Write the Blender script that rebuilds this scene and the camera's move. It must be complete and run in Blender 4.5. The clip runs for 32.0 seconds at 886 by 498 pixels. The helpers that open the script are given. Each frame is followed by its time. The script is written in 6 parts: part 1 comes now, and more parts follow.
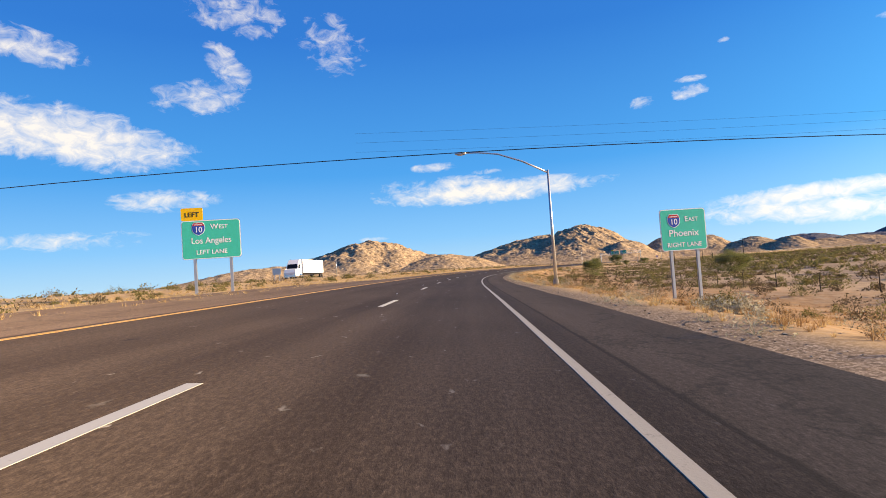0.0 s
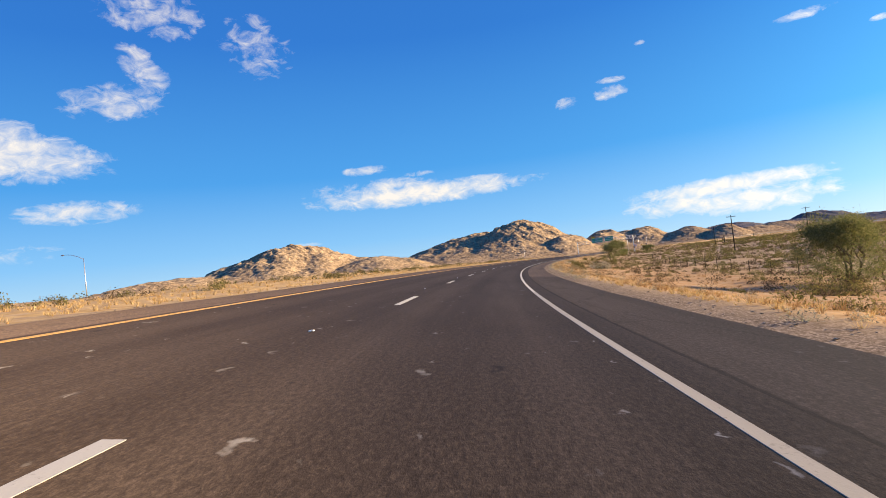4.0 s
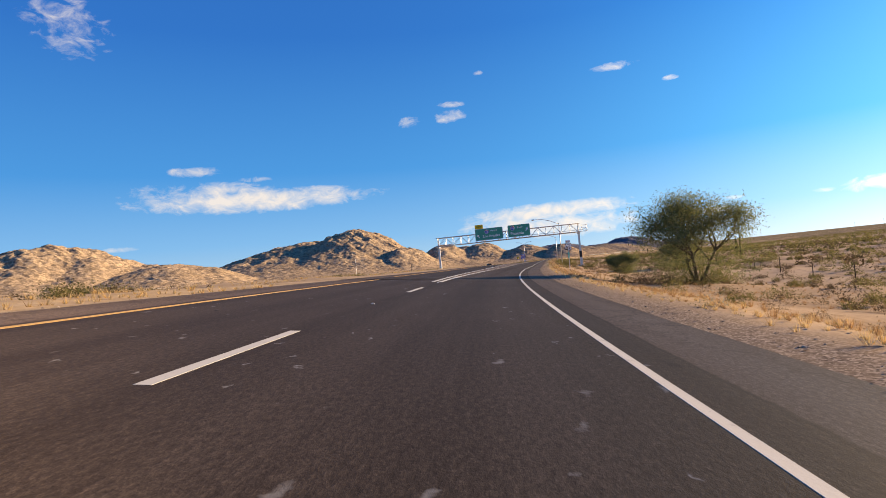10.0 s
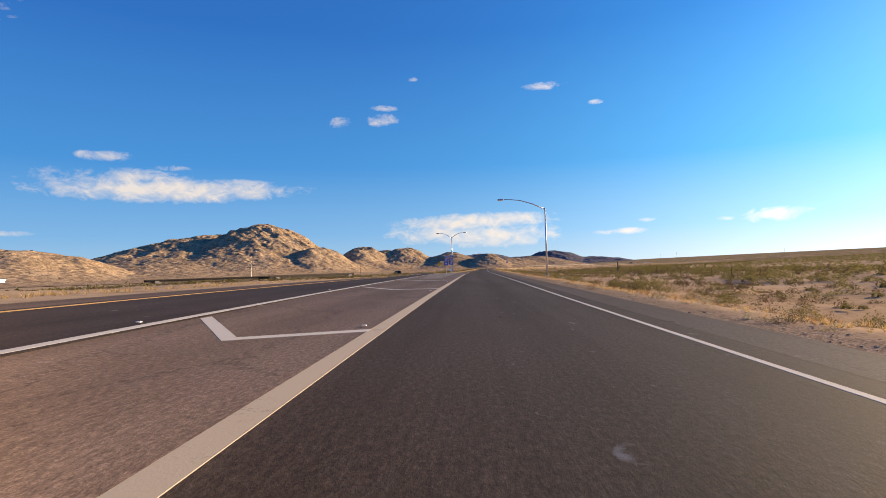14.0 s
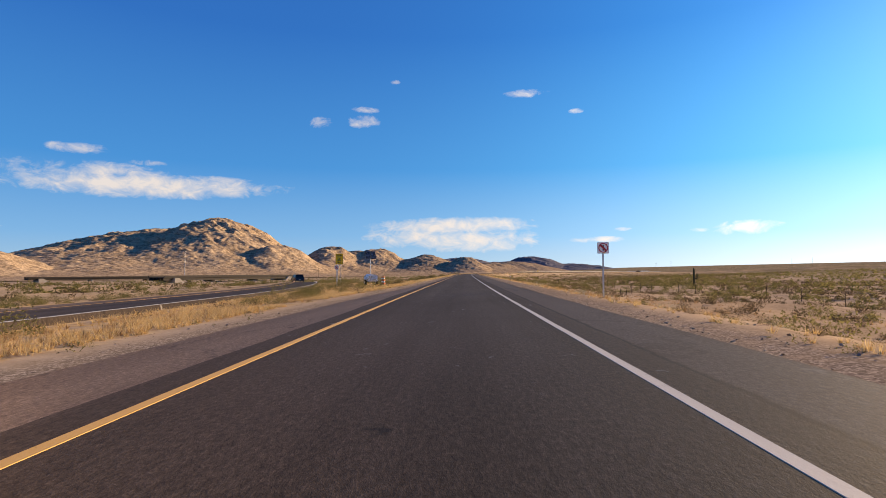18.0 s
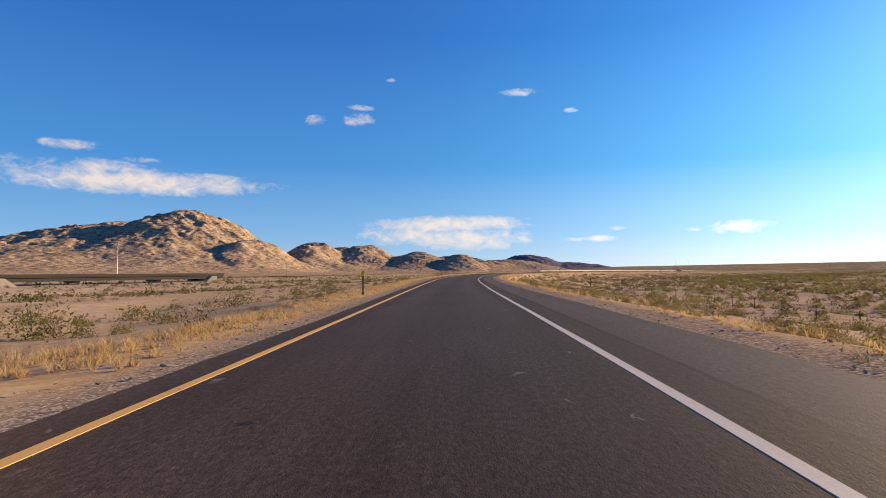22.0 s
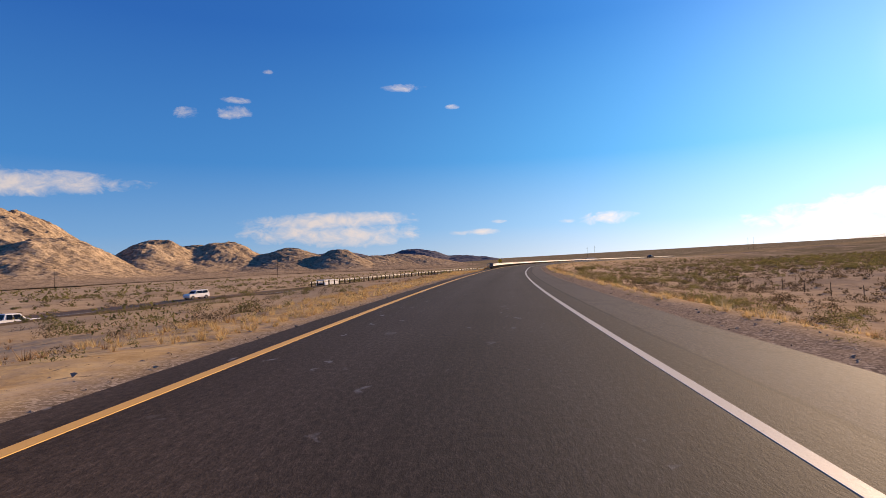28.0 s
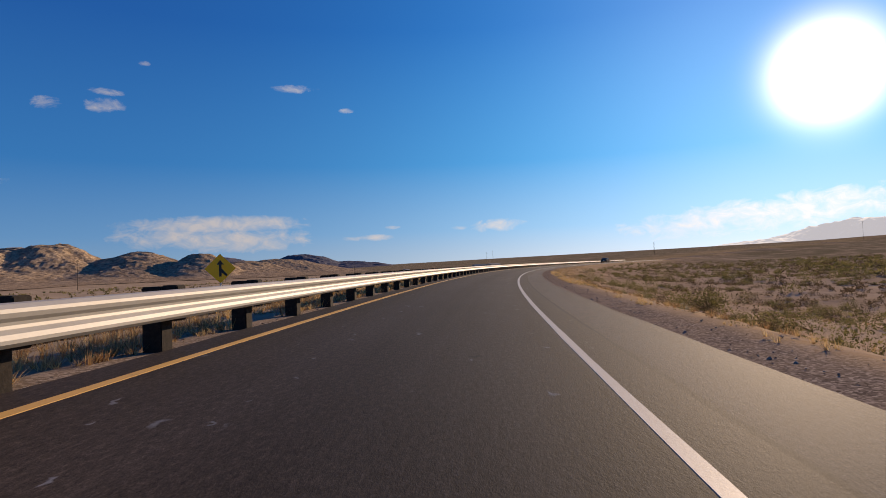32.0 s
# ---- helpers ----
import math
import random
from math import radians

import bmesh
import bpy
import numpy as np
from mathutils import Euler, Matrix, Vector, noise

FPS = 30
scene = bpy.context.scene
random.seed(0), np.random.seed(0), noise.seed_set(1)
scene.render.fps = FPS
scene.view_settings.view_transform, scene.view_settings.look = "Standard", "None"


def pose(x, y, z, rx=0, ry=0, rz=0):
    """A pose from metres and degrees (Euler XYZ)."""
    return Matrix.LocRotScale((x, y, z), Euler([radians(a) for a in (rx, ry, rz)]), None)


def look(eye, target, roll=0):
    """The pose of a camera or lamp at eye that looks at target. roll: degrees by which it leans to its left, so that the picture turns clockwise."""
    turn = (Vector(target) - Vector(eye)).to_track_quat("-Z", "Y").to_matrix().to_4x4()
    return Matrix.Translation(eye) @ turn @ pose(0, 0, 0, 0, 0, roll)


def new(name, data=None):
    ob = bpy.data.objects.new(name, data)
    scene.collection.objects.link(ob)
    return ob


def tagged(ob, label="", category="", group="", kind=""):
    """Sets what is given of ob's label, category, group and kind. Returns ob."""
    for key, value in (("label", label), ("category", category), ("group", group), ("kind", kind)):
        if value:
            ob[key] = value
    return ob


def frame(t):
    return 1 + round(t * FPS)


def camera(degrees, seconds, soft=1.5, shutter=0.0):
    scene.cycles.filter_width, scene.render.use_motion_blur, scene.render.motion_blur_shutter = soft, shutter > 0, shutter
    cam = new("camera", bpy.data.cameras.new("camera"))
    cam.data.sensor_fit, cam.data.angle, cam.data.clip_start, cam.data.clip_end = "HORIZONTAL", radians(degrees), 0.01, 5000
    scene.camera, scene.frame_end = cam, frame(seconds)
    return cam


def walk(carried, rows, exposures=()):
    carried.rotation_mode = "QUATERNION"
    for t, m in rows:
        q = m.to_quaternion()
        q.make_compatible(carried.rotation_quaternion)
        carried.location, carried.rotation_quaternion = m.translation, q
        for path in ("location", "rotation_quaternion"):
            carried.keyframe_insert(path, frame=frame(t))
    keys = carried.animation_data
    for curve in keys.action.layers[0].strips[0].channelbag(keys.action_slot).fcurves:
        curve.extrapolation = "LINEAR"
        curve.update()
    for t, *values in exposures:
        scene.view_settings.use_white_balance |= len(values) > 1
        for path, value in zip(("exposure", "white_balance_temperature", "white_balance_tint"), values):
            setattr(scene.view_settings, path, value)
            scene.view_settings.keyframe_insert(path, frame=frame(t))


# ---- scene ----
cam = camera(76.2, 32.0, soft=0.9)

# ---- the road's line on the plan: compass heading at each second of the drive ----
SPEED = 27.78
HEAD = [(-4, -38.56), (-1, -31.96), (0, -30.52), (1, -30.97), (2, -28.81), (3, -25.27), (4, -23.25), (5, -19.71), (6, -17.41), (7, -14.81), (8, -12.42), (9, -9.31), (10, -6.50), (11, -3.79), (12, -1.85), (13, -0.82), (14, -0.04), (15, 1.20), (16, 1.10), (17, 1.31), (18, 1.70), (19, 1.74), (20, 1.89), (21, 1.97), (22, 2.23), (23, 2.95), (24, 4.23), (25, 6.61), (26, 9.26), (27, 12.47), (28, 15.58), (29, 18.56), (30, 20.99), (31, 23.27), (32, 26.22), (34, 33.75), (36, 42.27), (38, 47.69), (40, 53.09), (46, 68.09)]


def curve_through(knots, x):
    xk, yk = (np.array(a, float) for a in zip(*knots))
    h = np.diff(xk)
    d = np.diff(yk) / h
    m = np.zeros(len(xk))
    m[0], m[-1] = d[0], d[-1]
    for i in range(1, len(xk) - 1):
        if d[i - 1] * d[i] > 0:
            w1, w2 = 2 * h[i] + h[i - 1], h[i] + 2 * h[i - 1]
            m[i] = (w1 + w2) / (w1 / d[i - 1] + w2 / d[i])
    x = np.clip(np.asarray(x, float), xk[0], xk[-1])
    i = np.clip(np.searchsorted(xk, x) - 1, 0, len(h) - 1)
    t = (x - xk[i]) / h[i]
    return (yk[i] * (1 + 2 * t) * (1 - t) ** 2 + m[i] * h[i] * t * (1 - t) ** 2
            + yk[i + 1] * t * t * (3 - 2 * t) + m[i + 1] * h[i] * t * t * (t - 1))


LT = np.arange(-4, 46, .02)
kernel = np.hanning(61)
LH = np.convolve(np.pad(np.radians(curve_through(HEAD, LT)), 30, mode="reflect", reflect_type="odd"), kernel / kernel.sum(), "valid")
LX, LY = np.cumsum(np.sin(LH)) * SPEED * .02, np.cumsum(np.cos(LH)) * SPEED * .02
LX, LY = LX - LX[200], LY - LY[200]
BANK = [(-4, 2.4), (-1, 2.62), (1.5, 3.97), (3, 4.72), (6, 6), (8, 5.77), (10, 5.34), (12, 3.41), (14, 2.41), (17, -0.36), (20, -1.96), (22, -2.05), (24, 1.13), (26, 1.74), (29, 1.45), (31, 2.16), (35, 2.56), (46, 1)]
EDGE = [(-4, 0.8), (0, 0.87), (1, 0.91), (2, 1.13), (3, 1.24), (6, 1.25), (7, 1.26), (8, 1.26), (9, 1.26), (10, 1.22), (11, 1.2), (12, 1.66), (13, 2.39), (14, 2.68), (17, 1.74), (18, 1.44), (19, 1.31), (20, 1.32), (21, 1.31), (22, 1.37), (23, 1.02), (24, 0.69), (25, 0.75), (26, 0.84), (29, 1.47), (30, 1.41), (31, 1), (32, 0.88), (36, 0.95), (46, 1)]


def line_at(t):
    """Plan position, heading and bank slope at second t of the drive."""
    return np.interp(t, LT, LX), np.interp(t, LT, LY), np.interp(t, LT, LH), np.tan(np.radians(curve_through(BANK, t)))


def reach(d):
    """How far the bank's plane carries to the side."""
    return np.where(np.abs(d) < 14, d, np.sign(d) * (14 + 8 * np.tanh((np.abs(d) - 14) / 16))) * np.clip(1.6 - np.abs(d) / 70, 0, 1)


def place(t, d, z=0.0):
    """World positions at t, d metres to the right of the drive line, z above the banked road plane."""
    x, y, h, b = line_at(t)
    return np.stack([x + d * np.cos(h), y - d * np.sin(h), z - b * reach(d) + 0 * x], -1)


def spot(t, d, z=0.0, turn=0.0):
    """A pose at t, d: local x to the right, y ahead, z up."""
    p = place(np.float64(t), np.float64(d), z)
    return Matrix.Translation(Vector(p)) @ Matrix.Rotation(-float(np.interp(t, LT, LH)) + radians(turn), 4, "Z")


def edge(t):
    return curve_through(EDGE, t)


PATH = [
    (0, 2.37, 3.89, 33.20), (0.5, 2.23, 4.04, 33.20), (1, 2.16, 4.22, 33.11), (1.5, 2.20, 4.46, 32.82), (2, 2.25, 4.81, 32.11),
    (2.5, 2.21, 5.28, 30.84), (3, 2.15, 5.77, 29.30), (3.5, 2.09, 6.15, 27.87), (4, 2.00, 6.36, 26.74), (4.5, 1.93, 6.45, 25.55),
    (5, 1.89, 6.44, 23.94), (5.5, 1.87, 6.35, 22.31), (6, 1.84, 6.14, 21.04), (6.5, 1.80, 5.83, 19.81), (7, 1.77, 5.52, 18.48),
    (7.5, 1.77, 5.38, 17.29), (8, 1.78, 5.29, 16.11), (8.5, 1.79, 5.15, 14.76), (9, 1.78, 4.99, 13.29), (9.5, 1.77, 4.87, 11.81),
    (10, 1.79, 4.71, 10.37), (10.5, 1.85, 4.47, 9.01), (11, 1.88, 4.23, 7.65), (11.5, 1.83, 4.04, 6.25), (12, 1.80, 3.58, 5.12),
    (12.5, 1.83, 2.90, 4.29), (13, 1.85, 2.43, 3.57), (13.5, 1.89, 2.07, 3.08), (14, 1.96, 1.65, 2.67), (14.5, 2.06, 1.18, 2.03),
    (15, 2.19, 0.75, 1.40), (15.5, 2.34, 0.49, 1.05), (16, 2.38, 0.38, 0.91), (16.5, 2.23, 0.35, 0.86), (17, 2.10, 0.32, 0.77),
    (17.5, 2.18, 0.24, 0.58), (18, 2.31, 0.18, 0.39), (18.5, 2.33, 0.19, 0.29), (19, 2.28, 0.16, 0.24), (19.5, 2.26, 0.01, 0.17),
    (20, 2.24, -0.14, 0.09), (20.5, 2.19, -0.17, 0.03), (21, 2.15, -0.15, -0.01), (21.5, 2.14, -0.15, -0.07), (22, 2.15, -0.01, -0.16),
    (22.5, 2.13, 0.36, -0.33), (23, 2.08, 0.71, -0.60), (23.5, 2.01, 0.90, -0.98), (24, 1.95, 1.05, -1.47), (24.5, 1.86, 1.28, -2.22),
    (25, 1.79, 1.59, -3.23), (25.5, 1.78, 1.89, -4.32), (26, 1.72, 2.13, -5.53), (26.5, 1.62, 2.25, -6.90), (27, 1.54, 2.25, -8.40),
    (27.5, 1.51, 2.17, -9.96), (28, 1.51, 2.08, -11.51), (28.5, 1.50, 2.02, -13.04), (29, 1.46, 2.05, -14.56), (29.5, 1.48, 2.21, -16.01),
    (30, 1.56, 2.36, -17.33), (30.5, 1.65, 2.29, -18.50), (31, 1.71, 2.15, -19.66), (31.5, 1.73, 2.10, -20.93), (32, 1.73, 2.12, -22.28),]
EYE = 0.842
walk(cam, [(t, pose(*line_at(t)[:2], EYE, 90 + pitch, roll, yaw)) for t, pitch, roll, yaw in PATH],
     exposures=((0, 1.34, 9500, 14), (6, 1.25, 9600, 15), (12, 1.05, 9600, 18), (20, 0.97, 9600, 20), (24, 0.95, 9700, 23), (27, 0.79, 9500, 25), (28.5, 0.62, 9000, 25), (30.3, 0.37, 8600, 24), (32, 0.22, 8400, 22)))

# ---- sky, sun ----
SUN_AZ, SUN_EL = 57.2, 14.8
sun_way = Vector((math.sin(radians(SUN_AZ)) * math.cos(radians(SUN_EL)), math.cos(radians(SUN_AZ)) * math.cos(radians(SUN_EL)), math.sin(radians(SUN_EL))))
sun = new("sun", bpy.data.lights.new("sun", "SUN"))
sun.data.energy, sun.data.angle, sun.data.color = 5.0, radians(0.55), (1.0, .86, .67)
sun.matrix_world = look(sun_way * 100, (0, 0, 0))

world = bpy.data.worlds.new("desert_sky")
scene.world = world
world.use_nodes = True


class Nodes:
    """Short hand for building a node tree."""

    def __init__(self, tree):
        self.tree = tree
        tree.nodes.clear()

    def add(self, kind, inputs=(), **settings):
        n = self.tree.nodes.new(kind)
        for k, v in settings.items():
            setattr(n, k, v)
        for k, v in dict(inputs).items():
            if isinstance(v, bpy.types.NodeSocket):
                self.tree.links.new(v, n.inputs[k])
            else:
                n.inputs[k].default_value = v
        return n

    def math(self, op, a, b=0.0, c=0.0, clamp=False):
        return self.add("ShaderNodeMath", {0: a, 1: b, 2: c}, operation=op, use_clamp=clamp).outputs[0]

    def ramp(self, x, stops, interpolation="LINEAR"):
        n = self.add("ShaderNodeValToRGB", {0: x})
        n.color_ramp.interpolation = interpolation
        while len(n.color_ramp.elements) < len(stops):
            n.color_ramp.elements.new(0.5)
        for e, (p, c) in zip(n.color_ramp.elements, stops):
            e.position = p
            e.color = (c, c, c, 1) if isinstance(c, (int, float)) else (*c, 1)
        return n.outputs[0]

    def mix(self, f, a, b, blend="MIX"):
        n = self.add("ShaderNodeMix", {0: f, 6: a, 7: b}, data_type="RGBA", blend_type=blend)
        return n.outputs[2]

    def noise(self, vector, scale, detail=4.0, rough=.55, distortion=0.0):
        return self.add("ShaderNodeTexNoise", {"Vector": vector, "Scale": scale, "Detail": detail, "Roughness": rough, "Distortion": distortion})


def rgb(r, g, b):
    return (r, g, b, 1.0)


w = Nodes(world.node_tree)
way = w.add("ShaderNodeTexCoord").outputs["Generated"]
sky = w.add("ShaderNodeTexSky", {"Vector": way}, sky_type="NISHITA", sun_disc=False, sun_elevation=radians(SUN_EL), sun_rotation=radians(SUN_AZ),
            altitude=300.0, air_density=1.0, dust_density=0.1, ozone_density=5.0)
sep = w.add("ShaderNodeSeparateXYZ", {0: way})
az = w.math("MULTIPLY", w.math("ARCTAN2", sep.outputs[0], sep.outputs[1]), 180 / math.pi)
el = w.math("MULTIPLY", w.math("ARCSINE", sep.outputs[2]), 180 / math.pi)
plane = w.add("ShaderNodeCombineXYZ", {0: w.math("MULTIPLY", az, 1.0), 1: w.math("MULTIPLY", el, 1.7), 2: 0.0}).outputs[0]
puff = w.noise(plane, .55, 10.0, .64, .6).outputs[0]
wisp = w.noise(plane, .22, 5.0, .6, 1.4).outputs[0]
# each cloud: azimuth, elevation, half width, half height, lean, thickness
CLOUDS = [(-66.8, 13.6, 12.0, 3.0, -.12, 1.0), (-55.5, 17.6, 5.2, 2.0, .06, .62), (-53.0, 20.3, 2.6, 2.2, -.5, .6), (-69.3, 20.4, 5.5, 1.7, -.12, .68), (-52.0, 25.0, 6.0, 2.4, -.12, .52),
          (-42.9, 22.5, 4.2, 3.4, -.2, .42), (-58.9, 8.2, 6.0, 1.2, .03, .66), (-67.1, 4.8, 9.0, 1.2, 0, .4), (-27.8, 7.8, 13.6, 1.35, .02, .95), (-32.0, 8.7, 9.0, 1.2, 0, .62), (-33.2, 10.6, 3.0, .65, 0, .55),
          (-28.0, 9.8, 2.0, .4, 0, .5), (.5, 4.6, 10.2, 1.1, .02, 1.0), (2.5, 3.2, 8.5, 1.5, 0, .9), (-3.0, 3.6, 6.0, 1.3, .05, .8), (-8.4, 14.9, 1.9, .8, .04, .8), (-8.2, 16.0, 1.7, .4, 0, .55), (-12.6, 14.6, 1.5, .7, .06, .62),
          (8.0, 17.5, 2.8, .5, .02, .62), (13.06, 15.6, .95, .3, 0, .8), (-5.4, 18.7, .9, .3, 0, .55), (28.2, 3.9, 4.0, .8, .02, .60), (24.0, 3.8, 1.5, .25, 0, .45), (15.0, 3.1, 3.2, .4, 0, .75), (17.3, 4.1, 1.0, .25, 0, .5),
          (53.0, 3.6, 16.0, 2.0, .07, .72), (70.0, 4.6, 14.0, 2.0, .03, .8), (-40.0, 3.8, 2.0, .3, 0, .45)]
cover = None
for a, e, wa, he, lean, thick in CLOUDS:
    da = w.math("SUBTRACT", az, a)
    de = w.math("SUBTRACT", w.math("SUBTRACT", el, e), w.math("MULTIPLY", da, lean))
    r2 = w.math("ADD", w.math("POWER", w.math("ABSOLUTE", w.math("DIVIDE", da, wa)), 2.0), w.math("POWER", w.math("ABSOLUTE", w.math("DIVIDE", de, he)), 2.0))
    blob = w.math("MULTIPLY", w.math("SUBTRACT", 1.0, r2, clamp=True), thick)
    cover = blob if cover is None else w.math("MAXIMUM", cover, blob)
fluff = w.math("ADD", w.math("MULTIPLY", w.math("SUBTRACT", puff, .5), 2.1), w.math("MULTIPLY", w.math("SUBTRACT", wisp, .5), 1.0))
body = w.math("ADD", w.math("POWER", cover, .55), w.math("MULTIPLY", fluff, w.math("MULTIPLY", w.math("POWER", cover, .25), w.math("SUBTRACT", 1.15, w.math("MULTIPLY", cover, .65)))))
cloud = w.math("MULTIPLY", w.math("SUBTRACT", body, .42), 1.55, clamp=True)
cloud = w.math("MULTIPLY", w.math("POWER", cloud, 1.2), .92)
to_sun = w.add("ShaderNodeVectorMath", {0: way, 1: tuple(sun_way)}, operation="DOT_PRODUCT").outputs["Value"]
glow = w.math("POWER", w.math("MAXIMUM", to_sun, 0.0), 720.0)
glow2 = w.math("POWER", w.math("MAXIMUM", to_sun, 0.0), 22.0)
clear = w.ramp(w.math("DIVIDE", el, 60.0), [(0.0, (.40, .69, .98)), (.06, (.185, .55, 1.02)), (.17, (.026, .350, .90)), (.38, (.0, .192, .70)), (1.0, (.003, .07, .38))])
tint = w.mix(1.0, clear, rgb(6.9, 8.5, 10.6), "MULTIPLY")
toward = w.math("POWER", w.math("MAXIMUM", w.math("MULTIPLY", w.math("ADD", to_sun, 1.0), .5), 0.0), 10.0)
tint = w.mix(1.0, tint, w.add("ShaderNodeCombineColor", {0: w.math("ADD", .98, w.math("MULTIPLY", toward, 3.7)), 1: w.math("ADD", .96, w.math("MULTIPLY", toward, 2.0)), 2: w.math("ADD", .90, w.math("MULTIPLY", toward, 1.2))}).outputs[0], "MULTIPLY")
air = w.mix(.98, sky.outputs[0], tint)
white = w.mix(1.0, rgb(6.7, 7.6, 8.9), w.add("ShaderNodeCombineColor", {0: w.math("ADD", 1.0, w.math("MULTIPLY", toward, 1.1)), 1: w.math("ADD", 1.0, w.math("MULTIPLY", toward, 1.1)), 2: w.math("ADD", 1.0, w.math("MULTIPLY", toward, 1.0))}).outputs[0], "MULTIPLY")
shown = w.mix(cloud, air, white)
halo = w.mix(1.0, shown, w.add("ShaderNodeCombineColor", {0: w.math("ADD", w.math("MULTIPLY", glow, 60.0), w.math("MULTIPLY", glow2, 2.2)), 1: w.math("ADD", w.math("MULTIPLY", glow, 58.0), w.math("MULTIPLY", glow2, 2.6)),
                                                          2: w.math("ADD", w.math("MULTIPLY", glow, 54.0), w.math("MULTIPLY", glow2, 3.0))}).outputs[0], "ADD")
SKY = 0.054
back = w.add("ShaderNodeBackground", {"Color": halo, "Strength": SKY})
w.add("ShaderNodeOutputWorld", {"Surface": back.outputs[0]})


# ---- materials ----
def material(name, rough=.8, metal=0.0, gloss=None):
    m = bpy.data.materials.new(name)
    m.use_nodes = True
    n = Nodes(m.node_tree)
    b = n.add("ShaderNodeBsdfPrincipled", {"Roughness": rough, "Metallic": metal, "Specular IOR Level": gloss if gloss is not None else (.2 if rough > .7 else .5), "Diffuse Roughness": 0.0 if rough > .9 else (.9 if rough > .7 else 0.0)})
    n.add("ShaderNodeOutputMaterial", {"Surface": b.outputs[0]})
    return m, n, b


def bump(n, b, height, strength=.5, distance=.02):
    k = n.add("ShaderNodeBump", {"Height": height, "Strength": strength, "Distance": distance})
    n.tree.links.new(k.outputs[0], b.inputs["Normal"])


def mottled(name, dark, light, scale, rough=.85, metal=0.0, relief=.0, fine=8.0, distance=.02):
    m, n, b = material(name, rough, metal)
    p = n.add("ShaderNodeTexCoord").outputs["Object"]
    big = n.noise(p, scale, 5.0, .6).outputs[0]
    small = n.noise(p, scale * fine, 4.0, .65).outputs[0]
    f = n.math("ADD", n.math("MULTIPLY", big, .55), n.math("MULTIPLY", small, .45))
    c = n.ramp(f, [(.3, dark), (.7, light)])
    n.tree.links.new(c, b.inputs["Base Color"])
    if relief:
        bump(n, b, small, relief, distance)
    return m


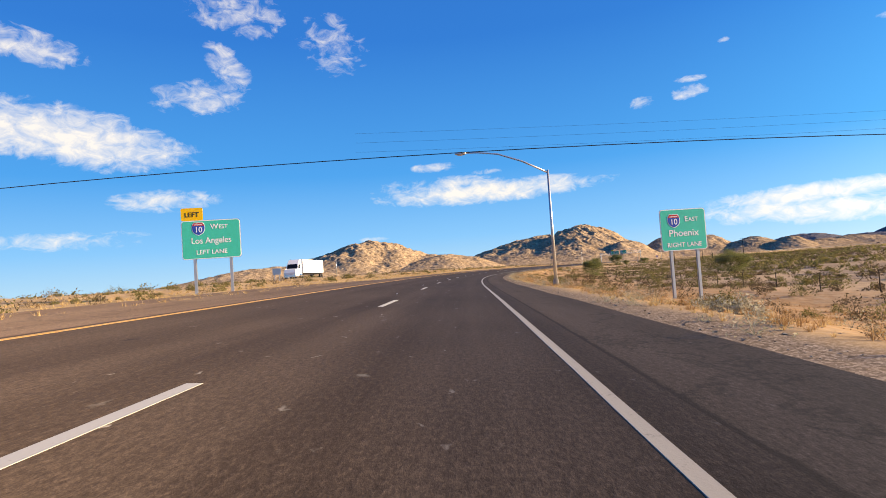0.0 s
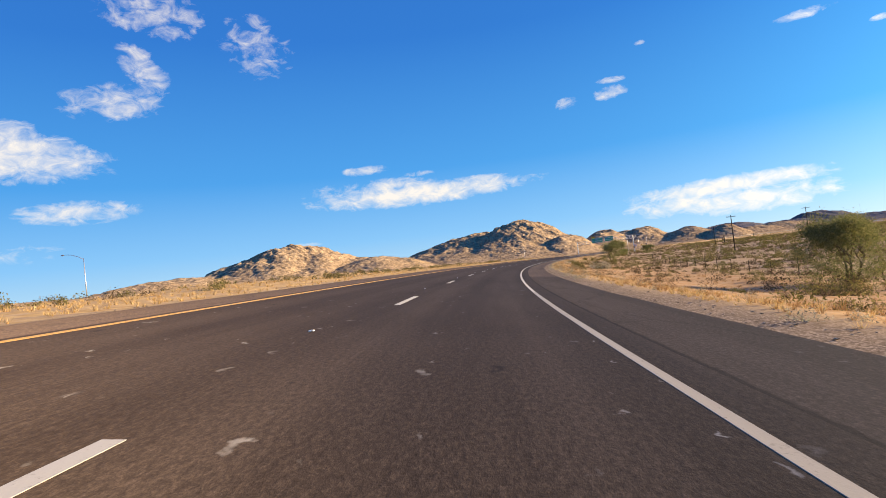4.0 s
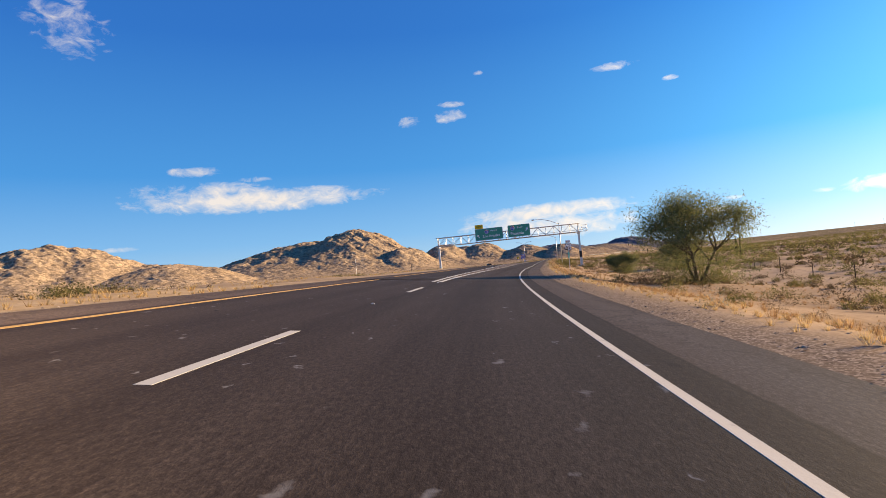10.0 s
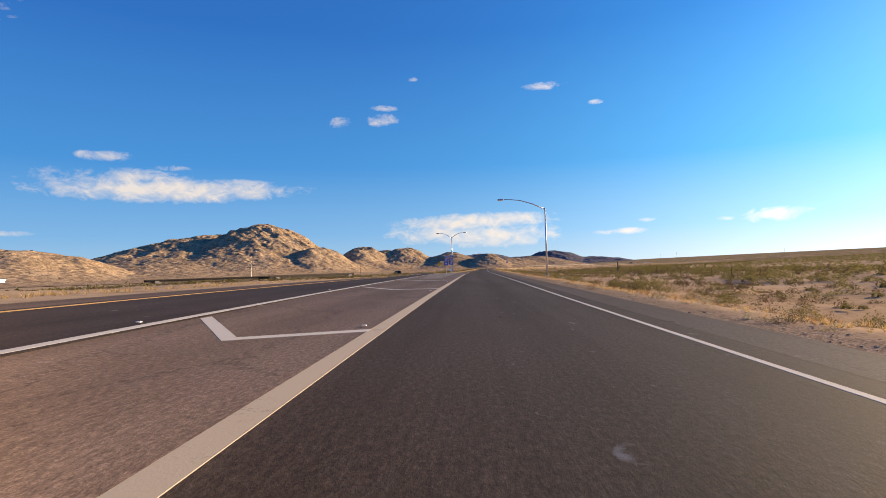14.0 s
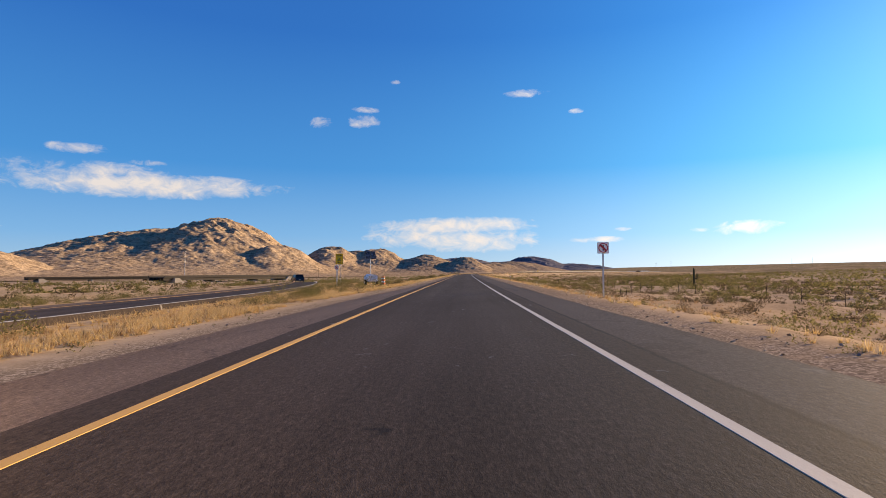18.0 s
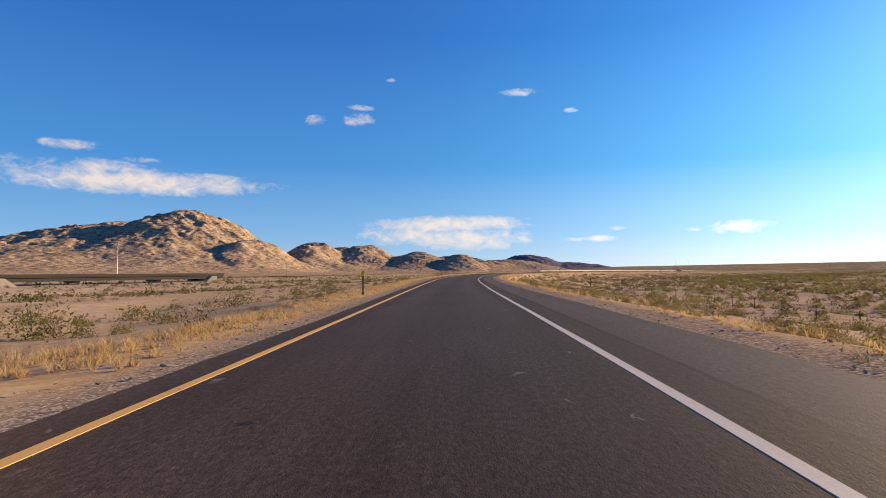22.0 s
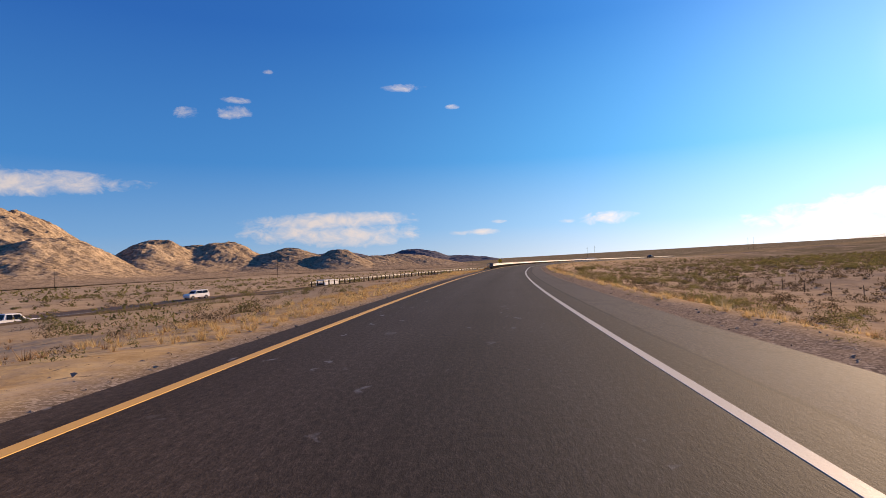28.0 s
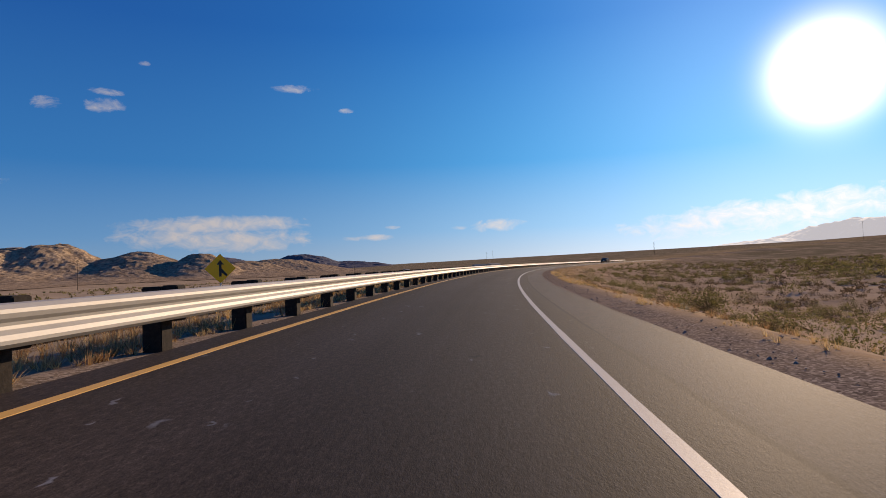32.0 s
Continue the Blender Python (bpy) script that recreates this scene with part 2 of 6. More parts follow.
def asphalt(name, dark, light, rough=.78, cracks=0.0, chips_=.8):
    """Worn bitumen (uv: metres along, metres from the edge line): stone grain, wheel tracks, oil, pale chips, cracks."""
    m, n, b = material(name, rough, 0.0, .08)
    uv = n.add("ShaderNodeUVMap", uv_map="road").outputs[0]
    s = n.add("ShaderNodeSeparateXYZ", {0: uv})
    u, v = s.outputs[0], s.outputs[1]

    def at(a, b_, c_=0.0):
        return n.add("ShaderNodeCombineXYZ", {0: n.math("MULTIPLY", u, a), 1: n.math("MULTIPLY", v, b_), 2: c_}).outputs[0]
    bands = n.noise(at(.03, 1.0), 1.5, 4.0, .6).outputs[0]
    streak = n.noise(at(.25, 3.0, 5.0), 1.6, 4.0, .7).outputs[0]
    patch = n.noise(uv, .14, 4.0, .65).outputs[0]
    grain = n.noise(at(12.0, 26.0), 1.0, 3.0, .75).outputs[0]
    speck = n.noise(at(45.0, 70.0), 1.0, 2.0, .8).outputs[0]
    track = n.math("COSINE", n.math("MULTIPLY", n.math("ADD", v, 1.72), 2 * math.pi / 1.75))
    f = n.math("ADD", n.math("MULTIPLY", bands, .34), n.math("ADD", n.math("MULTIPLY", patch, .32), n.math("ADD", n.math("MULTIPLY", streak, .22), n.math("MULTIPLY", track, -.05))))
    c = n.ramp(f, [(.30, dark), (.58, light)])
    c = n.mix(1.0, c, n.ramp(n.math("ADD", n.math("MULTIPLY", grain, .6), n.math("MULTIPLY", speck, .4)), [(.30, .38), (.5, .92), (.62, 1.45), (.74, 2.5)]), "MULTIPLY")
    # pale chips and scuffs, thicker along the wheel tracks
    wob = n.mix(.35, uv, n.noise(uv, 5.0, 3.0).outputs["Color"], "ADD")
    for k, (su, sv, cut, share_) in enumerate(((1.0, 2.8, .15, .74), (2.4, 7.0, .17, .74))):
        vor = n.add("ShaderNodeTexVoronoi", {"Vector": n.mix(1.0, wob, rgb(su, sv, 1.0), "MULTIPLY"), "Scale": 1.0})
        pick = n.math("GREATER_THAN", n.add("ShaderNodeSeparateColor", {0: vor.outputs["Color"]}).outputs[0], share_)
        near = n.ramp(vor.outputs["Distance"], [(cut * .35, 1.0), (cut, 0.0)])
        lane = n.ramp(n.noise(at(.02, .9, 9.0 + k), 1.0, 3.0, .6).outputs[0], [(.42, 0.0), (.62, 1.0)])
        c = n.mix(n.math("MULTIPLY", n.math("MULTIPLY", near, pick), n.math("MULTIPLY", lane, chips_)), c, rgb(.38, .36, .33))
    # dark drips of oil
    vor = n.add("ShaderNodeTexVoronoi", {"Vector": n.mix(1.0, wob, rgb(.33, 1.0, 1.0), "MULTIPLY"), "Scale": 1.0})
    c = n.mix(n.math("MULTIPLY", n.ramp(vor.outputs["Distance"], [(.03, 1.0), (.07, 0.0)]), .7), c, rgb(.012, .011, .010))
    if cracks:
        vor = n.add("ShaderNodeTexVoronoi", {"Vector": n.mix(.55, at(.16, .40), n.noise(uv, .8, 5.0, .7).outputs["Color"], "ADD"), "Scale": 1.0}, feature="DISTANCE_TO_EDGE")
        c = n.mix(n.math("MULTIPLY", n.ramp(vor.outputs["Distance"], [(.004, 1.0), (.016, 0.0)]), cracks), c, rgb(.02, .017, .014))
        edge_ = n.math("ABSOLUTE", n.math("SUBTRACT", n.math("ADD", v, n.math("MULTIPLY", n.math("SUBTRACT", n.noise(uv, 3.0, 4.0, .7).outputs[0], .5), .10)), .45))
        c = n.mix(n.math("MULTIPLY", n.ramp(edge_, [(.015, 1.0), (.05, 0.0)]), .75), c, rgb(.02, .017, .014))
    n.tree.links.new(c, b.inputs["Base Color"])
    bump(n, b, n.math("ADD", n.math("MULTIPLY", grain, .7), n.math("MULTIPLY", speck, .6)), .7, .005)
    return m


def painted(name, color, wear=.5, rough=.6, under=(.07, .06, .055)):
    m, n, b = material(name, rough, 0.0, .12)
    p = n.add("ShaderNodeTexCoord").outputs["Object"]
    worn = n.noise(p, 3.0, 6.0, .75).outputs[0]
    fine = n.noise(p, 40.0, 3.0, .7).outputs[0]
    f = n.math("ADD", n.math("MULTIPLY", worn, .6), n.math("MULTIPLY", fine, .4))
    c = n.mix(n.ramp(f, [(.57, 0.0), (.70, wear)]), rgb(*color), rgb(*under))
    n.tree.links.new(c, b.inputs["Base Color"])
    bump(n, b, fine, .3, .004)
    return m


def plain(name, color, rough=.5, metal=0.0, dirt=.25):
    m, n, b = material(name, rough, metal)
    p = n.add("ShaderNodeTexCoord").outputs["Object"]
    f = n.noise(p, 2.5, 6.0, .7).outputs[0]
    g = n.noise(p, 25.0, 3.0, .6).outputs[0]
    c = n.mix(n.math("MULTIPLY", n.ramp(n.math("ADD", n.math("MULTIPLY", f, .7), n.math("MULTIPLY", g, .3)), [(.4, 0.0), (.75, 1.0)]), dirt), rgb(*color), rgb(*(v * .45 + .03 for v in color)))
    n.tree.links.new(c, b.inputs["Base Color"])
    return m


M = dict(
    road=asphalt("road_asphalt", (.043, .0300, .0220), (.083, .0600, .0450)),
    ramp_road=asphalt("ramp_asphalt", (.060, .0400, .0268), (.114, .0790, .0545)),
    shoulder=asphalt("shoulder_asphalt", (.104, .070, .050), (.168, .119, .087), .8, .35, .3),
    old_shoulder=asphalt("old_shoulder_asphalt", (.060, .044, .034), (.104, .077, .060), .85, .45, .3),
    gore=asphalt("gore_asphalt", (.165, .108, .074), (.265, .181, .127), .78, .3, .4),
    apron=asphalt("concrete_apron", (.27, .215, .16), (.38, .31, .24), .9, .5, .1),
    worn_line=painted("worn_white_road_paint", (.30, .285, .255), .8),
    white_line=painted("white_road_paint", (.46, .445, .40), .75),
    tan_line=painted("cream_road_paint", (.40, .34, .255), .8),
    yellow_line=painted("yellow_road_paint", (.62, .36, .115), .6),
    galvanised=plain("galvanised_steel", (.55, .56, .57), .42, .75),
    rail=plain("guardrail_zinc", (.34, .335, .315), .6, .15, .4),
    scraped=plain("scraped_dark_steel", (.24, .235, .22), .6, .2, .6),
    # Dark girder steel, with the overpass underside's shadow put into the colour.
    girder=plain("shade_dark_girder", (.05, .042, .036), .8, 0, .3),
    timber=mottled("creosoted_timber", (.022, .017, .013), (.075, .055, .04), 3.0, .9, relief=.4),
    split_wood=mottled("splintered_wood", (.30, .20, .10), (.60, .44, .27), 4.0, .85, relief=.4),
    sign_green=plain("green_sign_sheeting", (.004, .60, .42), .38, 0, .05),
    sign_green_dark=plain("dark_green_sign_sheeting", (.006, .34, .22), .4, 0, .06),
    sign_white=plain("white_sign_sheeting", (.92, .92, .90), .4, 0, .06),
    sign_yellow=plain("yellow_sign_sheeting", (1.0, .56, .008), .4, 0, .1),
    sign_blue=plain("blue_sign_sheeting", (.010, .075, .42), .4, 0, .12),
    sign_red=plain("red_sign_sheeting", (.55, .03, .03), .4, 0, .1),
    skid=plain("tyre_skid_rubber", (.016, .014, .013), .85, 0, .4),
    black=plain("black_paint", (.012, .012, .013), .4, 0, .1),
    rubber=plain("tyre_rubber", (.02, .02, .02), .85, 0, .2),
    glass=plain("dark_tinted_glass", (.015, .018, .022), .08, 0, .05),
    white_car=plain("white_car_paint", (.78, .78, .77), .25, 0, .08),
    dark_car=plain("black_car_paint", (.012, .013, .016), .22, 0, .08),
    chrome=plain("bright_metal", (.7, .7, .72), .2, 1.0, .1),
    concrete=mottled("concrete", (.30, .27, .23), (.46, .42, .36), 1.2, .9, relief=.2),
    rock=mottled("roadside_rock", (.22, .175, .14), (.46, .37, .29), 6.0, .9, relief=.4),
    wire=plain("power_wire", (.02, .02, .022), .6, 0, .1),
    orange=plain("orange_plastic", (.72, .12, .03), .5, 0, .2),
    cactus=mottled("cactus_skin", (.035, .042, .022), (.085, .085, .045), 9.0, .85, relief=.3),
    bark=mottled("bark", (.07, .055, .035), (.19, .15, .09), 8.0, .9, relief=.4),
)


def ground_material(name="desert_soil", verge_=False):
    """Pinkish sandy soil with straw, rusty grass, gravel and (far up the slope) a cover of scrub."""
    m, n, b = material(name, .95, 0.0, 0.0)
    p = n.add("ShaderNodeNewGeometry").outputs["Position"]
    big = n.noise(p, .018, 5.0, .6).outputs[0]
    mid = n.noise(p, .16, 5.0, .65).outputs[0]
    fine = n.noise(p, 2.2, 5.0, .7).outputs[0]
    grit = n.noise(p, 18.0, 3.0, .75).outputs[0]
    peb = n.add("ShaderNodeTexVoronoi", {"Vector": p, "Scale": 38.0})
    c = n.ramp(n.math("ADD", n.math("MULTIPLY", big, .35), n.math("ADD", n.math("MULTIPLY", mid, .35), n.math("MULTIPLY", fine, .30))),
               [(.36, (.26, .188, .120)), (.5, (.405, .303, .203)), (.64, (.53, .41, .290))])
    scrub_ = n.ramp(n.noise(p, .45, 6.0, .75).outputs[0], [(.53, 0.0), (.62, 1.0)])
    c = n.mix(n.math("MULTIPLY", scrub_, .22), c, rgb(.13, .092, .048))
    xx = n.add("ShaderNodeSeparateXYZ", {0: p}).outputs[0]
    slope = n.math("MULTIPLY", n.ramp(n.math("DIVIDE", xx, 1000.0), [(.08, 0.0), (.24, 1.0)]), n.ramp(n.noise(p, .06, 7.0, .8).outputs[0], [(.40, 0.0), (.52, 1.0)]))
    c = n.mix(n.math("MULTIPLY", slope, .74), c, rgb(.105, .098, .052))
    tuft = n.ramp(n.noise(p, 1.3, 5.0, .75).outputs[0], [(.36, 0.0), (.56, 1.0)])
    straw = n.add("ShaderNodeAttribute", attribute_name="straw").outputs["Fac"]
    c = n.mix(n.math("MULTIPLY", n.math("MULTIPLY", straw, tuft), .85), c, n.ramp(fine, [(.35, (.40, .25, .11)), (.65, (.66, .46, .22))]))
    rust = n.add("ShaderNodeAttribute", attribute_name="rust").outputs["Fac"]
    c = n.mix(n.math("MULTIPLY", n.math("MULTIPLY", rust, tuft), .8), c, n.ramp(fine, [(.35, (.28, .155, .075)), (.65, (.48, .29, .15))]))
    gravel = n.add("ShaderNodeAttribute", attribute_name="gravel").outputs["Fac"]
    stone = n.ramp(n.add("ShaderNodeSeparateColor", {0: peb.outputs["Color"]}).outputs[0], [(0.0, (.085, .067, .053)), (.6, (.21, .165, .130)), (1.0, (.44, .36, .285))])
    c = n.mix(n.math("MULTIPLY", gravel, n.ramp(fine, [(.30, .6), (.6, .97)])), c, stone)
    c = n.mix(n.math("MULTIPLY", n.ramp(grit, [(.56, 0.0), (.68, 1.0)]), .3), c, rgb(.16, .115, .085))
    n.tree.links.new(c, b.inputs["Base Color"])
    bump(n, b, n.math("ADD", n.math("MULTIPLY", grit, .10), fine), .5, .018)
    return m


def hill_material(name, dark, light, rocks, scale=.05):
    m, n, b = material(name, .95, 0.0, 0.0)
    p = n.add("ShaderNodeNewGeometry").outputs["Position"]
    big = n.noise(p, scale * .35, 5.0, .6).outputs[0]
    mid = n.noise(p, scale * 2, 6.0, .7).outputs[0]
    rock = n.add("ShaderNodeTexVoronoi", {"Vector": n.mix(.12, p, n.noise(p, scale, 4.0).outputs["Color"], "ADD"), "Scale": scale * 2.4, "Randomness": 1.0})
    c = n.ramp(n.math("ADD", n.math("MULTIPLY", big, .5), n.math("MULTIPLY", mid, .5)), [(.36, dark), (.62, light)])
    f = n.ramp(n.math("ADD", n.math("MULTIPLY", rock.outputs["Distance"], .35), n.math("MULTIPLY", n.noise(p, scale * 3.2, 6.0, .75).outputs[0], .8)), [(.50, 1.0), (.60, 0.0)])
    c = n.mix(n.math("MULTIPLY", f, .75), c, rgb(*rocks))
    bits = n.noise(p, scale * 9.0, 4.0, .8).outputs[0]
    c = n.mix(1.0, c, n.ramp(bits, [(.34, .42), (.5, .95), (.66, 1.5)]), "MULTIPLY")
    n.tree.links.new(c, b.inputs["Base Color"])
    bump(n, b, mid, .4, 1.2)
    return m


M["ground"] = ground_material()
M["hill"] = hill_material("rocky_hill", (.30, .215, .138), (.46, .345, .230), (.16, .118, .084))
# The blue grey base colour paints in the haze of distance.
M["haze_blue_hill"] = hill_material("distant_hill", (.12, .12, .14), (.19, .18, .19), (.09, .10, .13), .02)
# Pale emission stands in for the haze over the farthest mountains.
hm, hn, hb = material("glowing_haze_mountain", 1.0)
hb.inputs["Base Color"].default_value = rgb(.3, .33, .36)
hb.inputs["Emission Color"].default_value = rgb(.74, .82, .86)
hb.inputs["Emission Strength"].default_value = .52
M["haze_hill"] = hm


# ---- building helpers ----
def mesh_of(name, verts, faces, mat=None, smooth=False, uv=None):
    me = bpy.data.meshes.new(name)
    me.from_pydata([tuple(v) for v in np.asarray(verts, float).tolist()], [], [tuple(f) for f in np.asarray(faces).tolist()] if isinstance(faces, np.ndarray) else faces)
    if mat:
        me.materials.append(mat)
    if smooth:
        me.polygons.foreach_set("use_smooth", [True] * len(me.polygons))
    if uv is not None:
        layer = me.uv_layers.new(name="road")
        idx = np.zeros(len(me.loops), int)
        me.loops.foreach_get("vertex_index", idx)
        layer.data.foreach_set("uv", np.asarray(uv, np.float32)[idx].ravel())
    me.update()
    return me


def part(name, bm, mat, parent=None, label="", smooth=False):
    me = bpy.data.meshes.new(name)
    bm.to_mesh(me)
    bm.free()
    me.materials.append(M[mat] if isinstance(mat, str) else mat)
    if smooth:
        me.polygons.foreach_set("use_smooth", [True] * len(me.polygons))
    ob = new(name, me)
    ob.parent = parent
    if label:
        ob["label"] = label
    return ob


def share(name, me, parent, m=None):
    ob = new(name, me)
    ob.parent = parent
    if m is not None:
        ob.matrix_local = m
    return ob


def empty(name, m, label, category, group="", kind=""):
    ob = new(name)
    ob.empty_display_size = .2
    ob.matrix_world = m
    return tagged(ob, label, category, group, kind)


def box(bm, x0, x1, y0, y1, z0, z1, bevel=0.0):
    vs = [bm.verts.new(c) for c in ((x0, y0, z0), (x1, y0, z0), (x1, y1, z0), (x0, y1, z0), (x0, y0, z1), (x1, y0, z1), (x1, y1, z1), (x0, y1, z1))]
    fs = [bm.faces.new([vs[i] for i in f]) for f in ((0, 3, 2, 1), (4, 5, 6, 7), (0, 1, 5, 4), (1, 2, 6, 5), (2, 3, 7, 6), (3, 0, 4, 7))]
    if bevel:
        bmesh.ops.bevel(bm, geom=list({e for f in fs for e in f.edges}), offset=bevel, segments=2, affect="EDGES")
    return bm


def tube(bm, a, b, r0, r1=None, n=8, caps=True):
    a, b = Vector(a), Vector(b)
    r1 = r0 if r1 is None else r1
    q = (b - a).to_track_quat("Z", "Y")
    rings = []
    for p, r in ((a, r0), (b, r1)):
        rings.append([bm.verts.new(p + q @ Vector((r * math.cos(2 * math.pi * i / n), r * math.sin(2 * math.pi * i / n), 0))) for i in range(n)])
    for i in range(n):
        bm.faces.new((rings[0][i], rings[0][(i + 1) % n], rings[1][(i + 1) % n], rings[1][i]))
    if caps:
        bm.faces.new(rings[0][::-1])
        bm.faces.new(rings[1])
    return bm


def bent_tube(bm, pts, radii, n=8):
    rings = []
    pts = [Vector(p) for p in pts]
    for i, p in enumerate(pts):
        q = (pts[min(i + 1, len(pts) - 1)] - pts[max(i - 1, 0)]).to_track_quat("Z", "Y")
        rings.append([bm.verts.new(p + q @ Vector((radii[i] * math.cos(2 * math.pi * k / n), radii[i] * math.sin(2 * math.pi * k / n), 0))) for k in range(n)])
    for a, b in zip(rings, rings[1:]):
        for k in range(n):
            bm.faces.new((a[k], a[(k + 1) % n], b[(k + 1) % n], b[k]))
    bm.faces.new(rings[0][::-1])
    bm.faces.new(rings[-1])
    return bm


def outline(bm, pts, y0, y1):
    """A plate: the outline pts (x, z), from y0 (front) to y1."""
    f = [bm.verts.new((x, y0, z)) for x, z in pts]
    k = [bm.verts.new((x, y1, z)) for x, z in pts]
    bm.faces.new(f)
    bm.faces.new(k[::-1])
    for i in range(len(pts)):
        j = (i + 1) % len(pts)
        bm.faces.new((f[j], f[i], k[i], k[j]))
    return bm


def rounded(x0, x1, z0, z1, r, n=5):
    pts = []
    for cx, cz, a0 in ((x1 - r, z1 - r, 0), (x0 + r, z1 - r, 90), (x0 + r, z0 + r, 180), (x1 - r, z0 + r, 270)):
        pts += [(cx + r * math.cos(radians(a0 + 90 * i / n)), cz + r * math.sin(radians(a0 + 90 * i / n))) for i in range(n + 1)]
    return pts


def words(text, height, mat, parent, x, z, y, align="CENTER", squeeze=1.0, name="lettering"):
    """Raised lettering in the plane across the road, read from the drive."""
    cu = bpy.data.curves.new("words", "FONT")
    cu.body, cu.size, cu.align_x, cu.align_y, cu.extrude, cu.offset = text, height / .70, align, "BOTTOM_BASELINE", .002, height * .012
    ob = bpy.data.objects.new("words", cu)
    scene.collection.objects.link(ob)
    bpy.context.view_layer.update()
    me = bpy.data.meshes.new_from_object(ob.evaluated_get(bpy.context.evaluated_depsgraph_get()))
    bpy.data.objects.remove(ob)
    me.transform(Matrix.Translation((x, y, z)) @ Matrix.Rotation(radians(90), 4, "X") @ Matrix.Diagonal((squeeze, 1, 1, 1)))
    me.materials.clear()
    me.materials.append(M[mat])
    o = new(name, me)
    o.parent = parent
    return o


def vnoise(x, y, seed=0):
    """Smooth value noise in numpy."""
    xi, yi = np.floor(x).astype(np.int64), np.floor(y).astype(np.int64)
    fx, fy = x - xi, y - yi
    fx, fy = fx * fx * (3 - 2 * fx), fy * fy * (3 - 2 * fy)

    def hsh(a, b):
        h = (a * 374761393 + b * 668265263 + seed * 974711) & 0x7FFFFFFF
        h = ((h ^ (h >> 13)) * 1274126177) & 0x7FFFFFFF
        return ((h ^ (h >> 16)) & 0xFFFF) / 65535.0
    return (hsh(xi, yi) * (1 - fx) + hsh(xi + 1, yi) * fx) * (1 - fy) + (hsh(xi, yi + 1) * (1 - fx) + hsh(xi + 1, yi + 1) * fx) * fy


def fbm(x, y, octaves=5, seed=0, gain=.5):
    out, amp, tot = 0, 1.0, 0
    for i in range(octaves):
        out = out + amp * vnoise(x * 2 ** i + 17.3 * i, y * 2 ** i - 9.1 * i, seed + i)
        tot += amp
        amp *= gain
    return out / tot


# ---- the ground ----
SKIP = slice(None, None, 10)
NX, NY, NT, NH = LX[SKIP], LY[SKIP], LT[SKIP], LH[SKIP]


def nearest(x, y):
    """Drive time and sideways distance of plan points."""
    t, d = np.zeros(x.shape), np.zeros(x.shape)
    for a in range(0, x.size, 20000):
        sl = slice(a, a + 20000)
        k = np.argmin((x[sl, None] - NX) ** 2 + (y[sl, None] - NY) ** 2, 1)
        ex, ey = x[sl] - NX[k], y[sl] - NY[k]
        t[sl] = NT[k] + (ex * np.sin(NH[k]) + ey * np.cos(NH[k])) / SPEED
        d[sl] = ex * np.cos(NH[k]) - ey * np.sin(NH[k])
    return t, d


def right_edge(t):
    """The pavement's right edge."""
    return edge(t) + curve_through([(-4, 2.1), (7.5, 2.05), (10, 1.5), (46, 1.42)], t)


def left_edge(t):
    """The pavement's left edge."""
    return edge(t) + curve_through([(-4, -8.85), (10, -8.85), (12, -9.6), (14, -12.4), (17, -14.8), (17.9, -5.35), (18.6, -5.2), (19.3, -4.6), (20, -4.3), (22, -3.98), (24, -4.1), (26, -3.8), (30, -3.8), (46, -3.8)], t)


# the branch to the other direction, measured from the right edge line, and the freeway beside the ramp
BRANCH = [(10.5, -3.72), (11, -3.85), (12, -4.45), (13, -5.5), (13.6, -6.25), (14.5, -7.3), (16, -8.4), (17, -9.2), (18, -10.5), (19, -12.8), (20, -16.8), (21, -23.3), (22, -32.3), (23, -44), (24, -59)]
FREE_AT, FREE_HEAD = (-110.0, 836.0), 38.0


def branch(t):
    return edge(t) + curve_through(BRANCH, t)


def free_way(x, y):
    """Metres along and across the freeway, which runs straight below the ramp."""
    f, ex, ey = radians(FREE_HEAD), x - FREE_AT[0], y - FREE_AT[1]
    return ex * math.sin(f) + ey * math.cos(f), ex * math.cos(f) - ey * math.sin(f)


def free_z(s):
    return np.clip(-4.9 + .0135 * s, -9.0, -1.2)


def drop(t, d):
    """How far the land falls away on the freeway's side."""
    near = 4.2 * np.clip((-d - 4.5) / 55, 0, 1) ** .85 * np.clip((t - 21) / 4.5, 0, 1) * np.clip((50 - t) / 9, 0, 1)
    return np.maximum(near, .022 * np.clip(-d - 34, 0, 260) * np.clip((t - 9) / 6, 0, 1))


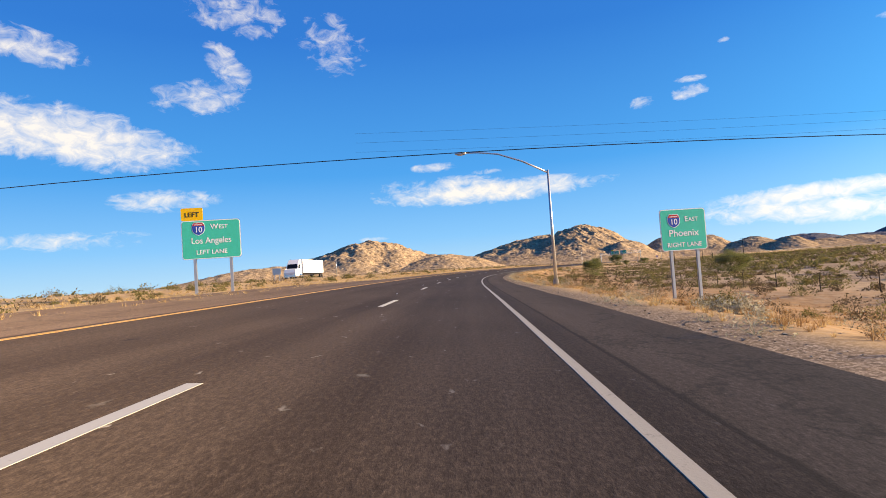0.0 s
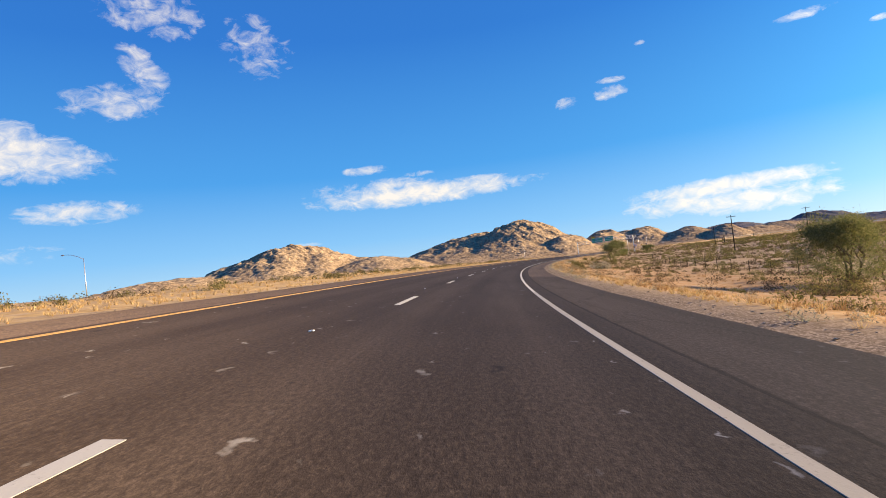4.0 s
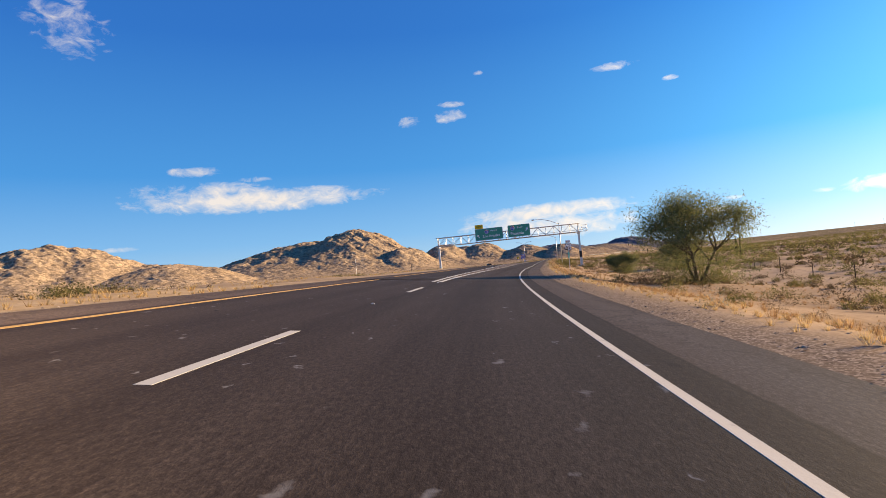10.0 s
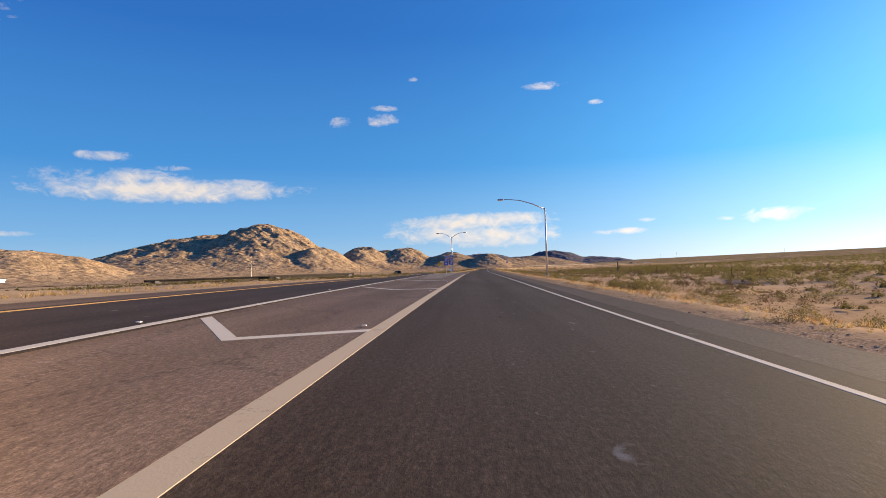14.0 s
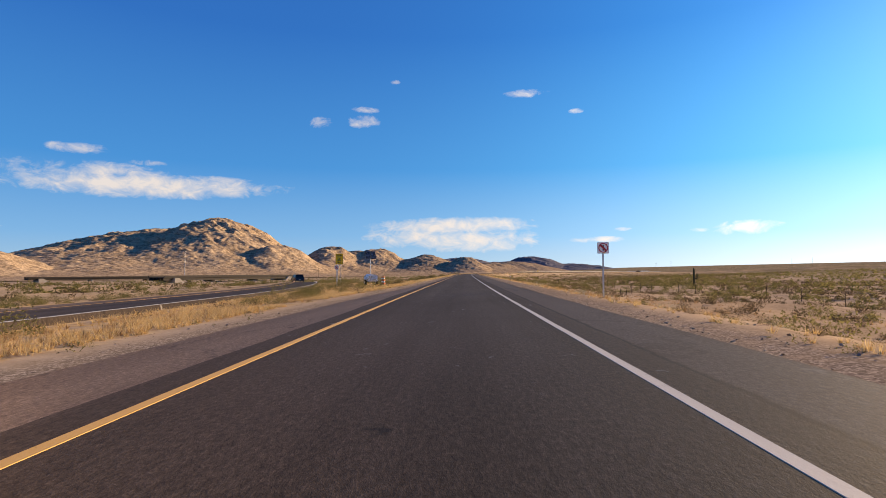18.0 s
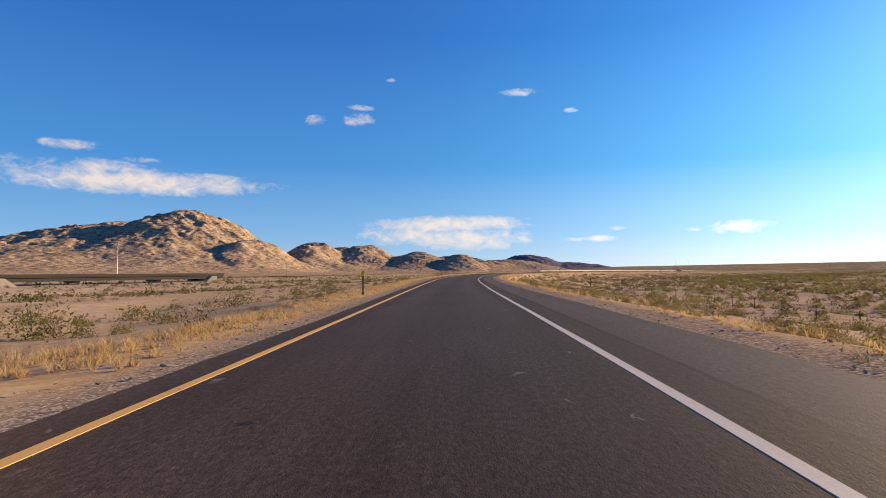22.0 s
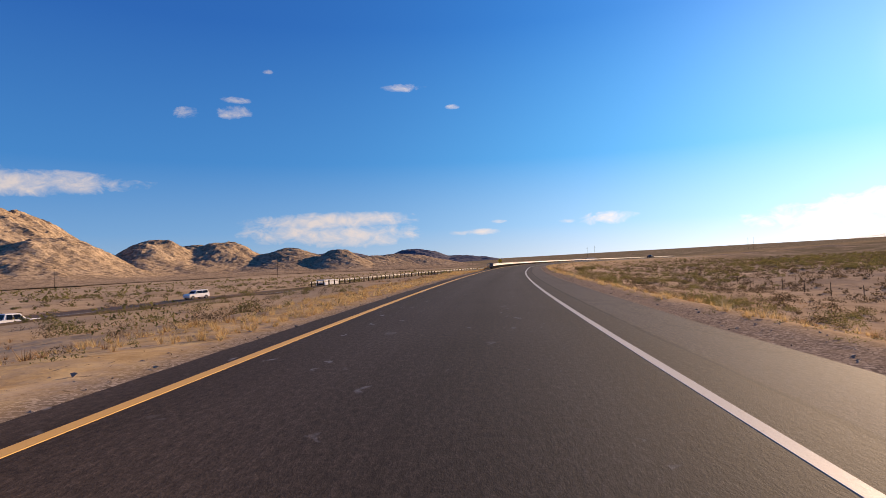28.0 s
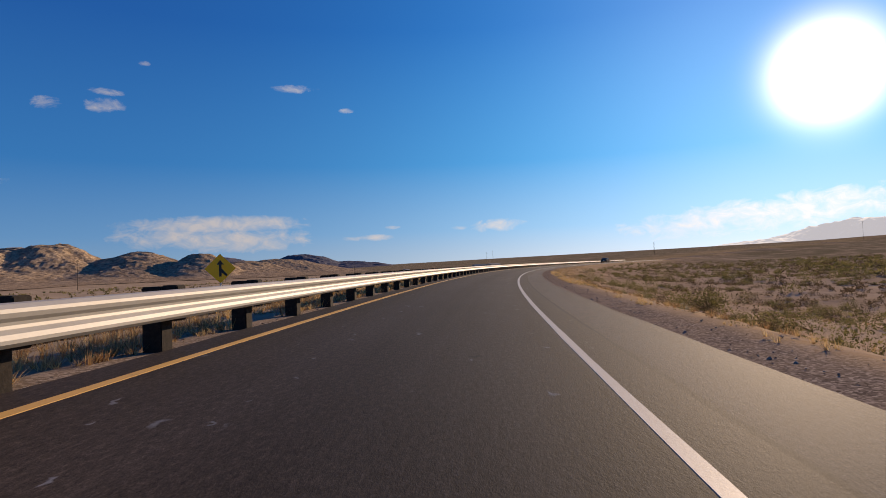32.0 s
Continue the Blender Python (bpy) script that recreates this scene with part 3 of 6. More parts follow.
def ground_height(x, y):
    t, d = nearest(x, y)
    t = np.clip(t, -4, 46)
    b = np.tan(np.radians(curve_through(BANK, t)))
    over = np.where(d > 0, d - right_edge(t), left_edge(t) - d)
    over_c = np.clip(over, 0, None)
    rough = (fbm(x * .12, y * .12, 4, 3) - .5) * 1.1 * np.clip(over_c / 14, 0, 1) + (fbm(x * .9, y * .9, 2, 8) - .5) * .22 * np.clip(over_c / 1.5, 0, 1)
    flat = np.clip((np.abs(d - (branch(t) - 1.8)) - 4.2) / 5, 0, 1) + ((t < 10.5) | (t > 23))
    flat = np.clip(flat, 0, 1)
    rough = rough * flat
    z = -b * reach(d) - .06 - np.where(over < 0, .10, 0) - .12 * (1 - flat) - .45 * np.clip((over_c - .8) / 7, 0, 1) * np.where((t > 10.5) & (t < 22.5) & (d < 0), np.clip((np.abs(d - (branch(t) - 1.8)) - 5) / 6, 0, 1), 1) + rough
    rise = np.clip(x - 150, 0, 1500) * .029
    # cutting down to the freeway on the far side
    dip = drop(t, d)
    hollow = np.interp(t, [12, 17, 21, 30, 40], [.5, 1.0, 2.6, 2.4, 1.5]) * np.clip((d - right_edge(t) - 1.0) / 22, 0, 1) ** .7 * np.clip((260 - d) / 180, 0, 1)
    z = z + rise - dip - hollow
    s, c = free_way(x, y)
    bed = np.clip(1 - (np.abs(c + 3) - 19) / 16, 0, 1) * np.clip((s + 330) / 60, 0, 1) * np.clip((900 - s) / 60, 0, 1)
    return z * (1 - bed) + (free_z(s) - .2) * bed


def spread(lo, hi, step, reach_out, grow=1.16):
    inner = list(np.arange(lo, hi, step))
    up, s = [], step
    v = hi
    while v < reach_out:
        up.append(v)
        s *= grow
        v += s
    down, s, v = [], step, lo
    while v > -reach_out:
        s *= grow
        v -= s
        down.append(v)
    return np.array(down[::-1] + inner + up)


gx, gy = spread(-150, 110, 2.0, 9000), spread(-60, 1010, 2.3, 9000)
GX, GY = np.meshgrid(gx, gy)
GZ = ground_height(GX.ravel(), GY.ravel())
ids = np.arange(GX.size).reshape(GX.shape)
quads = np.stack([ids[:-1, :-1], ids[:-1, 1:], ids[1:, 1:], ids[1:, :-1]], -1).reshape(-1, 4)
ground = new("ground", mesh_of("ground", np.stack([GX.ravel(), GY.ravel(), GZ], -1), quads, M["ground"], True))
gt, gd = nearest(GX.ravel(), GY.ravel())


def straw_cover(t, d):
    """Where the dry grass grows thick."""
    l, r = left_edge(np.clip(t, -4, 46)) - d, d - right_edge(np.clip(t, -4, 46))
    early = np.clip(1 - (l - 16) / 12, 0, 1) * (l > .6) * np.clip((11 - t) / 1, 0, 1)
    mound = np.clip(1 - (l - 13) / 6, 0, 1) * (l > .9) * np.clip((t - 17.6) / .5, 0, 1) * np.clip((22.6 - t) / 1.2, 0, 1)
    ribbon = np.clip(1 - (l - 2.4) / 1.4, 0, 1) * (l > .3) * (t > 21.5) * np.clip((30.5 - t) / 1, 0, 1)
    right = np.clip(1 - (r - 3) / 4, 0, 1) * (r > 1.0) * np.clip((12 - t) / 4, 0, 1) * .6
    late = np.clip(1 - (r - 1.8) / 1.6, 0, 1) * (r > .9) * (t > 22) * .6
    plain_ = .45 * np.clip((l - 1) / 2, 0, 1) * np.clip((t - 17.4) / .6, 0, 1) * np.clip(1 - (l - 60) / 60, 0, 1)
    return np.clip(early + mound + ribbon + right + late + plain_, 0, 1)


def give_cover(me, t, d):
    tc = np.clip(t, -4, 46)
    l, r = left_edge(tc) - d, d - right_edge(tc)
    rust = np.clip((r - 1.0) / 1.5, 0, 1) * np.clip(1 - (r - 12) / 14, 0, 1) * np.clip((11 - t) / 5, .12, 1) + .16 * np.clip((l - 3) / 3, 0, 1) * np.clip(1 - (l - 20) / 20, 0, 1) * np.clip((24 - t) / 3, .25, 1)
    gravel = np.clip(1 - (np.maximum(r, 0) - .5) / .9, 0, 1) * (d > 0) + np.clip(1 - (np.maximum(l, 0) - .3) / .6, 0, 1) * (d < 0)
    for name, value in (("straw", straw_cover(t, d)), ("rust", np.clip(rust, 0, 1)), ("gravel", np.clip(gravel, 0, 1))):
        me.attributes.new(name, "FLOAT", "POINT").data.foreach_set("value", value.astype(np.float32))


give_cover(ground.data, gt, gd)
tagged(ground, "sandy desert plain with gravel and low scrub", "ground", kind="structure")


# ---- hills ----
def hills(name, lumps, step, mat, label, rugged=.14, seed=5, base=-6.0, size=70.0):
    lumps = np.array(lumps, float)
    x0, x1 = (lumps[:, 0] - 2.4 * lumps[:, 3]).min(), (lumps[:, 0] + 2.4 * lumps[:, 3]).max()
    y0, y1 = (lumps[:, 1] - 3.8 * lumps[:, 3]).min(), (lumps[:, 1] + 3.0 * lumps[:, 3]).max()
    x, y = np.meshgrid(np.arange(x0, x1, step), np.arange(y0, y1, step))
    x, y = x.ravel(), y.ravel()
    wx, wy = x + (fbm(x / 60, y / 60, 3, seed + 20) - .5) * 34, y + (fbm(x / 60, y / 60, 3, seed + 30) - .5) * 34
    z = np.zeros(x.shape)
    for lx, ly, h, r in lumps:
        q = ((wx - lx) ** 2 + ((wy - ly) / 1.7) ** 2) / r ** 2
        z = np.maximum(z, h * np.exp(-q) * 1.0) + .12 * h * np.exp(-q * 1.2)
    ridge = 1 - np.abs(2 * fbm(x / size, y / size, 5, seed, .55) - 1)
    crag = 1 - np.abs(2 * fbm(x / (size * .3), y / (size * .3), 4, seed + 9, .6) - 1)
    knob = np.abs(2 * fbm(x / (size * .16), y / (size * .16), 3, seed + 14, .65) - 1)
    z = z * (1 - rugged + rugged * 1.25 * ridge) * (.92 + .09 * crag) + (knob - .2) * np.clip(z / 12, 0, 1) * size * .030 + base
    n = len(np.arange(x0, x1, step))
    k = np.arange(x.size).reshape(-1, n)
    f = np.stack([k[:-1, :-1], k[:-1, 1:], k[1:, 1:], k[1:, :-1]], -1).reshape(-1, 4)
    keep = (z[f] > base + .4).any(1)
    ob = new(name, mesh_of(name, np.stack([x, y, z], -1), f[keep], mat, False))
    bm = bmesh.new()
    bm.from_mesh(ob.data)
    bmesh.ops.delete(bm, geom=[v for v in bm.verts if not v.link_faces], context="VERTS")
    bm.to_mesh(ob.data)
    bm.free()
    return tagged(ob, label, "hill")


hills("rocky_hill", [(-585, 1715, 103, 157), (-730, 1819, 95, 248), (-431, 1599, 54, 78), (-870, 1669, 61, 104)], 4.0, M["hill"], "tall tan rocky desert hill with dark boulders", seed=5)
hills("rocky_hill", [(-729, 1165, 40, 104), (-928, 1100, 78, 123), (-977, 1019, 62, 94), (-854, 1117, 60, 93), (-821, 1170, 48, 111), (-952, 802, 37, 128)], 4.0, M["hill"], "pointed tan rocky desert hill", seed=15)
hills("rocky_hill", [(-395, 1917, 60, 83), (-286, 2039, 57, 87), (-157, 2048, 46, 96), (-54, 1951, 38, 64), (-349, 2048, 56, 121), (-207, 2058, 32, 119), (-8, 2086, 22, 120), (-486, 2156, 34, 119), (33, 2155, 28, 109), (121, 2301, 34, 140)], 4.5, M["hill"], "low range of brown rocky hills", seed=25)
hills("distant_hill", [(-22, 3500, 66, 240), (250, 3700, 56, 260), (480, 4380, 100, 240), (740, 4300, 50, 300), (-300, 3600, 52, 320)], 16.0, M["haze_blue_hill"], "distant hills on the horizon, blue grey painted in for haze", seed=35, size=260.0, rugged=.3)
hills("distant_mountain", [(3600, 3050, 165, 420), (3950, 2600, 150, 440), (3300, 3400, 90, 420)], 28.0, M["haze_hill"], "pale far mountains under the sun, glowing to stand in for haze", seed=45, size=400.0, rugged=.3)


# ---- pavement ----
def strip(name, t0, t1, left, right, z, mat, label="", kind="structure", step=.09, cols=2, skirt=0.0, jag=0.0, category="road", flare=.06):
    """A band of pavement between two sideways lines (functions of t)."""
    t = np.linspace(t0, t1, max(2, int((t1 - t0) / step) + 1))
    l, r = left(t), right(t)
    if jag:
        r = r + (fbm(t * SPEED * .7, t * 0, 3, 4) - .5) * jag
        l = l + (fbm(t * SPEED * .7, t * 0 + 9, 3, 6) - .5) * jag
    f = np.linspace(0, 1, cols)
    d = l[:, None] * (1 - f) + r[:, None] * f
    zz = z(np.repeat(t[:, None], cols, 1), d) if callable(z) else np.full(d.shape, z)
    if skirt:
        d = np.concatenate([d[:, :1] - flare, d, d[:, -1:] + flare], 1)
        zz = np.concatenate([zz[:, :1] - skirt, zz, zz[:, -1:] - skirt], 1)
    T = np.repeat(t[:, None], d.shape[1], 1)
    v = place(T.ravel(), d.ravel(), zz.ravel())
    k = np.arange(v.shape[0]).reshape(d.shape)
    q = np.stack([k[:-1, :-1], k[:-1, 1:], k[1:, 1:], k[1:, :-1]], -1).reshape(-1, 4)
    uv = np.stack([T.ravel() * SPEED, (d - edge(T)).ravel()], -1)
    ob = new(name, mesh_of(name, v, q, M[mat], False, uv))
    return tagged(ob, label, category, kind=kind)


def off(k):
    return lambda t: edge(t) + k


LANE = 3.56


def gore_off(t):
    """The gore line beside the ramp lane, from the right edge line."""
    return edge(t) + curve_through([(10, -3.56), (11, -3.56), (12, -3.46), (13, -3.62), (14, -3.93), (15.5, -3.88), (16.7, -3.66), (17.2, -3.56), (46, -3.56)], t)


strip("road", -3.5, 11.0, lambda t: edge(t) - 2 * LANE - .25, off(.42), 0.0, "road", "dark worn asphalt roadway with wheel tracks", cols=7, skirt=.12)
strip("road", 11.0, 45, lambda t: np.where(t < 17.0, gore_off(t) - .2, edge(t) - LANE - .45), off(.42), 0.0, "ramp_road", "worn brown asphalt ramp lane with wheel tracks", step=.015, cols=7, skirt=.12, jag=.09)
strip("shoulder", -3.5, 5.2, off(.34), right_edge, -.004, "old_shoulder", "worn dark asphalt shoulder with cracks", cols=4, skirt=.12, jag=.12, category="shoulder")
strip("shoulder", 5.2, 45, off(.34), right_edge, -.004, "shoulder", "faded brown asphalt shoulder", cols=4, skirt=.12, jag=.12, category="shoulder")
strip("shoulder", 16.9, 45, lambda t: left_edge(t), lambda t: edge(t) - LANE - .37, -.004, "gore", "narrow faded brown asphalt shoulder", cols=3, skirt=.12, jag=.1, category="shoulder")
strip("shoulder", -3.5, 11, lambda t: edge(t) - 2 * LANE - 1.7 - 2.4 * np.clip((1.9 - t) / .8, 0, 1), lambda t: edge(t) - 2 * LANE - .17, -.004, "shoulder", "faded asphalt shoulder beside dry grass", cols=3, skirt=.12, jag=.15, category="shoulder")

strip("road", 11, 22.8, lambda t: branch(t) - LANE - .3, lambda t: branch(t) + .12, lambda t, d: .012 - drop(t, branch(t) - 1.8), "road", "branching asphalt ramp", cols=4, skirt=.25)
strip("shoulder", 11, 22.8, lambda t: branch(t) - LANE - 1.6, lambda t: branch(t) - LANE - .2, lambda t, d: .004 - drop(t, branch(t) - 1.8), "shoulder", "shoulder of the branching ramp", cols=3, skirt=.25, category="shoulder")
strip("gore", 11, 17.6, lambda t: branch(t) + .03, lambda t: gore_off(t) - .11, .003, "gore", "brown asphalt gore between two ramps", cols=5, skirt=.2, category="road")
strip("apron", 15.6, 17.95, lambda t: branch(t) + .75 + .4 * (t < 16.2), lambda t: edge(t) - LANE - 1.62, .010, "apron", "pale concrete apron in the gore", cols=4, skirt=.2, jag=.3, category="apron")


def stripe(name, t0, t1, centre, width, mat, label, z=.003):
    return strip(name, t0, t1, lambda t: centre(t) - width / 2, lambda t: centre(t) + width / 2, z, mat, label, step=.05, cols=2, skirt=.003, jag=.014, category="line", flare=.003)


stripe("edge_line", -3.5, 4.6, off(-.01), .10, "worn_line", "long worn grey white edge line")
stripe("edge_line", 4.6, 45, off(-.01), .09, "white_line", "long white edge line")
stripe("edge_line", -3.5, 11.2, lambda t: edge(t) - 2 * LANE, .15, "yellow_line", "long yellow edge line")
stripe("edge_line", 11.2, 21.5, lambda t: branch(t) - LANE, .15, "yellow_line", "yellow edge line of the branch", .015)
stripe("gore_line", 10.87, 12.1, gore_off, .20, "white_line", "broad white gore line at the start of the gore")
stripe("gore_line", 12.1, 16.68, gore_off, .21, "tan_line", "broad worn cream gore line")
stripe("gore_line", 10.87, 21.5, lambda t: branch(t) - .06, .16, "white_line", "broad white gore line", .015)
stripe("edge_line", 16.70, 45, lambda t: edge(t) - LANE, .10, "yellow_line", "long yellow edge line")

# ---- painted dashes, chevrons, road studs ----
def slab(name, corners, z, mat, parent=None, thick=.003):
    """A flat piece of paint from (t, d) corners."""
    top = [place(np.float64(t), np.float64(d), z) for t, d in corners]
    low = [p - np.array([0, 0, thick]) for p in top]
    n = len(top)
    f = [tuple(range(n))] + [(i, i + n, (i + 1) % n + n, (i + 1) % n) for i in range(n)]
    ob = new(name, mesh_of(name, np.array(top + low), f, M[mat]))
    ob.parent = parent
    return ob


lane_line = empty("lane_line", Matrix(), "dashed white lane line", "line", kind="structure")
for i in range(-19, 6):
    s0 = 232.69 + .17 * (i < -11) + 12.19 * i
    ta, tb = s0 / SPEED, (s0 + 3.05) / SPEED
    ca, cb = (float(edge(tt)) - float(np.interp(tt, [0, 3, 4.5, 6, 7.5], [3.04, 3.0, 3.2, 3.4, LANE])) for tt in (ta, tb))
    slab("dash", [(ta, ca - .065), (ta, ca + .065), (tb, cb + .065), (tb, cb - .065)], .003, "white_line", lane_line)

chevrons = empty("gore_chevrons", Matrix(), "worn white chevrons painted in the gore", "marking", kind="structure")
for tc in (11.8, 12.25, 12.68, 13.12, 13.67, 14.22, 14.75, 15.3, 15.85, 16.4):
    l, r = float(branch(tc)) + .08, float(gore_off(tc)) - .1
    apex = l + (r - l) * .515
    w_, fl, fr = .30 / SPEED, (apex - l) * 1.7 / SPEED, (r - apex) * .8 / SPEED
    slab("chevron_arm", [(tc, apex), (tc + w_ * 1.3, apex), (tc + fl + w_ * 1.3, l), (tc + fl, l)], .0065, "white_line", chevrons)
    slab("chevron_arm", [(tc, apex), (tc + fr, r), (tc + fr + w_, r), (tc + w_, apex)], .007, "white_line", chevrons)

stud_bm = bmesh.new()
box(stud_bm, -.035, .035, -.035, .035, 0, .014, .005)
stud_me = bpy.data.meshes.new("road_stud")
stud_bm.to_mesh(stud_me)
stud_me.materials.append(M["sign_white"])
for i in range(-18, 6):
    tc = (232.69 + 12.19 * i + 7.6) / SPEED
    ob = new("road_stud", stud_me)
    ob.matrix_world = spot(tc, float(edge(tc)) - LANE, .001)
    tagged(ob, "small pale raised road stud on the lane line", "road stud", "road studs")
for k in range(12):
    tc = 11.2 + .44 * k
    for dd in (float(branch(tc)) - .3, float(gore_off(tc)) - .24):
        ob = new("road_stud", stud_me)
        ob.matrix_world = spot(tc, dd, .02)
        tagged(ob, "small pale raised road stud beside the gore line", "road stud", "road studs")

# skid marks: one long, one broken, each of two ribs; pale worn patches beside them
def skid(t0, t1, near, drift, label):
    for rib in (-.034, .034):
        strip("skid_mark", t0, t1, lambda t: edge(t) + near + rib + drift * (t - 7.08) - .027, lambda t: edge(t) + near + rib + drift * (t - 7.08) + .027, .002, "skid", label, step=.02, cols=2, jag=.03, category="marking", flare=.004)


lane_at = float(edge(7.08))
skid(6.9, 7.85, .03 - lane_at, -.06, "long black tyre skid mark")
for ta, tb in ((6.95, 7.03), (7.06, 7.085), (7.11, 7.15), (7.18, 7.21), (7.24, 7.30), (7.36, 7.44), (7.5, 7.6)):
    skid(ta, tb, -.22 - lane_at, -.05, "short black tyre skid mark")
for tc, dc, ln, wd in ((7.092, -1.46, .26, .10), (7.205, -1.45, .20, .07), (7.46, -1.42, .25, .06), (20.30, -1.3, .3, .03), (21.16, -.62, .25, .03)):
    rr = random.Random(int(tc * 100))
    ph_, k_ = rr.uniform(0, 6), rr.uniform(.1, .22)
    ring_ = [(tc + math.cos(a_) * ln * (1 + k_ * math.sin(2 * a_ + ph_)) / 2 / SPEED, dc + math.sin(a_) * wd * (1 + k_ * math.sin(3 * a_ + ph_))) for a_ in [k * math.tau / 26 for k in range(26)]]
    tagged(slab("road_patch", ring_, .002, "apron", None, .002), "small pale worn patch in the asphalt", "road patch", "road patches", "structure")

# ---- gravel verges that join pavement and soil ----
M["verge"] = M["ground"]


def verge(t0, t1, inner, side, width, name="verge"):
    t = np.arange(t0, t1, .035)
    f = np.array([0, .06, .14, .25, .4, .6, .8, 1.0])
    din = inner(t)
    d = din[:, None] + side * f * width
    T = np.repeat(t[:, None], len(f), 1)
    base = place(T.ravel(), d.ravel(), 0.0)
    gz = ground_height(base[:, 0], base[:, 1]).reshape(d.shape)
    z0 = place(T.ravel(), np.repeat(din[:, None], len(f), 1).ravel(), -.012)[:, 2].reshape(d.shape)
    bumps = (fbm(base[:, 0] * 2.2, base[:, 1] * 2.2, 3, 12).reshape(d.shape) - .5) * .07 * np.minimum(f * 6, 1)
    blend = np.clip((f - .1) / .7, 0, 1)
    z = z0 * (1 - blend) + (gz + .05) * blend + bumps * (1 - .5 * blend)
    z[:, -1] = gz[:, -1] - .05
    v = np.stack([base[:, 0], base[:, 1], z.ravel()], -1)
    k = np.arange(v.shape[0]).reshape(d.shape)
    q = np.stack([k[:-1, :-1], k[:-1, 1:], k[1:, 1:], k[1:, :-1]], -1).reshape(-1, 4)
    if side < 0:
        q = q[:, ::-1]
    ob = new(name, mesh_of(name, v, q, M["verge"], True))
    give_cover(ob.data, T.ravel(), d.ravel())
    return tagged(ob, "stony gravel verge beside the pavement", "verge", kind="structure")


verge(-3.4, 44, lambda t: right_edge(t) - .05, 1, 4.2)
verge(-3.4, 11.1, lambda t: edge(t) - 2 * LANE - 1.62, -1, 4.2)
verge(10.9, 21.4, lambda t: branch(t) - LANE - 1.52, -1, 3.5)
verge(17.88, 44, lambda t: left_edge(t) + .05, -1, 3.6)

# ---- the freeway below the ramp ----
def free_band(name, s0, s1, c0, c1, lift, mat, label, category="road"):
    f = radians(FREE_HEAD)
    s = np.arange(s0, s1, 6.0)
    v, uv = [], []
    for c, dz in ((c0 - .3, -.5), (c0, 0), (c1, 0), (c1 + .3, -.5)):
        v.append(np.stack([FREE_AT[0] + s * math.sin(f) + c * math.cos(f), FREE_AT[1] + s * math.cos(f) - c * math.sin(f), free_z(s) + lift + dz], -1))
        uv.append(np.stack([s, 0 * s + c], -1))
    v, uv = np.stack(v, 1), np.stack(uv, 1)
    k = np.arange(v.shape[0] * 4).reshape(-1, 4)
    q = np.stack([k[:-1, :-1], k[:-1, 1:], k[1:, 1:], k[1:, :-1]], -1).reshape(-1, 4)
    ob = new(name, mesh_of(name, v.reshape(-1, 3), q, M[mat], False, uv.reshape(-1, 2)))
    return tagged(ob, label, category, kind="structure")


def free_spot(s, c, lift=0.0, turn=0.0):
    f = radians(FREE_HEAD)
    return Matrix.Translation((FREE_AT[0] + s * math.sin(f) + c * math.cos(f), FREE_AT[1] + s * math.cos(f) - c * math.sin(f), float(free_z(np.float64(s))) + lift)) @ Matrix.Rotation(radians(turn - FREE_HEAD), 4, "Z")


for c in (6.5, -13.5):
    free_band("road", -300, 860, c - 5.4, c + 5.4, 0.0, "shoulder", "far asphalt freeway carriageway")
    free_band("edge_line", -300, 860, c + 3.6, c + 3.75, .012, "white_line", "white edge line of the freeway", "line")
    free_band("edge_line", -300, 860, c - 3.75, c - 3.6, .012, "yellow_line", "yellow edge line of the freeway", "line")
strip("road", 26.5, 37.0, lambda t: -52 + (t - 26.5) * 2.2, lambda t: -47.5 + (t - 26.5) * 2.2, lambda t, d: -drop(t, d) - .35, "shoulder", "narrow merging side road below the ramp", cols=3, skirt=.3)


# ---- foliage helpers ----
def soup(name, tris, mat):
    """A mesh of loose triangles, tris of shape (n, 3, 3)."""
    n = len(tris)
    me = bpy.data.meshes.new(name)
    me.vertices.add(3 * n)
    me.vertices.foreach_set("co", np.ascontiguousarray(tris, np.float32).ravel())
    me.loops.add(3 * n)
    me.loops.foreach_set("vertex_index", np.arange(3 * n, dtype=np.int32))
    me.polygons.add(n)
    me.polygons.foreach_set("loop_start", np.arange(0, 3 * n, 3, dtype=np.int32))
    me.materials.append(mat)
    me.update(calc_edges=True)
    return me


def leaf_material(name, stops, rough=.8, thin=.35):
    """Thin leaves and blades, which let part of the sun through."""
    m, n, b = material(name, rough, 0.0, 0.0)
    r = n.add("ShaderNodeNewGeometry").outputs["Random Per Island"]
    p = n.add("ShaderNodeNewGeometry").outputs["Position"]
    patch = n.noise(p, .5, 3.0).outputs[0]
    f = n.math("ADD", n.math("MULTIPLY", r, .55), n.math("MULTIPLY", patch, .45))
    c = n.ramp(f, [(.2 + .6 * i / (len(stops) - 1), c) for i, c in enumerate(stops)])
    n.tree.links.new(c, b.inputs["Base Color"])
    through_ = n.add("ShaderNodeBsdfTranslucent", {"Color": c})
    both = n.add("ShaderNodeMixShader", {0: thin, 1: b.outputs[0], 2: through_.outputs[0]})
    out = [k for k in n.tree.nodes if k.bl_idname == "ShaderNodeOutputMaterial"][0]
    n.tree.links.new(both.outputs[0], out.inputs["Surface"])
    return m


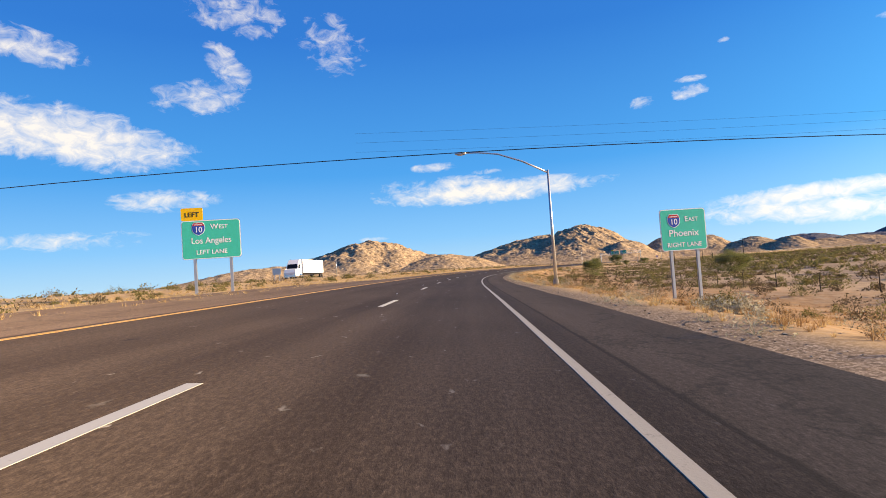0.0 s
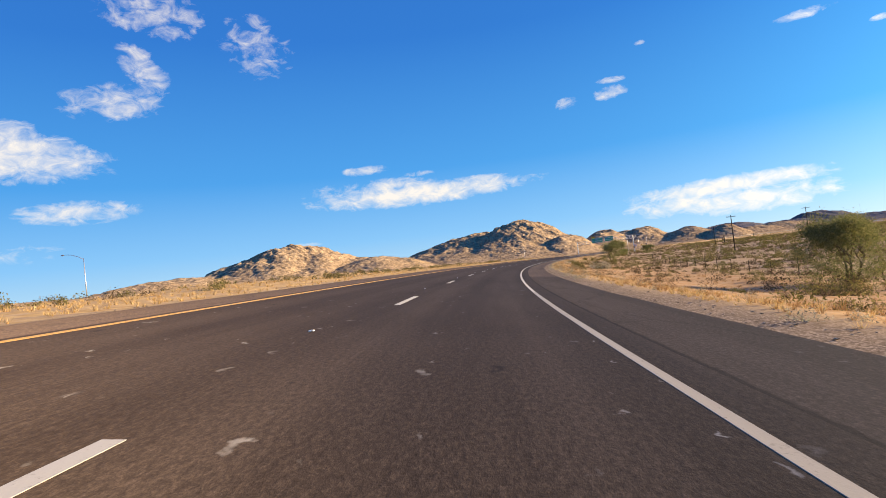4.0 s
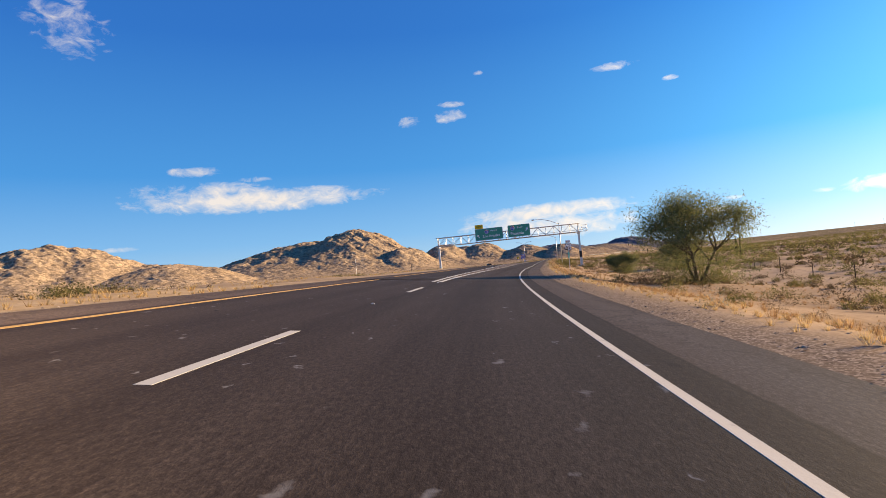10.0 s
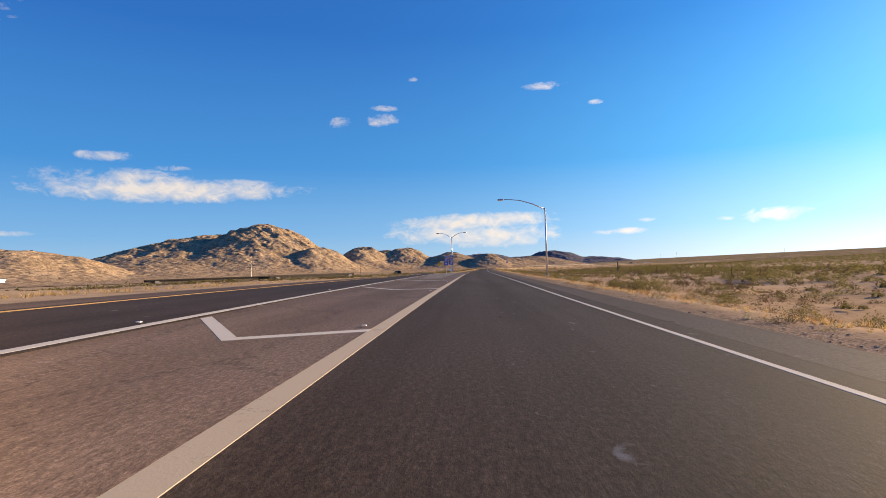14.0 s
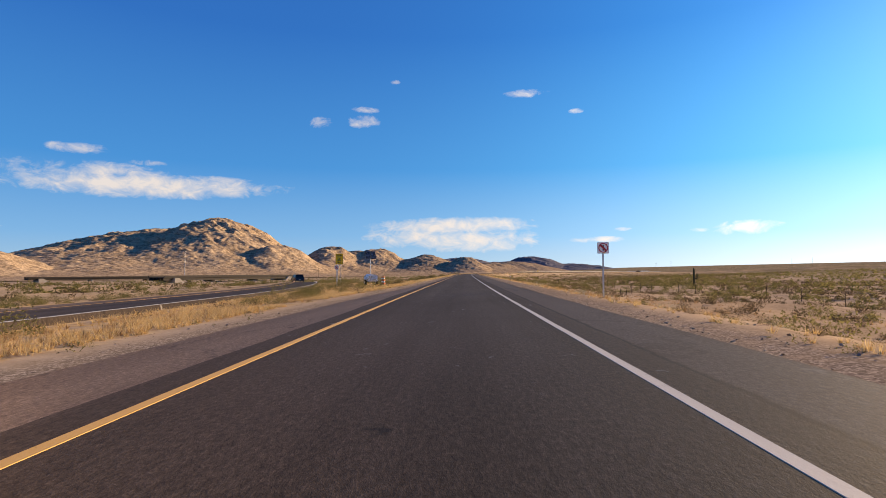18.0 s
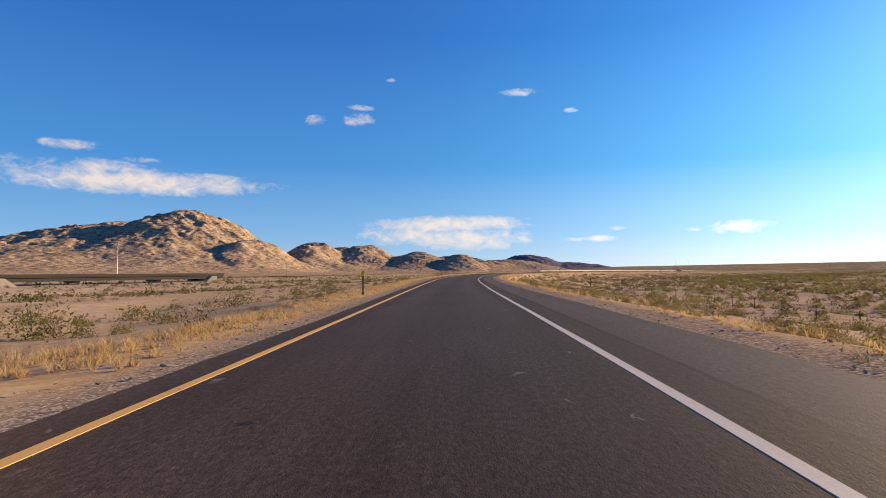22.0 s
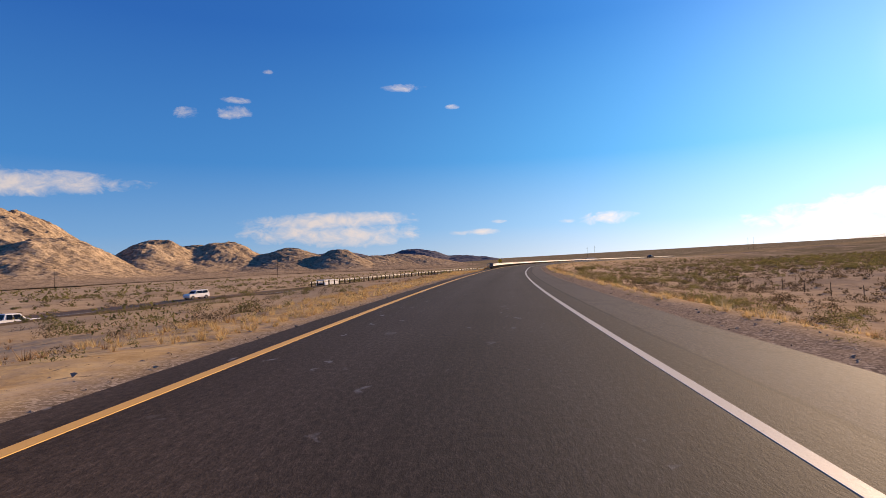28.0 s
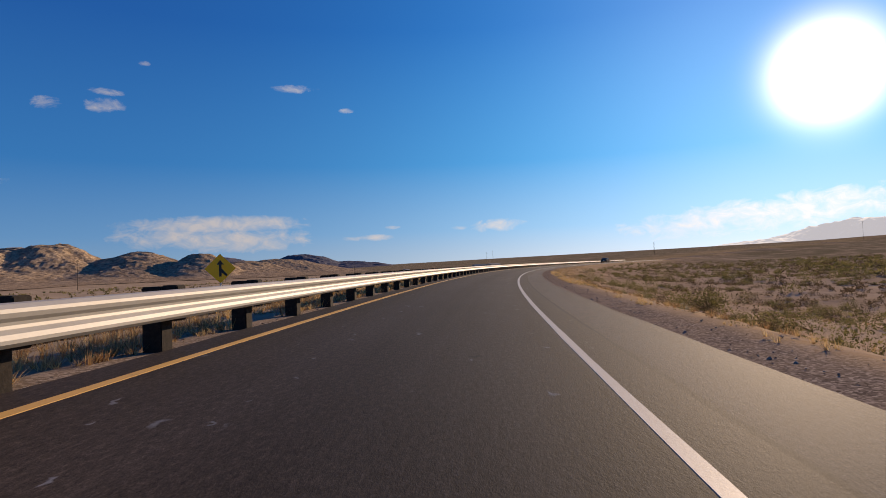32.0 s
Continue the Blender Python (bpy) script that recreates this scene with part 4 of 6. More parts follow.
M["straw"] = leaf_material("dry_grass_blades", [(.42, .27, .12), (.64, .45, .21), (.80, .62, .35)])
M["rust_grass"] = leaf_material("rusty_dry_grass", [(.24, .135, .062), (.40, .24, .115), (.58, .39, .21)])
M["creosote"] = leaf_material("creosote_leaves", [(.095, .090, .034), (.180, .162, .064), (.31, .262, .115)])
M["dry_twig"] = leaf_material("dry_twigs", [(.070, .050, .029), (.140, .101, .060), (.25, .182, .115)], thin=.25)
M["sage"] = leaf_material("grey_brittlebush", [(.20, .19, .135), (.36, .34, .25), (.52, .49, .39)])
M["palo"] = leaf_material("palo_verde_leaves", [(.10, .118, .044), (.20, .215, .085), (.33, .32, .155)])
rng = np.random.default_rng(7)


def unit(n):
    v = rng.normal(size=(n, 3))
    return v / np.linalg.norm(v, axis=1, keepdims=True)


def leaf_tris(centres, size, flat=.0, long=1.8):
    n = len(centres)
    a = unit(n) * np.asarray(size).reshape(-1, 1)
    b = np.cross(a, unit(n))
    b *= (np.linalg.norm(a, axis=1, keepdims=True) / (np.linalg.norm(b, axis=1, keepdims=True) + 1e-9)) / long
    return np.stack([centres - a * .6, centres + a * .6 + b * .15, centres + b], 1)


def blades(roots, height, spread_=.5, width=.02, per=10):
    n = len(roots)
    r = np.repeat(roots, per, 0)
    h = np.repeat(np.broadcast_to(height, (n,)), per) * rng.uniform(.5, 1.15, n * per)
    ang = rng.uniform(0, 2 * np.pi, n * per)
    r = r + np.stack([np.cos(ang), np.sin(ang), 0 * ang], 1) * (rng.uniform(0, .45, n * per) * h)[:, None]
    lean = rng.uniform(0, spread_, n * per) * h
    tip = r + np.stack([np.cos(ang) * lean, np.sin(ang) * lean, h], 1)
    side = np.stack([-np.sin(ang), np.cos(ang), 0 * ang], 1) * (width * (.6 + h * 1.2))[:, None]
    return np.stack([r - side, r + side, tip], 1)


def surface(p, t, d):
    """Height of the soil, or of the verge that covers it."""
    z = ground_height(p[:, 0], p[:, 1])
    sides = ((1, right_edge(t) - .05, 4.2, d > 0), (-1, edge(t) - 2 * LANE - 1.62, 4.2, (d < 0) & (t < 11.1)), (-1, left_edge(t) + .05, 3.6, (d < 0) & (t > 17.88)))
    for side, inner, width, where in sides:
        f = (d - inner) * side / width
        on = where & (f > 0) & (f < .97)
        z0 = place(t, inner, -.012)[:, 2]
        bumps = (fbm(p[:, 0] * 2.2, p[:, 1] * 2.2, 3, 12) - .5) * .07 * np.minimum(f * 6, 1)
        blend = np.clip((f - .1) / .7, 0, 1)
        z = np.where(on, z0 * (1 - blend) + (z + .05) * blend + bumps * (1 - .5 * blend), z)
    return z


def scatter(t0, t1, d0, d1, n, thin=None):
    t, d = rng.uniform(t0, t1, n), rng.uniform(min(d0, d1), max(d0, d1), n)
    p = place(t, d, 0.0)
    p[:, 2] = surface(p, t, d) - .02
    return p, t, d


def near_road(p, t, d):
    """Keeps plants off all pavement."""
    keep = (d > right_edge(t) + .45) | (d < left_edge(t) - .45)
    keep &= ~((t > 10.5) & (t < 23.5) & (d < -2) & (d > branch(t) - LANE - 2.0) & (d < branch(t) + .6))
    keep &= ~((t > 14.5) & (t < 17.95) & (d < 0) & (d > branch(t) - 5.5))
    s_, c_ = free_way(p[:, 0], p[:, 1])
    keep &= ~((np.abs(c_ - 6.5) < 6.2) | (np.abs(c_ + 13.5) < 6.2))
    keep &= ~((t > 26) & (t < 37.5) & (np.abs(d + 49.8 - (t - 26.5) * 2.2) < 3))
    return keep


def patchy(p, scale, cut, seed):
    return fbm(p[:, 0] * scale, p[:, 1] * scale, 3, seed) > cut


def grass(name, mat, label, areas, cut=.47, seed=60, scale=.22):
    """Splayed tufts. Areas: t from, t to, d from, d to, count, side, height, blades, width."""
    tris = []
    for t0, t1, d0, d1, n, rel, height, per, width in areas:
        t, u = rng.uniform(t0, t1, n), rng.uniform(0, 1, n) ** 1.4
        base = {"r": right_edge(t) + .5, "l": left_edge(t) - .5, "0": 0 * t}[rel]
        d = base + d0 + (d1 - d0) * u
        p = place(t, d, 0.0)
        p[:, 2] = surface(p, t, d) + .005
        p = p[near_road(p, t, d) & patchy(p, scale, cut, seed)]
        tris.append(blades(p, height * rng.uniform(.5, 1.5, len(p)), 1.3, width, per))
    ob = new(name, soup(name, np.concatenate(tris), M[mat]))
    return tagged(ob, label, "grass", kind="stuff")


grass("dry_grass", "straw", "straw coloured dry grass tufts along the verges",
      [(-2, 11, .3, 5, 2400, "r", .10, 30, .005), (11, 22, .4, 2.0, 1100, "r", .09, 30, .005), (22, 36, .3, 3.4, 1300, "r", .09, 28, .0045),
       (-3, 10.8, -.3, -26, 15000, "l", .13, 13, .014), (17.7, 22.4, -.7, -7, 15000, "l", .12, 22, .006), (17.7, 22.4, -6, -18, 6000, "l", .10, 15, .009), (22, 30.3, -.1, -2.4, 8000, "l", .09, 24, .005),
       (29.6, 34, .1, -1.6, 3600, "l", .13, 18, .006), (11, 18, -13, -34, 3600, "0", .15, 12, .015)], cut=.34)
grass("edge_grass", "straw", "pale dry grass clumps in a line on the gravel edge",
      [(22.2, 34, .25, 1.0, 1500, "r", .12, 42, .004), (8.5, 22.2, .45, 1.1, 700, "r", .10, 40, .004), (-2, 8.5, .4, 1.6, 900, "r", .13, 40, .0045)], cut=.46, seed=64, scale=.5)
grass("rusty_grass", "rust_grass", "rusty brown dry grass clumps on the desert",
      [(-2, 8, .7, 14, 8500, "r", .14, 24, .006), (8, 12, .9, 14, 3600, "r", .12, 24, .006), (12, 22, .8, 14, 4200, "r", .12, 24, .006), (17.9, 22, -1, -16, 3000, "l", .12, 18, .009),
       (22, 36, .8, 16, 4200, "r", .11, 24, .006), (22, 36, -1.2, -16, 4200, "l", .12, 18, .008), (29.6, 34, .1, -1.4, 3600, "l", .14, 20, .006)], cut=.40, seed=70)


def bush_cloud(p, h, w_, leaves_per, leaf, tw=9, twig_width=.016, long=1.8):
    """Leaf triangles and radiating twigs for many bushes at once."""
    n = len(p)
    u = unit(n * leaves_per)
    u[:, 2] = np.abs(u[:, 2]) * .95 - .03
    rad = rng.uniform(.35, 1.0, (n * leaves_per, 1)) ** .6
    lump = 1 + .25 * np.sin(np.repeat(rng.uniform(0, 6, n), leaves_per) + 3 * np.arctan2(u[:, 1], u[:, 0]))[:, None]
    sc = np.repeat(np.stack([w_, w_, h], 1), leaves_per, 0)
    c = np.repeat(p, leaves_per, 0) + u * rad * lump * sc
    c[:, 2] = np.maximum(c[:, 2], np.repeat(p[:, 2], leaves_per) + .02)
    tl = leaf_tris(c, leaf * rng.uniform(.6, 1.4, n * leaves_per) * np.repeat(np.sqrt(h), leaves_per), long=long)
    u = unit(n * tw)
    u[:, 2] = np.abs(u[:, 2]) + .25
    u /= np.linalg.norm(u, axis=1, keepdims=True)
    tip = np.repeat(p, tw, 0) + u * np.repeat(np.stack([w_, w_, h], 1), tw, 0) * rng.uniform(.7, 1.15, (n * tw, 1))
    sd = unit(n * tw) * twig_width
    b = np.repeat(p, tw, 0)
    return tl, np.stack([b - sd, b + sd, tip], 1)


def scrub(name, mat, label, areas, cut, seed, scale=.035, long=1.8):
    """Areas: t from, t to, d from, d to, count, size, leaves, leaf, twigs, twig width."""
    tris = []
    for t0, t1, d0, d1, n, size, leaves_per, leaf, tw, tww in areas:
        p, t, d = scatter(t0, t1, d0, d1, n)
        p = p[near_road(p, t, d) & patchy(p, scale, cut, seed)]
        h = size * np.clip(rng.lognormal(-.12, .45, len(p)), .35, 2.2)
        tl, tw_ = bush_cloud(p, h, h * rng.uniform(.7, 1.35, len(p)), leaves_per, leaf, tw, tww, long)
        tris += [tl, tw_]
    ob = new(name, soup(name, np.concatenate(tris), M[mat]))
    return tagged(ob, label, "scrub", kind="stuff")


scrub("creosote_scrub", "creosote", "olive green creosote bushes scattered over the desert",
      [(-3, 22, 6.4, 26, 700, .54, 480, .082, 14, .006), (22, 42, 5.8, 26, 1000, .54, 480, .082, 14, .006), (-3, 42, 26, 50, 1900, .66, 170, .17, 6, .012), (-3, 42, 50, 100, 3400, .85, 60, .34, 4, .02),
       (-3, 11, -12, -30, 420, .42, 300, .10, 8, .012), (-3, 11, -30, -70, 600, .55, 100, .20, 6, .02), (18.3, 23, -5.4, -30, 340, .58, 760, .056, 16, .006),
       (20, 42, -10, -34, 480, .55, 380, .09, 10, .008), (20, 42, -34, -140, 2200, .75, 60, .28, 5, .02)], .34, 81)
scrub("dry_scrub", "dry_twig", "brown leafless desert shrubs",
      [(-3, 22, 4.3, 8, 420, .24, 260, .055, 18, .004), (22, 36, 4.2, 8, 420, .24, 260, .055, 18, .004), (-3, 42, 8, 13, 1300, .32, 170, .09, 12, .005), (-3, 42, 13, 30, 3600, .42, 90, .17, 8, .008), (-3, 42, 30, 110, 8000, .60, 32, .34, 4, .02),
       (-3, 12, -14, -70, 800, .40, 70, .16, 10, .012), (18, 38, -5.0, -30, 800, .36, 180, .085, 14, .005), (18, 42, -30, -140, 2400, .55, 34, .30, 5, .02)], .30, 91, long=2.6)
scrub("far_scrub", "creosote", "distant scrub covering the plain",
      [(-3, 44, 100, 420, 11000, .85, 9, .70, 1, .06), (-3, 46, 350, 1300, 22000, 1.5, 7, 1.5, 1, .1), (10, 44, -110, -320, 3600, .85, 7, .8, 1, .06), (-3, 10, -70, -320, 2400, .8, 8, .7, 1, .06)], .28, 83)
scrub("verge_plants", "creosote", "low olive weeds along the gravel verges",
      [(9, 22, 3.6, 5.6, 700, .10, 44, .055, 3, .005), (22, 36, 3.2, 5.2, 2000, .10, 44, .055, 3, .005), (18.2, 30, -3.2, -5.2, 700, .12, 36, .07, 3, .006)], .34, 99, .2)
scrub("brittlebush", "sage", "pale grey brittlebush clumps beside the shoulder",
      [(-1.5, 7.6, 3.4, 5.2, 190, .34, 170, .055, 14, .006), (-1.5, 8, 5.2, 9, 80, .36, 150, .055, 14, .006), (7.4, 10.5, 3.7, 7.4, 90, .30, 170, .055, 14, .006), (12.6, 22, 4.0, 7.0, 150, .28, 170, .045, 14, .006), (22, 35, 3.6, 7.6, 120, .22, 150, .045, 14, .006)], .22, 95)

# twigs and straw lying on the verges
p, t, d = scatter(17.8, 31, 0, 1, 9000)
d = left_edge(t) - .25 - rng.gamma(1.6, .55, len(t))
p = place(t, d, 0.0)
p[:, 2] = surface(p, t, d) + .012
sticks = leaf_tris(0 * p, rng.uniform(.03, .16, len(p)), long=9.0) * np.array([1, 1, .12])
tagged(new("twig_litter", soup("twig_litter", sticks + p[:, None, :], M["dry_twig"])), "dry twigs lying on the gravel verge", "twigs", kind="stuff")

# stones on the verges
p, t, d = scatter(-2, 36, 0, 1, 26000)
side = rng.uniform(size=len(t)) < .62
d = np.where(side, right_edge(t) + .07 + rng.gamma(1.1, .55, len(t)), left_edge(t) - .12 - rng.gamma(1.1, .5, len(t)))
p = place(t, d, 0.0)
p[:, 2] = surface(p, t, d) + .008
keep = ~((t > 10.5) & (t < 18.2) & ~side)
p = p[keep]
size = np.minimum(rng.gamma(1.4, .006, len(p)) + .005, .030)
corner = np.array([(1, 0, 0), (0, 1, 0), (-1, 0, 0), (0, -1, 0), (0, 0, .7), (0, 0, -.7)], float)
face = np.array([(0, 1, 4), (1, 2, 4), (2, 3, 4), (3, 0, 4), (1, 0, 5), (2, 1, 5), (3, 2, 5), (0, 3, 5)])
v = p[:, None, :] + (corner * np.array([1.25, .9, .5]) + rng.normal(scale=.25, size=(len(p), 6, 3))) * size[:, None, None]
f = (face[None] + 6 * np.arange(len(p))[:, None, None]).reshape(-1, 3)
tagged(new("verge_stones", mesh_of("verge_stones", v.reshape(-1, 3), f, M["rock"])), "loose stones on the gravel verges", "stones", kind="stuff")


# ---- trees and large bushes ----
def tree(t, d, height, width, seed, label, airy=1.0, name="palo_verde_tree"):
    r = random.Random(seed)
    m = spot(t, d, 0.0)
    gz = float(ground_height(np.array([m.translation.x]), np.array([m.translation.y]))[0])
    m.translation.z = gz - .05
    ob = empty(name, m, label, "tree")
    bm = bmesh.new()
    tips = []

    def limb(base, way_, length, rad, depth):
        pts, q = [base], Vector(way_)
        for i in range(3):
            q = (q + Vector((r.uniform(-.25, .25), r.uniform(-.25, .25), r.uniform(-.08, .16)))).normalized()
            pts.append(pts[-1] + q * length / 3)
        bent_tube(bm, pts, [rad, rad * .85, rad * .7, rad * .5], 6 if depth < 2 else 4)
        if depth >= 3:
            tips.append((pts[-1], q))
            tips.append((pts[-2], q))
            return
        for i in range(r.choice((2, 3, 3)) if depth else 5):
            a = r.uniform(0, 2 * math.pi)
            out = Vector((math.cos(a), math.sin(a), r.uniform(-.1, .75)))
            limb(pts[-1] if i else pts[-2], (q * .75 + out * .8).normalized(), length * r.uniform(.55, .8), rad * .55, depth + 1)

    for i in range(3):
        a = i * 2.1 + r.uniform(-.4, .4)
        limb(Vector((.12 * math.cos(a), .12 * math.sin(a), 0)), Vector((math.cos(a) * .55, math.sin(a) * .55, .9)).normalized(), height * .36, .035 * height * .55, 0)
    top = max(v.co.z for v in bm.verts)
    wid = max(max(abs(v.co.x), abs(v.co.y)) for v in bm.verts)
    fz_, fx_ = height * .93 / top, width * .46 / wid
    for v in bm.verts:
        v.co = Vector((v.co.x * fx_, v.co.y * fx_, v.co.z * fz_))
    part("trunk", bm, "bark", ob, smooth=True)
    g = np.random.default_rng(seed)
    c = np.array([(p.x * fx_, p.y * fx_, p.z * fz_) for p, _ in tips])
    per = int(95 / airy)
    c = np.repeat(c, per, 0)
    c = c + g.normal(scale=1.0, size=c.shape) * np.array([.055 * width, .055 * width, .05 * height])
    shell = g.normal(size=(int(130 / airy), 3))
    shell /= np.linalg.norm(shell, axis=1, keepdims=True)
    shell = shell * g.uniform(.45, 1.0, (len(shell), 1)) ** .5 * np.array([width * .42, width * .42, height * .40]) + np.array([0, 0, height * .44])
    skirt_ = np.repeat(shell, 42, 0)
    skirt_ = skirt_ + g.normal(size=skirt_.shape) * np.array([.05 * width, .05 * width, .045 * height])
    low = g.normal(size=(int(60 / airy ** .5), 3)) * np.array([.30 * width, .30 * width, 0]) + np.array([0, 0, 1.0]) * g.uniform(.05, .34, (int(60 / airy ** .5), 1)) * height
    low = np.repeat(low, 46, 0)
    low = low + g.normal(size=low.shape) * np.array([.06 * width, .06 * width, .05 * height])
    c = np.concatenate([c, skirt_, low])
    c[:, 2] = np.maximum(c[:, 2], .12)
    part_me = soup("crown", leaf_tris(c, .12 * g.uniform(.6, 1.5, len(c)) * (height / 4.5) ** .5, long=4.2), M["palo"])
    share("crown", part_me, ob)
    return ob


tree(3.86, 42.1, 4.8, 6.8, 11, "dense dark green desert tree on the plain", .6)
tree(5.30, 20.3, 4.6, 6.2, 12, "round dark green desert tree beside dry shrubs", .6)
tree(9.05, 14.4, 5.2, 5.6, 13, "airy grey green desert tree with bare twigs", 1.8)
tree(11.31, 12.0, 5.9, 7.6, 14, "large spreading green desert tree shading the road", .72)
tree(12.15, 11.6, 2.4, 3.2, 16, "low green desert tree behind the road sign", .6)
tree(12.49, 19.2, 3.4, 5.4, 17, "bushy green desert tree in dry grass", .6)


def bush(t, d, height, width, seed, mat, label, leaves_per=2800, leaf=.075, name="desert_bush"):
    m = spot(t, d, 0.0)
    m.translation.z = float(ground_height(np.array([m.translation.x]), np.array([m.translation.y]))[0]) - .03
    ob = empty(name, m, label, "bush")
    k = 6
    g = np.random.default_rng(seed)
    c = np.stack([g.normal(scale=.24 * width, size=k), g.normal(scale=.24 * width, size=k), np.zeros(k)], 1)
    h = height * g.uniform(.6, 1.0, k)
    tl, tw = bush_cloud(c, h, width * .3 * g.uniform(.8, 1.2, k), leaves_per // k, leaf)
    share("foliage", soup("foliage", tl, M[mat]), ob)
    tw = np.concatenate([tw, tw + .02])
    share("stem", soup("stem", tw, M["dry_twig"]), ob)["kind"] = "stuff"
    return ob


for t, d, h, wd, mat, label in (
        (23.58, 8.0, 1.0, 1.9, "creosote", "dark green bush beside the ramp"), (23.56, 9.9, 1.2, 2.6, "creosote", "wide olive bush beside the ramp"),
        (22.96, 7.3, .8, 1.4, "creosote", "low green bush on bare soil"), (26.09, -10.1, 2.1, 4.2, "creosote", "large round yellow green bush below the ramp"),
        (27.72, -13.0, 1.2, 3.0, "creosote", "spreading pale green bush below the ramp"), (18.51, 37.6, 3.3, 5.8, "creosote", "large round green bush on the plain"),
        (9.72, 6.8, .8, 2.2, "dry_twig", "dark dry bush near the shoulder"), (9.9, 9.0, 1.0, 3.0, "creosote", "low olive bush near the shoulder"),
        (6.35, 5.2, .55, 1.8, "creosote", "bright green low bush beside the shoulder"), (6.15, 4.7, .5, 1.6, "sage", "grey green low bush beside the shoulder"),
        (7.2, 8.4, 1.5, 2.8, "creosote", "rounded olive bush by the road"), (6.95, 10.5, 1.7, 2.6, "sage", "tall grey green bush by the road"), (8.3, 6.2, .7, 1.6, "creosote", "small yellow green bush in dry grass"),
        (13.75, 8.4, 1.0, 1.9, "creosote", "green bush beside the gantry post"), (13.9, 6.8, .6, 1.5, "sage", "grey bush near the gantry post"), (13.5, 11.5, .9, 2.4, "creosote", "olive bush on the plain near the gantry"), (5.0, 15.0, 1.1, 3.0, "creosote", "olive bush at the foot of a tree"), (8.8, 11.0, .9, 3.0, "dry_twig", "brown bush at the foot of a tree"), (9.05, 14.5, 1.2, 3.2, "creosote", "olive bush at the foot of a tree"), (11.2, 8.6, .9, 2.8, "dry_twig", "dry bush at the foot of a large tree"), (11.35, 12.5, 1.4, 3.6, "creosote", "green bush at the foot of a large tree"),
        (.45, 5.6, .6, 2.0, "sage", "pale grey bush beside the shoulder"), (.55, 6.6, .6, 1.5, "creosote", "small green bush in dry grass"), (3.85, 4.7, .6, 2.0, "sage", "pale silver bush beside the shoulder"),
        (12.2, 5.0, .45, 1.2, "straw", "low dry clump near the sign"), (14.3, 7.6, 1.1, 1.8, "creosote", "green bush near the gantry post"), (15.2, 8.8, 1.0, 2.4, "creosote", "low green bush near the lamp post"),
        (21.42, -5.4, .9, 2.2, "creosote", "olive bush on the sandy bank"), (21.3, -7.4, 1.1, 2.6, "creosote", "broad olive bush on the sandy bank"), (21.7, -6.6, 1.0, 2.4, "dry_twig", "brown bush on the sandy bank"),
        (19.95, -6.2, .7, 2.0, "dry_twig", "dry bush beside the trailer"), (32.6, 7.5, 1.0, 2.6, "creosote", "dark green bush along the ramp"), (33.0, 9.5, 1.2, 3.0, "creosote", "wide green bush along the ramp"), (31.9, 8.0, .8, 1.8, "dry_twig", "brown bush on pale soil"),
        (3.0, -20, 1.2, 3.0, "creosote", "green bush in golden grass"), (5.6, -14, .8, 3.0, "creosote", "low green bush beside the shoulder"), (7.4, -15, .9, 3.6, "creosote", "spreading green bush in dry grass"), (9.4, -16, .9, 4.0, "creosote", "long green bush in dry grass"), (10.8, -17, .9, 4.0, "creosote", "green bush beyond the shoulder"), (12.6, -22, .8, 3.6, "creosote", "green bush beyond the branch")):
    bush(t, d, h, wd, int(t * 100), mat, label)


# ---- columnar cacti ----
def cactus(t, d, height, radius, label, arms=()):
    m = spot(t, d, 0.0)
    m.translation.z = float(ground_height(np.array([m.translation.x]), np.array([m.translation.y]))[0]) - .05
    ob = empty("saguaro", m, label, "cactus", "cacti")

    def column(pts, rad):
        bm_ = bmesh.new()
        bent_tube(bm_, pts, [rad * k for k in (.8, 1, 1, .95, .8, .35)[:len(pts)]], 14)
        for i, v in enumerate(bm_.verts):
            if i % 2:
                axis = min((Vector(p_) for p_ in pts), key=lambda p_: (p_ - v.co).length)
                v.co = axis + (v.co - axis) * .84
        return bm_
    part("stem", column([(0, 0, height * k) for k in (0, .2, .5, .8, .95, 1)], radius), "cactus", ob)
    for side_, z0, z1 in arms:
        part("arm", column([(side_ * radius * .5, 0, z0), (side_ * radius * 2.6, 0, z0 + .05), (side_ * radius * 3.0, 0, z0 + .35), (side_ * radius * 3.0, 0, z1 - .3), (side_ * radius * 3.0, 0, z1 - .06), (side_ * radius * 3.0, 0, z1)], radius * .65), "cactus", ob)
    return ob


cactus(23.56, 59.9, 5.0, .28, "tall dark saguaro cactus standing on the plain", [(1, 2.2, 3.6)])
cactus(27.17, 21.2, 2.2, .14, "short weathered saguaro stem on bare soil")
cactus(14.9, 46.0, 3.6, .24, "dark saguaro cactus beyond the ramp", [(-1, 1.6, 2.7)])


# ---- signs ----
def ground_z(t, d):
    p = place(np.float64(t), np.float64(d))
    return float(ground_height(np.array([p[0]]), np.array([p[1]]))[0])


def stand(t, d, lift=0.0, turn=0.0):
    """A pose on the soil at t, d."""
    m = spot(t, d, 0.0, turn)
    m.translation.z = ground_z(t, d) + lift
    return m


